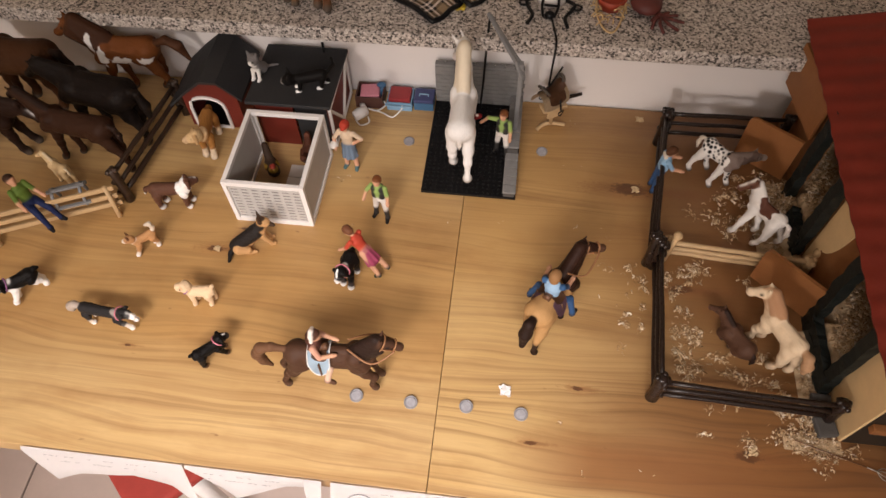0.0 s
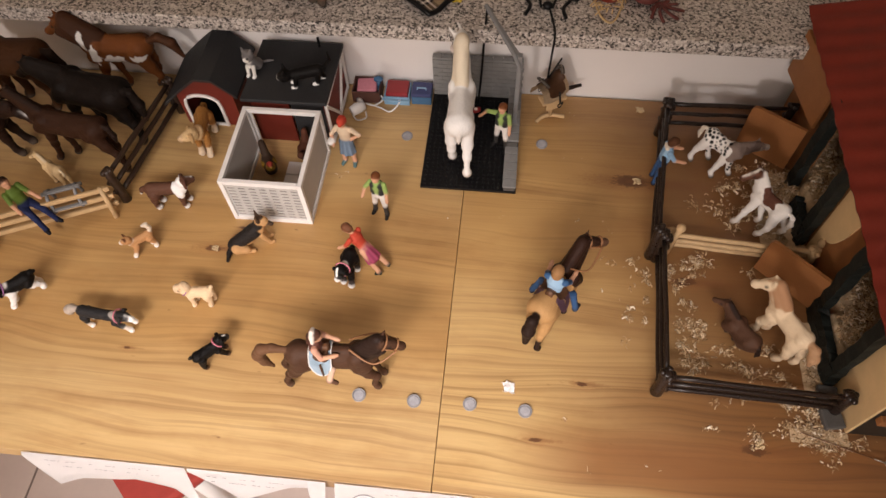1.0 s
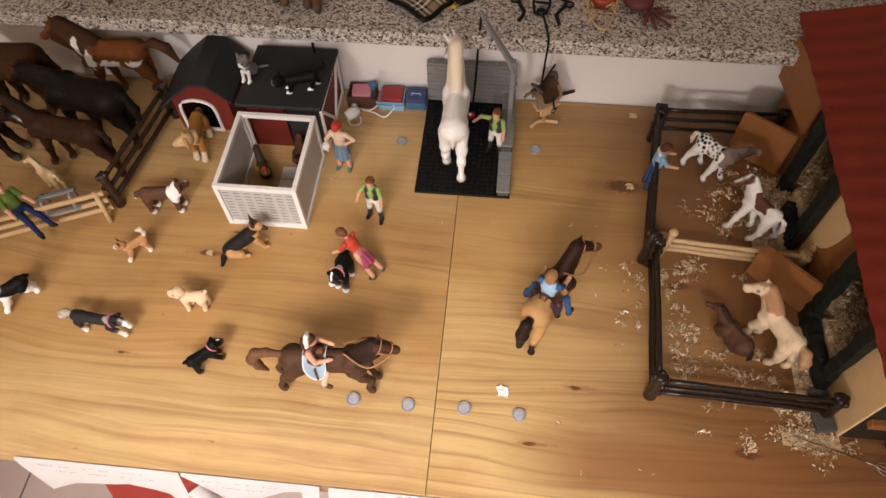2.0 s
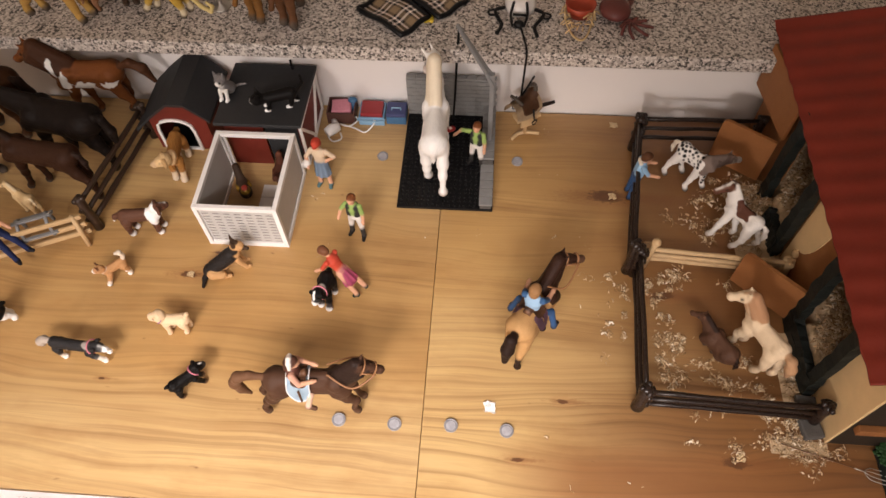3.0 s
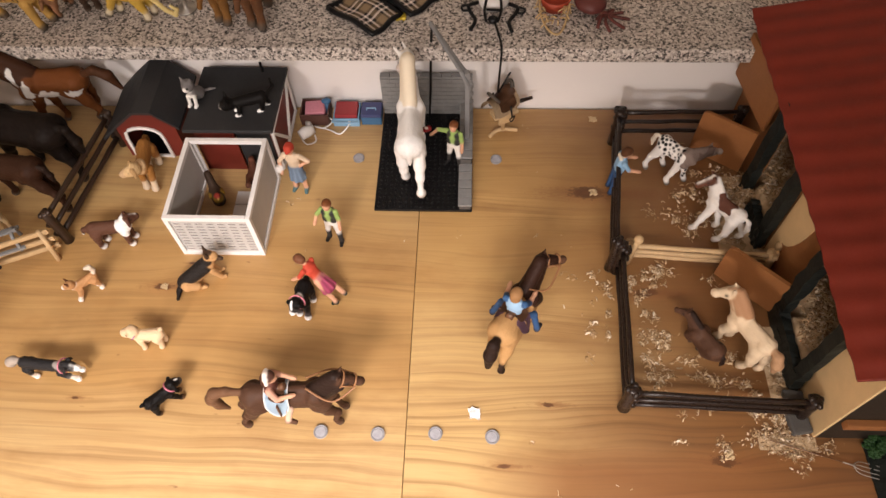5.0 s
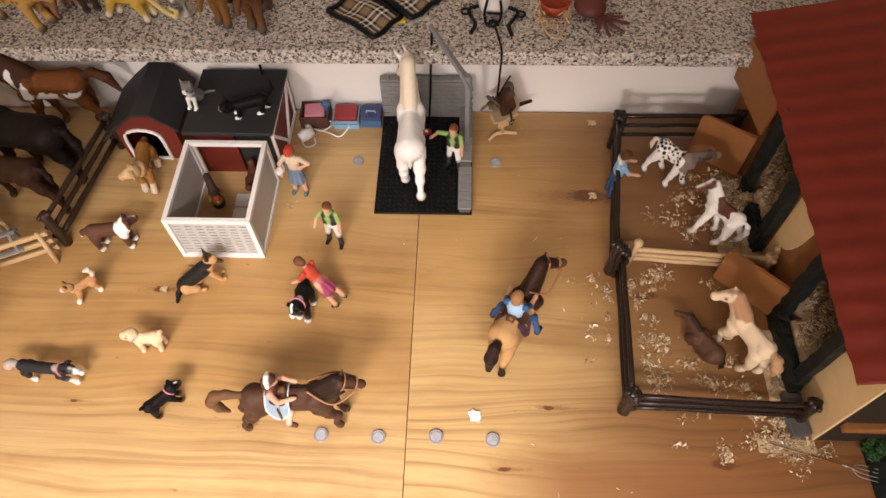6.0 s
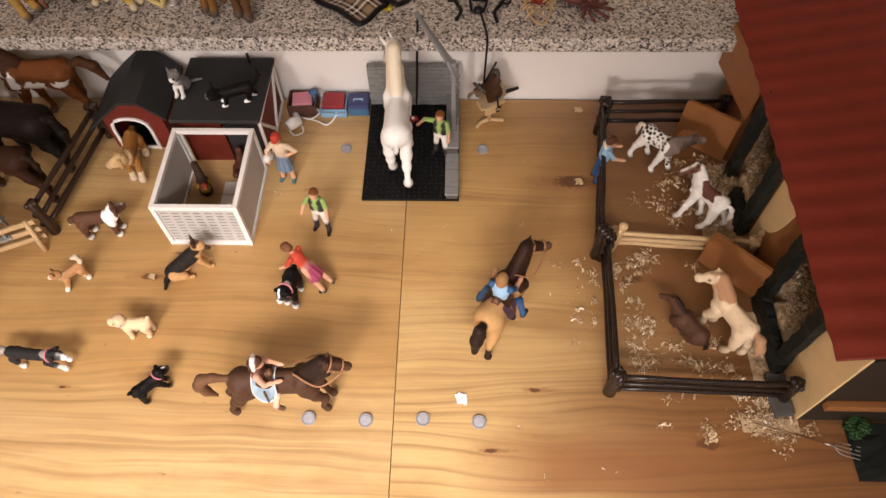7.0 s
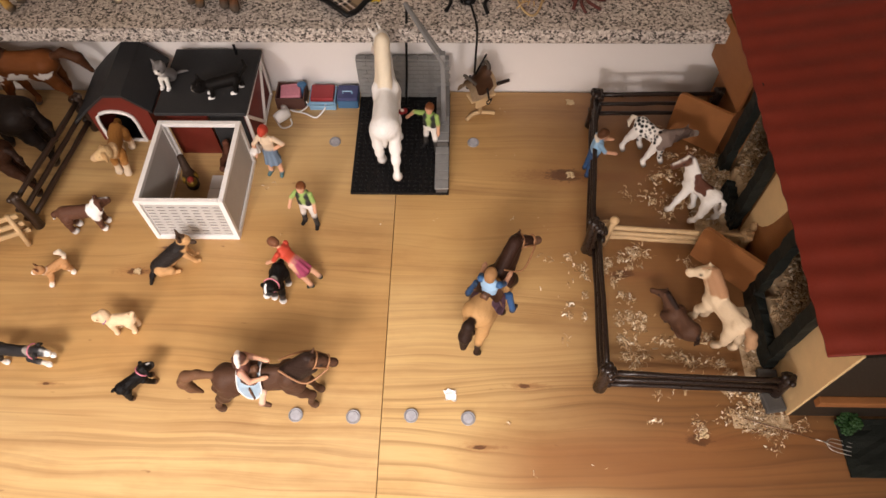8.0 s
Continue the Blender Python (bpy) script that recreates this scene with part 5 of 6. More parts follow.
def toy_cat(at, yaw, s, coat, chest, paws, label, sitting=True):
    out = []

    def limb(p, r, q, t, colour):
        out.append((Vector(p) * s, r * s, Vector(q) * s, t * s, colour))
    if sitting:
        limb((-0.16, 0, 0.20), 0.20, (0.05, 0, 0.48), 0.15, coat)
        limb((0.08, 0, 0.36), 0.12, (0.10, 0, 0.52), 0.10, chest)
        head = Vector((0.10, 0, 0.74))
        fore = (0.16, 0.10)
        limb((-0.34, 0, 0.06), 0.05, (-0.50, 0.18, 0.05), 0.04, coat)
        limb((-0.50, 0.18, 0.05), 0.04, (-0.52, 0.36, 0.10), 0.03, coat)
    else:
        limb((-0.36, 0, 0.42), 0.17, (0.22, 0, 0.40), 0.15, coat)
        head = Vector((0.50, 0, 0.42))
        limb((0.22, 0, 0.42), 0.12, head, 0.10, coat)
        fore = (0.24, 0.10)
        limb((-0.50, 0, 0.46), 0.05, (-0.72, 0.05, 0.75), 0.045, coat)
        limb((-0.72, 0.05, 0.75), 0.045, (-0.70, 0.05, 0.98), 0.03, coat)
        for y in (0.1, -0.1):
            limb((-0.36, y, 0.36), 0.09, (-0.40 + y, y, 0.08), 0.055, coat)
            limb((-0.38 + y, y, 0.045), 0.058, (-0.30 + y, y, 0.04), 0.05, paws)
    limb(head, 0.18, head + Vector((0.04, 0, -0.02)), 0.165, coat)
    limb(head + Vector((0.12, 0, -0.04)), 0.105, head + Vector((0.14, 0, -0.04)), 0.10, chest)
    for y in (1, -1):
        limb(head + Vector((0, y * 0.11, 0.12)), 0.065, head + Vector((0, y * 0.15, 0.27)), 0.018, coat)
        limb((fore[0], y * fore[1], 0.34), 0.065, (fore[0] + 0.06, y * fore[1], 0.06), 0.05, chest if sitting else coat)
        limb((fore[0] + 0.06, y * fore[1], 0.05), 0.058, (fore[0] + 0.13, y * fore[1], 0.045), 0.05, paws)
        e = head + Vector((0.185, y * 0.08, 0.03))
        limb(e, 0.022, e + Vector((0.01, 0, 0)), 0.022, (0.02, 0.02, 0.015))
    return figure("toy_cat", out, (), 0.0006, 0.03 * s, at, yaw, label, "toy cat", COAT, DOGS)


toy_cat((-0.271, -0.068, 0.0805), 258, 0.041, (0.16, 0.15, 0.15), (0.72, 0.70, 0.67), WHITE_C, "grey and white toy kitten sitting on the barn roof")
toy_cat((-0.202, -0.084, 0.0805), 198, 0.046, BLACK_C, (0.25, 0.23, 0.22), WHITE_C, "black toy cat with white paws on the barn roof", False)

# hens in the pen
for at, yaw, c1, c2, c3 in (((-0.246, -0.163, 0), 300, (0.05, 0.03, 0.02), (0.34, 0.20, 0.03), (0.22, 0.03, 0.02)), ((-0.2065, -0.1335, 0.0), 96, (0.10, 0.04, 0.025), (0.10, 0.035, 0.02), (0.14, 0.05, 0.03))):
    s = 0.026
    limbs = [(Vector(p) * s, r * s, Vector(q) * s, t * s, c) for p, r, q, t, c in (((-0.35, 0, 0.62), 0.30, (0.30, 0, 0.66), 0.30, c1), ((0.30, 0, 0.75), 0.24, (0.52, 0, 1.20), 0.15, c2), ((0.55, 0, 1.28), 0.15, (0.62, 0, 1.28), 0.12, c3), ((0.70, 0, 1.25), 0.06, (0.80, 0, 1.22), 0.02, (0.5, 0.35, 0.08)), ((-0.45, 0, 0.75), 0.22, (-0.95, 0, 1.25), 0.16, c1), ((0.0, 0.22, 0.70), 0.16, (-0.3, 0.26, 0.62), 0.10, c2), ((0.0, -0.22, 0.70), 0.16, (-0.3, -0.26, 0.62), 0.10, c2), ((0.05, 0.10, 0.4), 0.08, (0.08, 0.10, 0.05), 0.06, (0.4, 0.28, 0.06)), ((0.05, -0.10, 0.4), 0.08, (0.08, -0.10, 0.05), 0.06, (0.4, 0.28, 0.06)))]
    figure("toy_hen", limbs, (), 0.0007, 0.0015, at, yaw, "dark toy hen standing inside the white pen", "toy hen", COAT, "toy hens")


def collar(ob, mat, a, r, tilt=35):
    """A ring round the neck, part of its dog."""
    bm = bmesh.new()
    n = 20
    t = Matrix.Translation(a) @ Matrix.Rotation(radians(tilt - 90), 4, "Y")
    pts = [t @ Vector((0, r * math.cos(2 * math.pi * i / n), r * math.sin(2 * math.pi * i / n))) for i in range(n + 1)]
    rod(bm, pts, 0.0008, 6)
    part("collar", bm, mat, ob, smooth=True)


for dog, mat, f, r in ((pup, COLLAR_PURPLE, 50, 0.0069), (husky, COLLAR_PINK, 74, 0.0076), (bpup, COLLAR_PINK, 50, 0.0066), (bern, COLLAR_PINK, 66, 0.0086), (bcollie, COLLAR_PURPLE, 62, 0.0078)):
    collar(dog, mat, dog["nape"], r, f)


# ---- saddlery on the two ridden horses ----
def saddle_on(ob, H, pad, label, z, girth=1.0):
    bm = bmesh.new()
    rows = []
    for i in range(9):
        x = (-0.21 + 0.25 * i / 8) * H
        row = []
        for j in range(15):
            u = -1 + 2 * j / 14
            ang = u * (2.15 - 0.85 * abs(2 * i / 8 - 1) ** 2.6)
            bent = max(-1.25, min(1.25, ang))
            row.append(bm.verts.new((x, (math.sin(bent) * 0.168 + (ang - bent) * 0.045) * girth * H, z * H + ((math.cos(bent) - 1) - abs(ang - bent)) * 0.205 * H)))
        rows.append(row)
    for a, b in zip(rows, rows[1:]):
        for j in range(14):
            bm.faces.new((a[j], a[j + 1], b[j + 1], b[j]))
    rim = [v.co.copy() for row in (rows[0], [r[-1] for r in rows][1:], rows[-1][::-1][1:], [r[0] for r in rows[::-1]][1:]) for v in row]
    bmesh.ops.solidify(bm, geom=bm.faces[:], thickness=0.0009)
    part("saddle_pad", bm, pad, ob, label, True)
    if pad is SKY_BLUE:
        bm = bmesh.new()
        rod(bm, rim, 0.0006, 6)
        part("piping", bm, WHITE, ob, "white piping of the pad", True)
    bm = bmesh.new()
    rod(bm, curve_points([(-0.20 * H, 0, (z + 0.035) * H), (-0.14 * H, 0, (z + 0.02) * H), (-0.06 * H, 0, (z + 0.02) * H), (0.02 * H, 0, (z + 0.05) * H)], 4), [0.055 * H] * 5 + [0.06 * H] * 4 + [0.045 * H] * 4, 10)
    part("saddle", bm, LEATHER, ob, "brown leather saddle", True)
    part("saddle_flap", saddle_sheet(-0.155 * H, 0.02 * H, 0.95, 0.178 * girth * H, 0.03 * H, (z + 0.022) * H, 0.0012), LEATHER, ob, "brown leather saddle flap", True)
    for s in (1, -1):
        bm = bmesh.new()
        rod(bm, [(-0.08 * H, s * 0.17 * H, (z - 0.10) * H), (-0.07 * H, s * 0.20 * H, (z - 0.30) * H)], 0.022 * H, 6, flat=0.5)
        part("stirrup_leather", bm, LEATHER, ob, smooth=True)


def bridle_on(ob, H, mat, hand, sag=0.10, thick=1.0):
    p, q = Vector(ob["poll"]), Vector(ob["muzzle"])
    d = (q - p).normalized()
    bm = bmesh.new()
    for u, r in ((0.70, 0.074), (0.12, 0.100)):
        c = p.lerp(q, u)
        bm_n = 14
        side = d.cross(Vector((0, 0, 1))).normalized()
        up = side.cross(d)
        rod(bm, [c + side * (r * 0.92 * H * math.cos(2 * math.pi * i / bm_n)) + up * (r * H * math.sin(2 * math.pi * i / bm_n)) for i in range(bm_n + 1)], 0.0009 * thick, 6)
    side = d.cross(Vector((0, 0, 1))).normalized()
    for s in (1, -1):
        rod(bm, [p.lerp(q, 0.12) + side * s * 0.09 * H, p.lerp(q, 0.70) + side * s * 0.068 * H], 0.0008 * thick, 6)
    part("bridle", bm, mat, ob, smooth=True)
    bm = bmesh.new()
    for s in (1, -1):
        a = p.lerp(q, 0.78) + side * s * 0.07 * H
        b = Vector(hand) + side * s * 0.06 * H
        m = a.lerp(b, 0.5) + side * s * 0.12 * H - Vector((0, 0, sag * H))
        rod(bm, curve_points([a, m, b], 8), 0.0010, 6)
    part("reins", bm, mat, ob, smooth=True)


s1, s2 = gallop["drop"], fawn["drop"]
saddle_on(gallop, 0.086, SKY_BLUE, "pale blue saddle pad with white edge", 0.985 + s1 / 0.086)
saddle_on(fawn, 0.080, PURPLE, "dark purple saddle pad", 1.005 + s2 / 0.080, 1.16)
bridle_on(gallop, 0.086, STRAP, (0.022, 0, 0.094 + s1))
bridle_on(fawn, 0.082, STRAP, (0.022, 0, 0.088 + s2), thick=1.35)

# ---- dolls ----
LIME, VEST, BREECHES, BOOT, AUBURN = (0.28, 0.40, 0.12), (0.03, 0.03, 0.03), (0.72, 0.68, 0.64), (0.015, 0.014, 0.014), (0.16, 0.055, 0.02)
JEANS = (0.035, 0.085, 0.20)
person("doll", (-0.149, -0.138, 0), 262, "doll with a red cap, cream shirt and blue skirt", (0.60, 0.47, 0.34), (0.12, 0.16, 0.22), (0.09, 0.16, 0.17), (0.38, 0.06, 0.03), cap=(0.42, 0.05, 0.03), skirt=(0.13, 0.18, 0.25), shin=SKIN, arms=((-8, 46, 20, -52), (16, 34, 30, -18)), H=0.084, extra=(((0.10, -0.18, 0.56), 0.062, (0.115, -0.185, 0.56), 0.058, (0.74, 0.72, 0.70)),))
person("doll", (-0.097, -0.213, 0), 258, "doll in a lime shirt, black vest and white breeches", LIME, BREECHES, BOOT, AUBURN, vest=VEST, H=0.078, legs=((4, 8, 0), (-2, 8, 0)), arms=((8, 14, 15), (10, 34, 20, 10)), shin=(0.04, 0.036, 0.034))
person("doll", (0.041, -0.100, 0.004), 250, "doll in a lime shirt washing the white horse", LIME, BREECHES, BOOT, AUBURN, vest=VEST, H=0.078, legs=((6, 8, 4), (-6, 8, 0)), arms=((8, 14, 15), (10, 80, 8)), shin=(0.04, 0.036, 0.034), extra=(((0.04, -0.40, 0.74), 0.046, (0.08, -0.44, 0.74), 0.046, (0.22, 0.02, 0.02)), ((0.08, -0.42, 0.785), 0.02, (0.08, -0.43, 0.785), 0.02, (0.7, 0.62, 0.58))))
person("doll", (-0.082, -0.295, 0), 156, "girl doll in red shirt and pink skirt hugging a dog", (0.46, 0.06, 0.035), SKIN, (0.02, 0.035, 0.03), (0.15, 0.06, 0.03), skirt=(0.27, 0.05, 0.10), shin=SKIN, H=0.078, lean=34, arms=((60, 16, 20), (50, 14, 10)), legs=((0, 4, 0), (-8, 4, 0)), look_down=20)
person("doll", (-0.120, -0.430, 0.040 + s1), 4, "child doll with a pale helmet riding the brown horse", (0.10, 0.04, 0.03), (0.62, 0.42, 0.32), (0.10, 0.05, 0.03), (0.07, 0.03, 0.02), H=0.086, long_hair=True, legs=((50, 26, 64), (50, 26, 64)), arms=((28, 14, 62, -16), (28, 14, 62, -16)), bend=6, sleeve=(0.55, 0.30, 0.22), extra=(((0.03, -0.078, 0.89), 0.020, (0.03, -0.052, 0.965), 0.024, (0.74, 0.66, 0.60)), ((0.03, -0.052, 0.965), 0.024, (0.03, 0.0, 0.99), 0.024, (0.74, 0.66, 0.60)), ((0.03, 0.0, 0.99), 0.024, (0.03, 0.052, 0.965), 0.024, (0.74, 0.66, 0.60))))
person("doll", (0.106, -0.345, 0.038 + s2), 68, "child doll in a blue vest and jeans riding the fawn horse", (0.30, 0.46, 0.64), JEANS, (0.04, 0.035, 0.035), (0.30, 0.16, 0.07), H=0.090, legs=((46, 36, 62), (46, 36, 62)), arms=((40, 10, 40), (40, 10, 40)), sleeve=(0.04, 0.10, 0.22))
person("doll", (0.2315, -0.136, 0), 6, "boy doll in a blue shirt leaning on the brown fence", (0.22, 0.42, 0.64), JEANS, (0.03, 0.022, 0.018), (0.085, 0.035, 0.016), H=0.079, lean=6, look_down=16, arms=((44, 6, 40), (40, 8, 42)), vest=(0.26, 0.42, 0.60), sleeve=(0.24, 0.40, 0.58), extra=(((-0.05, -0.04, 0.815), 0.030, (-0.05, 0.04, 0.815), 0.030, (0.66, 0.60, 0.50)),))
person("doll", (-0.506, -0.268, 0.016), 335, "man doll in a green shirt and jeans sitting on the gate", (0.10, 0.16, 0.03), (0.014, 0.022, 0.075), (0.012, 0.012, 0.016), (0.045, 0.022, 0.014), H=0.086, legs=((64, 8, 34), (56, 6, 30)), arms=((30, 10, 30), (20, 14, 40)), bend=-14)

# ---- fences ----
HERD_FENCE = paint("fence_brown", (0.038, 0.020, 0.012), 0.40, vary=0.35, scale=150, bump=0.3)
PADDOCK = "dark brown paddock fences"
DF = "dark brown plastic log fence with three rails"
fence((0.244, -0.058, 0), 263.5, 0.190, 0.056, DARK_WOOD, DF, PADDOCK)
fence((0.229, -0.250, 0), 267, 0.162, 0.050, DARK_WOOD, DF, PADDOCK)
fence((0.222, -0.412, 0), -2, 0.172, 0.046, DARK_WOOD, DF, PADDOCK)
fence((0.246, -0.052, 0), 1, 0.150, 0.054, DARK_WOOD, DF, PADDOCK)
fence((-0.420, -0.220, 0), 81, 0.154, 0.057, HERD_FENCE, DF, PADDOCK, r=0.0034)
fence((0.243, -0.233, 0), -4, 0.155, 0.030, PALE_WOOD, "low pale wooden rail fence between the two pens", "pale fences", r=0.0028)


def pale_gate(at, yaw, length):
    ob = thing("pale_gate", at, yaw, "pale wooden gate of flat rails", "fence", "pale fences")
    for x in (0.004, length - 0.004):
        for s in (-1, 1):
            bm = bmesh.new()
            rod(bm, [(x, s * 0.010, 0.0), (x, 0, 0.046)], [0.0034, 0.0030], 8)
            part("post", bm, PALE_WOOD, ob, smooth=True)
    for k, z in enumerate((0.014, 0.028, 0.042)):
        bm = bmesh.new()
        box(bm, (length / 2, 0.0, z), (length + 0.010, 0.0034, 0.0062), bevel=0.0010)
        part("rail", bm, PALE_WOOD, ob)
    return ob


pale_gate((-0.424, -0.236, 0), 204, 0.150)
pale_gate((-0.565, -0.299, 0), 200, 0.150)
blanket = thing("pack_saddle", (-0.472, -0.246, 0.044), 24, "grey toy pack saddle hung over the gate", "saddle")
bm = bmesh.new()
for x in (-0.016, 0.016):
    rod(bm, curve_points([(x, -0.012, -0.018), (x, -0.008, 0.0), (x, 0, 0.004), (x, 0.008, 0.0), (x, 0.012, -0.018)]), 0.0022, 8)
part("bow", bm, GREY, blanket, smooth=True)
bm = bmesh.new()
for y, z in ((-0.009, -0.002), (0.009, -0.002), (-0.012, -0.014), (0, 0.0045)):
    box(bm, (0, y, z), (0.044, 0.0045, 0.003), bevel=0.0008)
part("slat", bm, GREY, blanket)


# ---- the big stable on the right ----
def stable():
    ob = thing("toy_stable", (0, 0, 0), 0, "beige toy stable with black-green beams and a red corrugated roof", "toy stable")
    x, south, north, top = 0.404, -0.438, -0.010, 0.150
    t = 0.003
    posts = (-0.135, -0.211, -0.307, -0.382)
    # panels of the front
    for y0, y1, z0, z1, mat in ((-0.438, -0.382, 0, top, BEIGE_BOARD), (-0.307, -0.211, 0, top, TAN_BOARD), (-0.135, -0.010, 0, top, TAN_BOARD), (-0.382, -0.307, 0.125, top, TAN_BOARD), (-0.211, -0.135, 0.125, top, TAN_BOARD)):
        bm = bmesh.new()
        box(bm, (x + t / 2, (y0 + y1) / 2, (z0 + z1) / 2), (t, y1 - y0 - 0.0005, z1 - z0), bevel=0.0005)
        part("panel", bm, mat, ob)
    # the paler curved board let into the panel between the stalls
    bm = bmesh.new()
    arc = [(-0.236 - 0.030 * math.sin(math.pi / 2 * i / 8), 0.045 + 0.100 * (1 - math.cos(math.pi / 2 * i / 8))) for i in range(9)]
    prism(bm, [(-0.219, 0.0), (-0.236, 0.0)] + arc + [(-0.219, 0.145)], x - 0.0016, x - 0.0001, "x")
    part("curved_board", bm, BEIGE_BOARD, ob, "pale beige board with a curved edge")
    rnd = random.Random(3)
    for y in posts:
        bm = bmesh.new()
        rings = []
        for i in range(15):
            z = 0.152 * i / 14
            g = rnd.uniform(0.85, 1.25)
            rings.append([bm.verts.new((x - 0.008 + dx * g, y + dy * rnd.uniform(0.85, 1.25), z)) for dx, dy in ((-0.0055, -0.0070), (0.004, -0.0070), (0.004, 0.0070), (-0.0055, 0.0070))])
        loft(bm, rings)
        part("beam", bm, BEAM, ob, "black-green rough timber post")
    for y0, y1, z in ((-0.388, -0.304, 0.020), (-0.388, -0.304, 0.008), (-0.214, -0.166, 0.020), (-0.214, -0.166, 0.008)):
        bm = bmesh.new()
        rings = []
        n = 14
        for i in range(n + 1):
            y = y0 + (y1 - y0) * i / n
            rings.append([bm.verts.new((x - 0.009 + dx * rnd.uniform(0.8, 1.25), y, max(0.0, z + dz * rnd.uniform(0.8, 1.3)))) for dx, dz in ((-0.0055, -0.007), (0.004, -0.007), (0.004, 0.007), (-0.0055, 0.007))])
        loft(bm, rings)
        part("beam", bm, BEAM, ob, "black-green rough timber beam")
    # plinth stones at the foot of the posts
    for y in (-0.426, -0.402, -0.178):
        bm = bmesh.new()
        box(bm, (x - 0.012, y, 0.004), (0.020, 0.021, 0.008), Matrix.Rotation(rnd.uniform(-0.3, 0.3), 4, "Z"), 0.002)
        part("stone", bm, STONE_DARK, ob)
    # end walls, back wall, floor
    bm = bmesh.new()
    prism(bm, [(x + t, 0), (0.72, 0), (0.72, 0.148), (0.565, 0.184), (x + t, 0.148)], south, south + 0.006, "y")
    part("end_wall", bm, DARK_WALL, ob, "dark brown end wall")
    bm = bmesh.new()
    prism(bm, [(x + t, 0), (0.72, 0), (0.72, 0.148), (0.565, 0.184), (x + t, 0.148)], north - 0.006, north, "y")
    part("end_wall", bm, DARK_WALL, ob)
    bm = bmesh.new()
    box(bm, (0.72, (south + north) / 2, 0.075), (0.006, north - south, 0.15))
    part("back_wall", bm, TAN_BOARD, ob)
    bm = bmesh.new()
    box(bm, (0.46, south - 0.0035, 0.052), (0.10, 0.007, 0.011), bevel=0.001)
    part("ledge", bm, TAN_BOARD, ob, "tan wooden ledge across the end wall")
    bm = bmesh.new()
    box(bm, (0.562, (south + north) / 2, 0.0015), (0.30, north - south - 0.014, 0.003))
    part("stall_floor", bm, TAN_BOARD, ob)
    for y in (-0.253,):
        bm = bmesh.new()
        box(bm, (0.54, y, 0.06), (0.25, 0.005, 0.12))
        part("partition", bm, TAN_BOARD, ob)
    # corrugated roof, two slopes
    for sx, ex in ((1, 0.376), (-1, 0.756)):
        bm = bmesh.new()
        ridge = 0.565
        ys = [0.015 - 0.453 * j / 198 for j in range(199)]
        lines = []
        for lift in (0.0, -0.0018):
            row = []
            for i in range(7):
                u = i / 6
                xx, zz = ex + (ridge - ex) * u, 0.150 + 0.038 * u
                row.append([bm.verts.new((xx + 0.008 * (yy + 0.438) / 0.453 + 0.0006 * math.sin(yy * 37 + i), yy, zz + lift + 0.0020 * math.sin(math.pi * yy / 0.0272) ** 2)) for yy in ys])
            lines.append(row)
        for row, flip in ((lines[0], sx < 0), (lines[1], sx > 0)):
            for a, b in zip(row, row[1:]):
                for j in range(len(ys) - 1):
                    q = (a[j], a[j + 1], b[j + 1], b[j])
                    bm.faces.new(q[::-1] if flip else q)
        for i in (0, 6):
            for j in range(len(ys) - 1):
                bm.faces.new((lines[0][i][j], lines[1][i][j], lines[1][i][j + 1], lines[0][i][j + 1]))
        for j in (0, len(ys) - 1):
            for i in range(6):
                bm.faces.new((lines[0][i][j], lines[0][i + 1][j], lines[1][i + 1][j], lines[1][i][j]))
        part("roof", bm, ROOF_RED, ob, "red corrugated roof", True)

    def leaf(hinge, free, z0, z1, mat, cut):
        h, f = Vector((*hinge, 0)), Vector((*free, 0))
        w = (f - h).length
        m = Matrix.Translation((h.x, h.y, 0)) @ Matrix.Rotation(math.atan2(f.y - h.y, f.x - h.x), 4, "Z")
        bm = bmesh.new()
        c = 0.006 if cut else 0.002
        out = [(0, z0), (w, z0), (w, z1 - c), (w - c * 0.3, z1 - c * 0.3), (w - c, z1), (0, z1)] if cut else [(0, z0), (w - c, z0), (w - c * 0.3, z0 + c * 0.3), (w, z0 + c), (w, z1), (0, z1)]
        prism(bm, out, -0.002, 0.002, "y")
        bm.transform(m)
        part("door", bm, mat, ob, "tan hinged door standing open")

    leaf((0.395, -0.105), (0.340, -0.068), 0.003, 0.072, TAN_BOARD, True)
    leaf((0.394, -0.302), (0.340, -0.252), 0.003, 0.060, TAN_BOARD, True)
    leaf((0.398, -0.106), (0.386, -0.012), 0.078, 0.140, TAN_BOARD, False)


stable()
# ball ends of the pale divider
for at, r in (((0.2435, -0.246, 0.060), 0.0052), ((0.404, -0.236, 0.036), 0.0056)):
    bm = bmesh.new()
    rod(bm, [(at[0], at[1] + 0.006, 0.0), (at[0], at[1] + 0.003, at[2] * 0.6), at], [0.0028, 0.0030, 0.0034], 8)
    ball(bm, at, r)
    tagged(part("fence_peg", bm, PALE_WOOD, None, "pale round-headed wooden peg at the low fence", True), category="peg", group="pale fences")


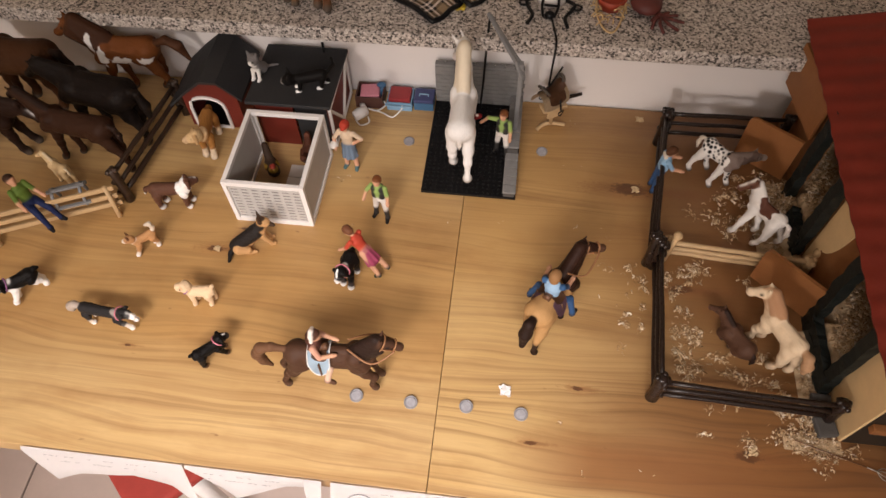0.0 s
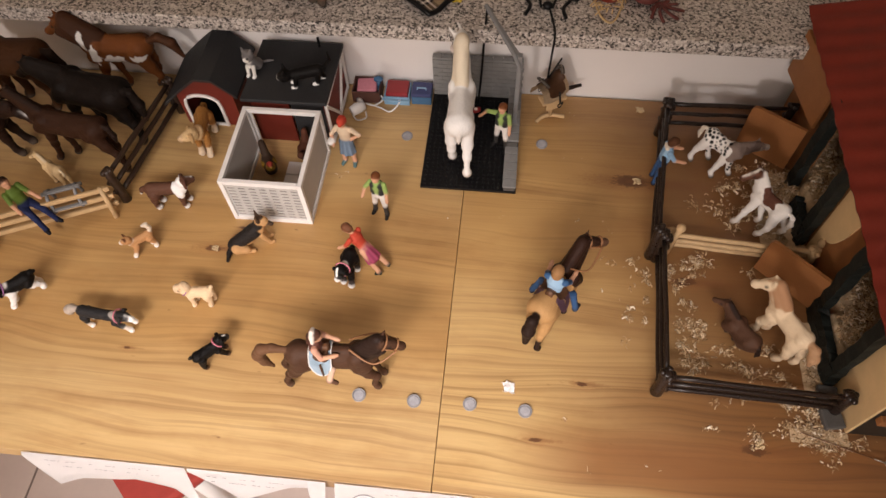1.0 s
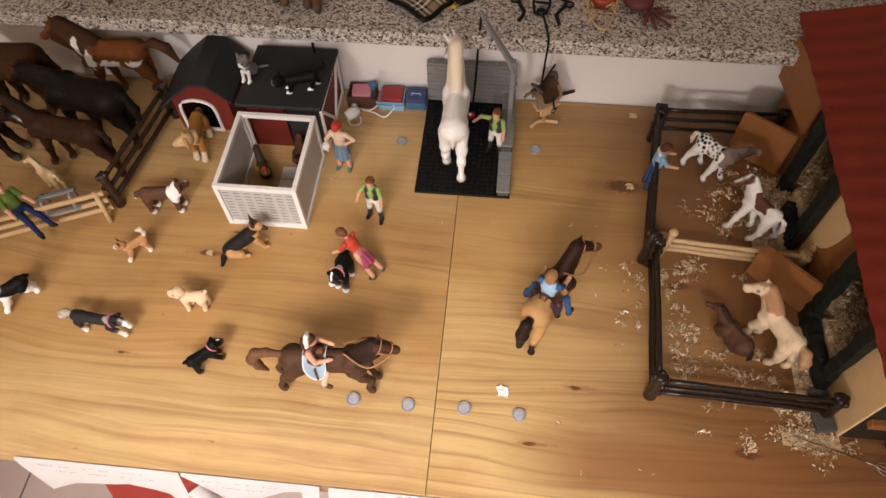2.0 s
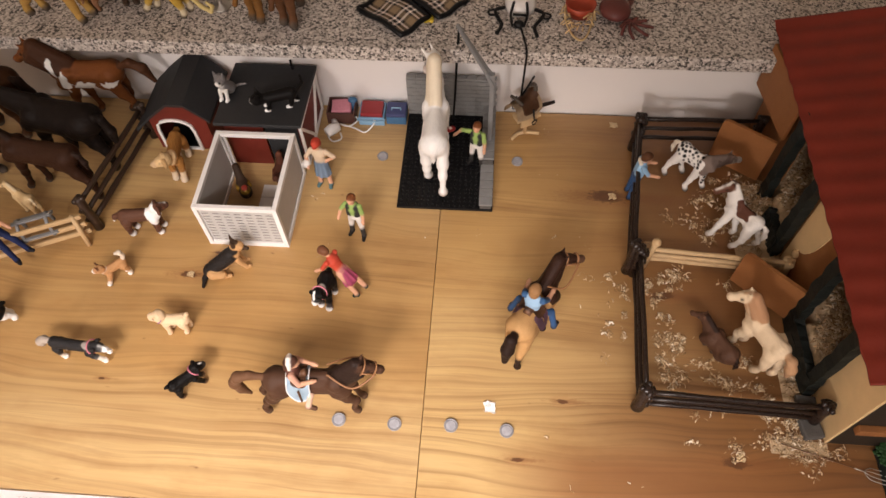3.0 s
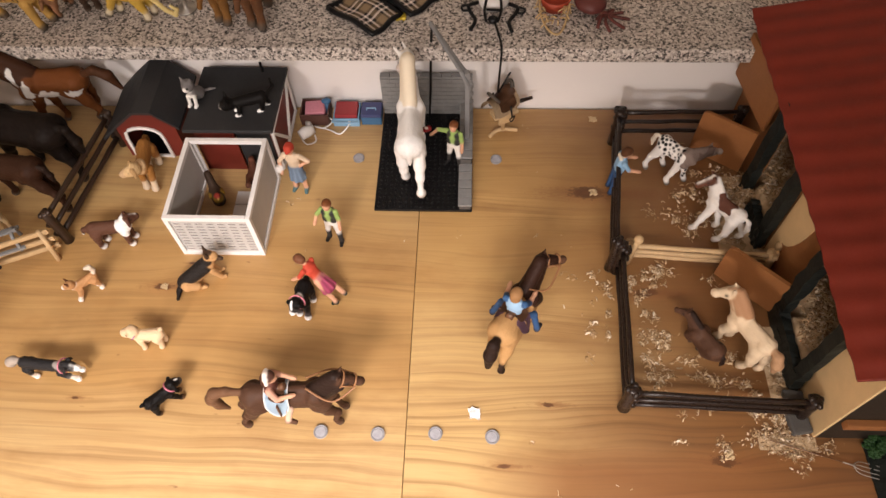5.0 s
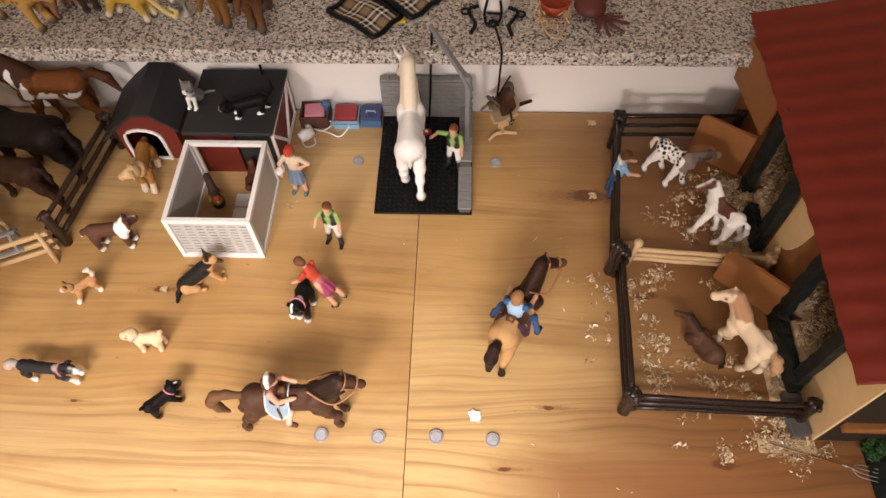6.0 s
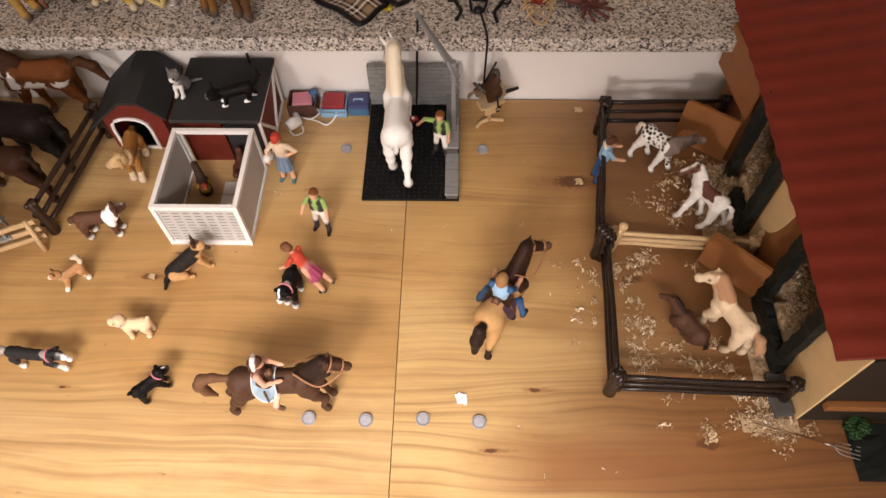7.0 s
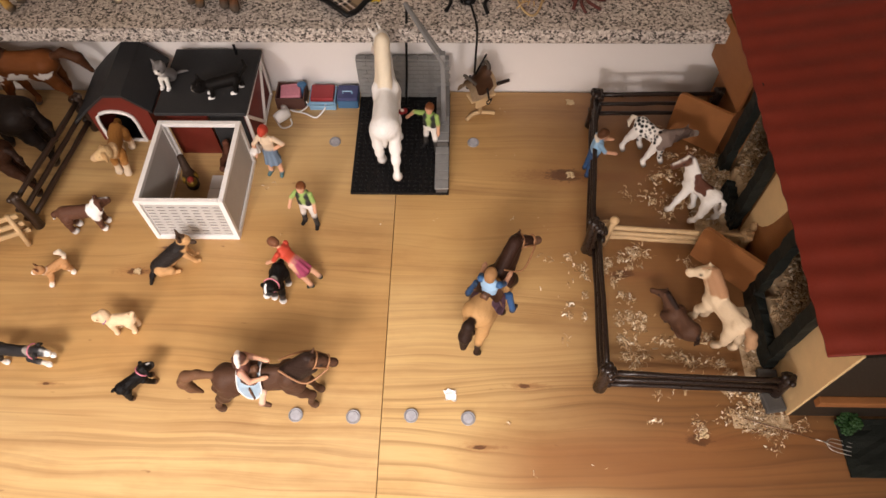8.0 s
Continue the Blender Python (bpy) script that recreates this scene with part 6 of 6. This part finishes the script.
# ---- discs, scraps and chips on the table ----
for x, y, turn in ((-0.086, -0.445, 0), (-0.028, -0.446, 40), (0.030, -0.444, 110), (0.087, -0.446, 200), (-0.082, -0.089, 75), (0.094, -0.089, 20)):
    ob = thing("disc", (x, y, 0), turn, "small cloudy grey plastic disc on the table", "disc", "grey discs")
    bm = bmesh.new()
    loft(bm, [ring_of(bm, (0, 0, z), (0, 0, 1), r, n=28) for z, r in ((0.0, 0.0070), (0.0022, 0.0073), (0.0027, 0.0069), (0.0026, 0.0061), (0.0019, 0.0058))])
    part("rim", bm, COIN, ob)
    bm = bmesh.new()
    loft(bm, [ring_of(bm, (0, 0, z), (0, 0, 1), r, n=24) for z, r in ((0.0019, 0.0058), (0.0021, 0.0050), (0.0020, 0.0020))])
    part("face", bm, DISC_FACE, ob, "scuffed face of the disc", True)


def crumple(name, at, size, seed, label, mat=PAPER):
    rnd = random.Random(seed)
    bm = bmesh.new()
    g = bmesh.ops.create_grid(bm, x_segments=5, y_segments=5, size=size)
    for v in bm.verts:
        v.co += Vector((rnd.uniform(-1, 1) * size * 0.25, rnd.uniform(-1, 1) * size * 0.25, abs(rnd.uniform(0, 1)) * size * 0.55))
    bmesh.ops.solidify(bm, geom=bm.faces[:], thickness=0.0003)
    lo = min(v.co.z for v in bm.verts)
    for v in bm.verts:
        v.co.z -= lo
    ob = part(name, bm, mat, None, label)
    ob.location = at
    return tagged(ob, category="scrap")


crumple("paper_scrap", (0.069, -0.422, 0), 0.0058, 1, "crumpled white scrap of paper")
crumple("paper_scrap", (0.222, -0.019, 0), 0.0048, 2, "pale flake of wood by the wall", STRAW)
crumple("paper_scrap", (0.318, -0.459, 0), 0.0042, 3, "pale curled chip on the table", STRAW)
crumple("paper_scrap", (0.213, -0.139, 0), 0.0045, 4, "small chip lying over a dark knot", STRAW)
crumple("paper_scrap", (-0.288, -0.281, 0), 0.0036, 5, "small pale nut shell on a knot", STRAW)


# ---- wood shavings ----
def shavings(name, spots, label, seed, size=1.0):
    """Curled strips of wood, heaped or scattered: x, y, spread x, spread y, how many, heap height."""
    rnd = random.Random(seed)
    verts, faces = [], []
    for cx, cy, sx, sy, count, heap, *ground in spots:
        nests = [(max(-1.9, min(1.9, rnd.gauss(0, 1))), max(-1.9, min(1.9, rnd.gauss(0, 1))), rnd.uniform(0.04, 0.42)) for _ in range(max(3, count // 18))]
        for _ in range(count):
            nx, ny, ns = rnd.choice(nests)
            dx, dy = nx + rnd.gauss(0, ns), ny + rnd.gauss(0, ns)
            x, y = cx + sx * dx, cy + sy * dy
            z = 0.0007 + (ground[0] if ground else 0) + rnd.random() * heap * math.exp(-(dx * dx + dy * dy) / 2)
            a, ln, wd, curl = rnd.uniform(0, 6.28), size * rnd.uniform(0.0016, 0.0056), size * rnd.choice((0.00022, 0.00032, 0.00042, 0.0007)), rnd.uniform(-3.0, 3.0)
            roll = rnd.uniform(-0.9, 0.9)
            base = len(verts)
            px, py, h = x, y, a
            for i in range(4):
                bend = math.sin(math.pi * i / 3) * ln * 0.22
                ux, uy = -math.sin(h) * wd, math.cos(h) * wd
                lift = wd * math.sin(roll)
                verts.append((px + ux, py + uy, max(0.0006, z + bend + lift)))
                verts.append((px - ux, py - uy, max(0.0006, z + bend - lift)))
                px += math.cos(h) * ln / 3
                py += math.sin(h) * ln / 3
                h += curl / 3
            for i in range(3):
                q = base + 2 * i
                faces.append((q, q + 1, q + 3, q + 2))
    me = bpy.data.meshes.new(name)
    me.from_pydata(verts, [], faces)
    me.materials.append(SHAVING)
    return tagged(new(name, me), label, "wood shavings", "", "stuff")


def shaving_mat():
    m, t, b = material("shaving", 0.7)
    g = t.nodes.new("ShaderNodeNewGeometry")
    col = ramp(t, g.outputs["Random Per Island"], [(0.0, (0.34, 0.20, 0.09)), (0.45, (0.50, 0.345, 0.19)), (0.85, (0.64, 0.50, 0.33)), (1.0, (0.80, 0.71, 0.58))])
    t.links.new(col, b.inputs["Base Color"])
    bumped(t, b, noise_of(t, coords(t), 1500, 2), 0.3, 0.0004)
    return m


SHAVING = shaving_mat()
shavings("wood_shavings", ((0.256, -0.272, 0.010, 0.016, 230, 0.003), (0.282, -0.254, 0.010, 0.006, 90, 0.002), (0.256, -0.316, 0.008, 0.022, 170, 0.003), (0.258, -0.366, 0.012, 0.012, 130, 0.002), (0.290, -0.378, 0.020, 0.009, 120, 0.002), (0.286, -0.345, 0.012, 0.010, 80, 0.001), (0.305, -0.30, 0.03, 0.03, 90, 0.001), (0.335, -0.375, 0.02, 0.012, 120, 0.002), (0.382, -0.380, 0.009, 0.014, 320, 0.004), (0.375, -0.405, 0.02, 0.01, 200, 0.003)), "scattered pale wood shavings in the lower pen", 11, 1.25)
shavings("wood_shavings", ((0.345, -0.170, 0.022, 0.026, 420, 0.002), (0.385, -0.180, 0.015, 0.034, 900, 0.006), (0.375, -0.130, 0.020, 0.016, 500, 0.004), (0.30, -0.075, 0.02, 0.008, 60, 0.001), (0.315, -0.190, 0.02, 0.02, 70, 0.001)), "wood shavings heaped in the upper pen", 12, 1.25)
shavings("wood_shavings", ((0.372, -0.440, 0.030, 0.008, 380, 0.003), (0.380, -0.456, 0.018, 0.010, 200, 0.002), (0.335, -0.445, 0.02, 0.012, 50, 0.001), (0.318, -0.459, 0.006, 0.004, 12, 0.001)), "wood shavings spilt before the stable", 13)
shavings("wood_shavings", ((0.213, -0.300, 0.004, 0.022, 60, 0.001), (0.192, -0.325, 0.007, 0.006, 26, 0.001), (0.178, -0.262, 0.006, 0.004, 10, 0.001), (0.205, -0.27, 0.010, 0.012, 24, 0.001), (0.20, -0.35, 0.02, 0.03, 20, 0.001), (0.29, -0.43, 0.03, 0.012, 40, 0.001)), "loose wood shavings outside the fence", 14, 1.3)
def mound(x0, x1, y0, y1, h, seed):
    """Deep bedding: an uneven heap that fills a stall up to its threshold."""
    bm = bmesh.new()
    rows = []
    for i in range(29):
        u = i / 28
        row = []
        for j in range(29):
            v = j / 28
            x, y = x0 + (x1 - x0) * u, y0 + (y1 - y0) * v
            edge = min(1.0, u * (70 if h > 0.01 else 9)) * min(1.0, v * 14, (1 - v) * 14)
            z = (0.002 if h > 0.01 else -0.0022) + h * edge * (0.55 + 0.45 * u) + min(0.007, h * 0.7) * edge * noise.noise(Vector((x * 60 + seed, y * 60, 0))) + min(0.003, h * 0.5) * noise.noise(Vector((x * 220, y * 220, seed)))
            row.append(bm.verts.new((x, y, max(0.0005, z))))
        rows.append(row)
    for p, q in zip(rows, rows[1:]):
        for j in range(28):
            bm.faces.new((p[j], q[j], q[j + 1], p[j + 1]))
    tagged(part("bedding", bm, BEDDING, None, "deep bed of matted wood shavings in a stall", True), category="bedding", kind="stuff")


BEDDING = paint("matted_shavings", (0.68, 0.50, 0.31), 0.85, vary=0.5, scale=140, bump=0.9, fine=420)
mound(0.3995, 0.520, -0.205, -0.141, 0.046, 1.0)
mound(0.3995, 0.520, -0.376, -0.313, 0.046, 5.0)
mound(0.4105, 0.520, -0.252, -0.030, 0.056, 2.0)
mound(0.4105, 0.520, -0.430, -0.256, 0.056, 3.0)
mound(0.352, 0.402, -0.240, -0.112, 0.0035, 7.0)
mound(0.372, 0.402, -0.408, -0.318, 0.0030, 8.0)
mound(0.350, 0.406, -0.452, -0.438, 0.0020, 9.0)
shavings("wood_shavings", ((0.420, -0.170, 0.009, 0.016, 900, 0.006, 0.036), (0.420, -0.345, 0.009, 0.015, 900, 0.006, 0.036), (0.394, -0.150, 0.006, 0.007, 400, 0.012, 0.008), (0.440, -0.110, 0.014, 0.036, 1300, 0.006, 0.042), (0.440, -0.300, 0.014, 0.030, 1300, 0.006, 0.042)), "deep wood shavings bedding in the stalls", 15, 1.45)
shavings("wood_shavings", ((-0.15, -0.17, 0.012, 0.012, 8, 0), (-0.14, -0.25, 0.01, 0.02, 8, 0), (0.02, -0.20, 0.02, 0.02, 6, 0), (0.17, -0.2, 0.03, 0.05, 8, 0), (0.12, -0.06, 0.03, 0.03, 5, 0), (0.2, -0.46, 0.06, 0.03, 10, 0), (0.15, -0.505, 0.002, 0.002, 2, 0)), "a few loose chips on the table", 16)

# ---- pitchfork, clover and mat by the stable ----
fork = thing("pitchfork", (0.386, -0.4510, 0.003), -17, "toy pitchfork with a wooden handle and metal tines", "pitchfork")
fork.scale = (0.92, 0.72, 0.8)
bm = bmesh.new()
rod(bm, [(-0.03, 0, 0.002), (0.02, 0, 0.002), (0.045, 0, 0.002)], 0.0008, 8)
part("handle", bm, LEATHER, fork, smooth=True)
bm = bmesh.new()
rod(bm, [(0.044, 0, 0.002), (0.056, 0, 0.002)], 0.001, 6)
for y in (-0.0085, -0.003, 0.003, 0.0085):
    rod(bm, curve_points([(0.054, 0, 0.002), (0.059, y * 0.8, 0.0018), (0.066, y, 0.001), (0.080, y, 0.0022)], 5), 0.0006, 6)
part("tines", bm, SILVER, fork, smooth=True)
rnd = random.Random(5)
clover = thing("clover_plant", (0.459, -0.447, 0), 0, "small green plastic clover bunch", "plant")
bm = bmesh.new()
for k in range(46):
    a, r, z = rnd.uniform(0, 6.28), 0.0095 * math.sqrt(rnd.random()), rnd.uniform(0.004, 0.014)
    c = Vector((r * math.cos(a), r * math.sin(a), z))
    for q in range(3):
        b = a + q * 2.09
        ball(bm, c + Vector((0.0020 * math.cos(b), 0.0020 * math.sin(b), 0)), 0.0021, (1, 1, 0.4), n=6)
    rod(bm, [(c.x * 0.3, c.y * 0.3, 0), c], 0.0004, 4)
part("leaves", bm, GREEN, clover)
bm = bmesh.new()
g = bmesh.ops.create_grid(bm, x_segments=16, y_segments=10, size=1)
for v in bm.verts:
    v.co = Vector((0.535 + v.co.x * 0.085, -0.470 + v.co.y * 0.028, 0.004 + rnd.uniform(-0.001, 0.001)))
bmesh.ops.solidify(bm, geom=bm.faces[:], thickness=0.003)
tagged(part("mat", bm, MOSS, None, "dark green mat beside the stable"), category="mat")

# ---- on the granite sill ----
Z = 0.1302


def plaid_pad(at, yaw, w, d, label):
    ob = thing("plaid_blanket", (*at, Z), yaw, label, "blanket", "plaid horse blankets")
    bm = bmesh.new()
    g = bmesh.ops.create_grid(bm, x_segments=14, y_segments=14, size=0.5)
    for v in bm.verts:
        u, q = v.co.x, v.co.y
        v.co = Vector((u * w, q * d, 0.0055 + 0.0022 * math.sin(u * 7 + 1) + 0.0016 * math.sin(q * 9)))
    bmesh.ops.solidify(bm, geom=bm.faces[:], thickness=0.0016)
    part("cloth", bm, PLAID, ob, smooth=True)
    bm = bmesh.new()
    pts = []
    for s in range(41):
        a = s / 40 * 4
        e = [(-0.5 + a, -0.5), (0.5, -0.5 + a - 1), (0.5 - (a - 2), 0.5), (-0.5, 0.5 - (a - 3))][min(3, int(a))]
        pts.append((e[0] * w, e[1] * d, 0.0050 + 0.0022 * math.sin(e[0] * 7 + 1) + 0.0016 * math.sin(e[1] * 9)))
    rod(bm, pts, 0.0034, 8)
    part("hem", bm, BLACK, ob, "black hem", True)


plaid_pad((-0.070, 0.032), -38, 0.075, 0.050, "brown plaid horse blanket with a black hem on the sill")
plaid_pad((-0.022, 0.066), -42, 0.070, 0.050, "folded plaid horse blanket with a black hem on the sill")
crumple("tag", (-0.026, 0.024, Z), 0.006, 8, "small yellow tag beside the blanket", YELLOW)

halter = thing("bridle", (0.094, 0.020, Z), -4, "black toy bridle with a white cap on the sill", "bridle")
halter.scale = (1.12, 1.12, 1.1)
bm = bmesh.new()
loft(bm, [ring_of(bm, (-0.008, 0.030, z), (0, 0, 1), r, r * 0.9, 20) for z, r in ((0.0, 0.0185), (0.006, 0.0195), (0.012, 0.016), (0.0155, 0.009), (0.0165, 0.002))])
part("cap", bm, WHITE, halter, "white rounded cap", True)
for s in (1, -1):
    for pts, r in (([(0.017, 0.022, 0.004), (0.026, 0.014, 0.006), (0.024, 0.006, 0.004), (0.018, -0.006, 0.003), (0.022, -0.020, 0.002)], 0.0021), ([(0.024, 0.018, 0.004), (0.034, 0.016, 0.003), (0.032, 0.009, 0.003), (0.025, 0.010, 0.003)], 0.0013), ([(0.007, 0.020, 0.014), (0.009, 0.006, 0.008), (0.006, -0.008, 0.004)], 0.0015)):
        bm = bmesh.new()
        rod(bm, curve_points([(-0.008 + s * p[0], p[1], p[2]) for p in pts]), r, 8)
        part("strap", bm, BLACK, halter, smooth=True)
bm = bmesh.new()
rod(bm, [(-0.015, 0.006, 0.008), (0.0, 0.006, 0.008)], 0.0014, 6)
part("noseband", bm, BLACK, halter, smooth=True)
bm = bmesh.new()
ball(bm, (-0.007, -0.006, 0.005), 0.0055, (1.1, 0.9, 0.8))
part("buckle", bm, BLACK, halter, smooth=True)

basket = thing("basket", (0.158, 0.030, Z), -10, "red basket trimmed with raffia on the sill", "basket")
bm = bmesh.new()
loft(bm, [ring_of(bm, (0, 0.014, z), (0, 0, 1), r, r * 1.1, 20) for z, r in ((0.0, 0.013), (0.016, 0.0175), (0.016, 0.0160), (0.003, 0.0115))], True)
part("body", bm, ORANGE_RED, basket, smooth=True)
bm = bmesh.new()
rnd = random.Random(9)
for k in range(26):
    u = k / 25
    a = math.pi * (1.05 + 0.9 * u)
    c = Vector((0.019 * math.cos(a), 0.014 + 0.026 * math.sin(a) * (1.4 if 0.3 < u < 0.7 else 1.1), 0.012 + rnd.uniform(-0.003, 0.004)))
    e = c + Vector((rnd.uniform(-0.010, 0.010), rnd.uniform(-0.014, 0.006), rnd.uniform(-0.008, 0.001)))
    e.z = max(0.001, e.z)
    rod(bm, [c, (c + e) / 2 + Vector((0, 0, 0.002)), e], 0.0010, 5)
rod(bm, curve_points([(-0.018, 0.010, 0.014), (-0.014, -0.010, 0.006), (-0.002, -0.030, 0.002), (0.010, -0.036, 0.002), (0.016, -0.020, 0.004), (0.018, 0.006, 0.014)]), 0.0014, 6)
part("raffia", bm, RAFFIA, basket, "pale raffia fringe", True)
saddle2 = thing("small_saddle", (0.205, 0.036, Z), 30, "maroon toy saddle lying on the sill", "saddle")
saddle2.scale = (1.35, 1.35, 1.2)
bm = bmesh.new()
ball(bm, (0, 0.004, 0.009), 0.013, (1.1, 1.2, 0.7))
rod(bm, curve_points([(0.010, 0.002, 0.008), (0.022, 0.010, 0.006), (0.030, 0.024, 0.004)]), 0.003, 8)
part("seat", bm, MAROON, saddle2, smooth=True)
bm = bmesh.new()
for k in range(7):
    a = k * 0.9
    bm = bmesh.new()
    rod(bm, curve_points([(0.006, -0.014, 0.004), (0.006 + 0.010 * math.cos(a), -0.020 + 0.008 * math.sin(a), 0.007), (0.006 + 0.016 * math.cos(a + 0.5), -0.022 + 0.012 * math.sin(a + 0.5), 0.002)]), 0.0016, 6)
    part("strap", bm, MAROON, saddle2, smooth=True)
# wild animals on the sill
rnd = random.Random(4)
lspots = []
for k in range(80):
    a = radians(rnd.uniform(-120, 120))
    lspots.append(((rnd.uniform(-0.65, 0.9), 0.20 * math.sin(a), 0.80 + 0.235 * math.cos(a)), (0.035, 0.045, 0.045), (0.10, 0.05, 0.02), 0.3))
beast("toy_leopard", (-0.488, 0.010, Z), -6, 0.052, DOG, (0.46, 0.28, 0.08), "yellow spotted toy leopard on the sill", "toy leopard", "wild toy animals", L=0.72, zb=0.80, na=-5, hp=-20, flop=False, ear=0.06, hr=(0.14, 0.075), legs=((26, -6), (6, 0), (8, 4), (-20, 6)), patches=lspots, voxel=0.0009)
beast("toy_monkey", (-0.352, 0.022, Z), 170, 0.044, DOG, (0.50, 0.33, 0.06), "yellow and white toy monkey with a curled tail", "toy monkey", "wild toy animals", sock=(0.66, 0.58, 0.42), na=30, tail=((0, 0), (-0.2, -0.2), (-0.5, -0.55), (-0.75, -0.68), (-0.85, -0.5), (-0.7, -0.4)), tr=(0.07, 0.07, 0.065, 0.06, 0.055, 0.04), tailc=(0.62, 0.50, 0.22), voxel=0.0009, legs=((30, 0), (10, 0), (-10, 0), (-20, 0)))
cup = thing("cup", (-0.296, 0.045, Z), 0, "small silver goblet on the sill", "cup")
bm = bmesh.new()
loft(bm, [ring_of(bm, (0.004, -0.006, z), (0, 0, 1), r, n=18) for z, r in ((0, 0.013), (0.002, 0.012), (0.004, 0.003), (0.014, 0.003), (0.019, 0.010), (0.030, 0.012), (0.030, 0.0105), (0.020, 0.0085))])
ball(bm, (-0.012, 0.004, 0.010), 0.008)
ball(bm, (-0.016, 0.010, 0.018), 0.005)
part("body", bm, SILVER, cup, smooth=True)
for x, y, yaw, c, s in ((-0.236, 0.030, 262, (0.20, 0.095, 0.028), 0.062), (-0.196, 0.024, 268, (0.12, 0.055, 0.026), 0.066)):
    beast("toy_lion", (x, y, Z), yaw, s, HORSE, c, "shaggy brown toy animal standing on the sill", "toy animal", "wild toy animals", na=20, hp=-45, br=0.21, lr=(0.12, 0.08, 0.07, 0.085), voxel=0.001)
beast("toy_bear", (-0.415, 0.050, Z), 120, 0.045, DOG, (0.05, 0.03, 0.02), "dark toy animal at the back of the sill", "toy animal", "wild toy animals", voxel=0.001)
beast("toy_ape", (-0.445, 0.036, Z), 80, 0.034, DOG, (0.26, 0.13, 0.07), "reddish brown toy animal on the sill", "toy animal", "wild toy animals", voxel=0.001)

# ---- paper bunting at the table edge, floor below ----
def bunting(x0, x1, drops, seed, label, lean=0.0):
    rnd = random.Random(seed)
    bm = bmesh.new()
    n = len(drops) - 1
    rows = []
    m = 8
    cols = n * 6
    for i in range(cols + 1):
        u = i / cols * n
        k = min(n - 1, int(u))
        drop = drops[k] + (drops[k + 1] - drops[k]) * (u - k)
        x = x0 + (x1 - x0) * i / cols
        col = []
        for j in range(m + 1):
            q = j / m
            out = 0.002 + drop * 0.5 * math.sin(q * 1.5) + 0.0015 * math.sin(i * 0.35 + seed) * q
            col.append(bm.verts.new((x + 0.002 * q * math.sin(i * 0.3) + lean * q * max(0.0, (i / cols - 0.7) / 0.3), -0.534 - out, 0.0015 - drop * q + 0.001 * math.sin(i * 0.4) * q)))
        rows.append(col)
    for a, b in zip(rows, rows[1:]):
        for j in range(m):
            bm.faces.new((a[j], b[j], b[j + 1], a[j + 1]))
    bmesh.ops.solidify(bm, geom=bm.faces[:], thickness=0.0003)
    return tagged(part("paper_sheet", bm, PAPER, None, label, True), category="paper", group="paper sheets")


bunting(-0.418, -0.247, (0.003, 0.040, 0.030, 0.024, 0.022, 0.032, 0.066), 1, "handwritten white paper sheet hanging from the table edge", 0.030)
bunting(-0.244, -0.118, (0.002, 0.022, 0.036, 0.024, 0.014, 0.010), 2, "white paper sheet curling off the table edge")
bunting(-0.095, 0.040, (0.028, 0.05, 0.06, 0.06, 0.06), 3, "white paper sheet with a drawing at the table edge")
bunting(-0.122, -0.104, (0.02, 0.09, 0.10), 4, "narrow strip of white paper hanging down")
chair = thing("chair", (-0.412, -0.318, FLOOR_Z), 47, "white painted wooden chair pushed under the table", "chair")
bm = bmesh.new()
box(bm, (0, 0, 0.425), (0.25, 0.25, 0.03), bevel=0.005)
part("seat", bm, WHITE, chair)
for x in (-0.10, 0.10):
    for y in (-0.10, 0.10):
        bm = bmesh.new()
        rod(bm, [(x, y, 0), (x, y, 0.41)], 0.014, 10)
        part("leg", bm, WHITE, chair, smooth=True)
cushion = thing("cushion", (-0.412, -0.318, FLOOR_Z + 0.44), 47, "plain red cushion on the chair seat", "cushion")
bm = bmesh.new()
box(bm, (0, 0, 0.012), (0.34, 0.34, 0.024), bevel=0.009)
part("cover", bm, RED_CLOTH, cushion, smooth=True)

# pen strokes on the sheets: rows of plain bars and a drawn ring
rnd = random.Random(21)
bm = bmesh.new()
for x0, x1 in ((-0.395, -0.265), (-0.225, -0.140), (-0.045, 0.015)):
    for q in (0.25, 0.50):
        x = x0 + rnd.uniform(0, 0.012)
        while x < x1 - 0.02 * q:
            w = rnd.uniform(0.0012, 0.0048)
            box(bm, (x + w / 2, -0.5372 - 0.010 * math.sin(q * 1.5), 0.0022 - 0.020 * q + rnd.uniform(-0.0006, 0.0006)), (w, 0.0003, 0.0003), Matrix.Rotation(rnd.uniform(-0.5, 0.5), 4, "Y"))
            x += w + rnd.choice((0.001, 0.002, 0.006, 0.014))
ring = []
for k in range(25):
    a = 2 * math.pi * k / 24
    q, drop = 0.30 + 0.16 * math.sin(a), 0.055
    ring.append((-0.064 + 0.014 * math.cos(a), -0.5368 - drop * 0.5 * math.sin(q * 1.5), 0.0022 - drop * q))
rod(bm, ring, 0.0004, 5)
tagged(part("pen_mark", bm, INK, None, "faint pen marks on the paper sheets"), category="writing", kind="stuff")

# ---- floor tiles ----
bm = bmesh.new()
box(bm, (0, 0, -0.003), (0.296, 0.296, 0.006), bevel=0.0015)
tile_mesh = solid("tile", bm, FLOOR_TILE)
for i in range(-6, 6):
    for j in range(9):
        ob = new("tile", tile_mesh)
        ob.parent = floor
        ob.location = (i * 0.3 + 0.18, -0.16 - j * 0.3, FLOOR_Z)
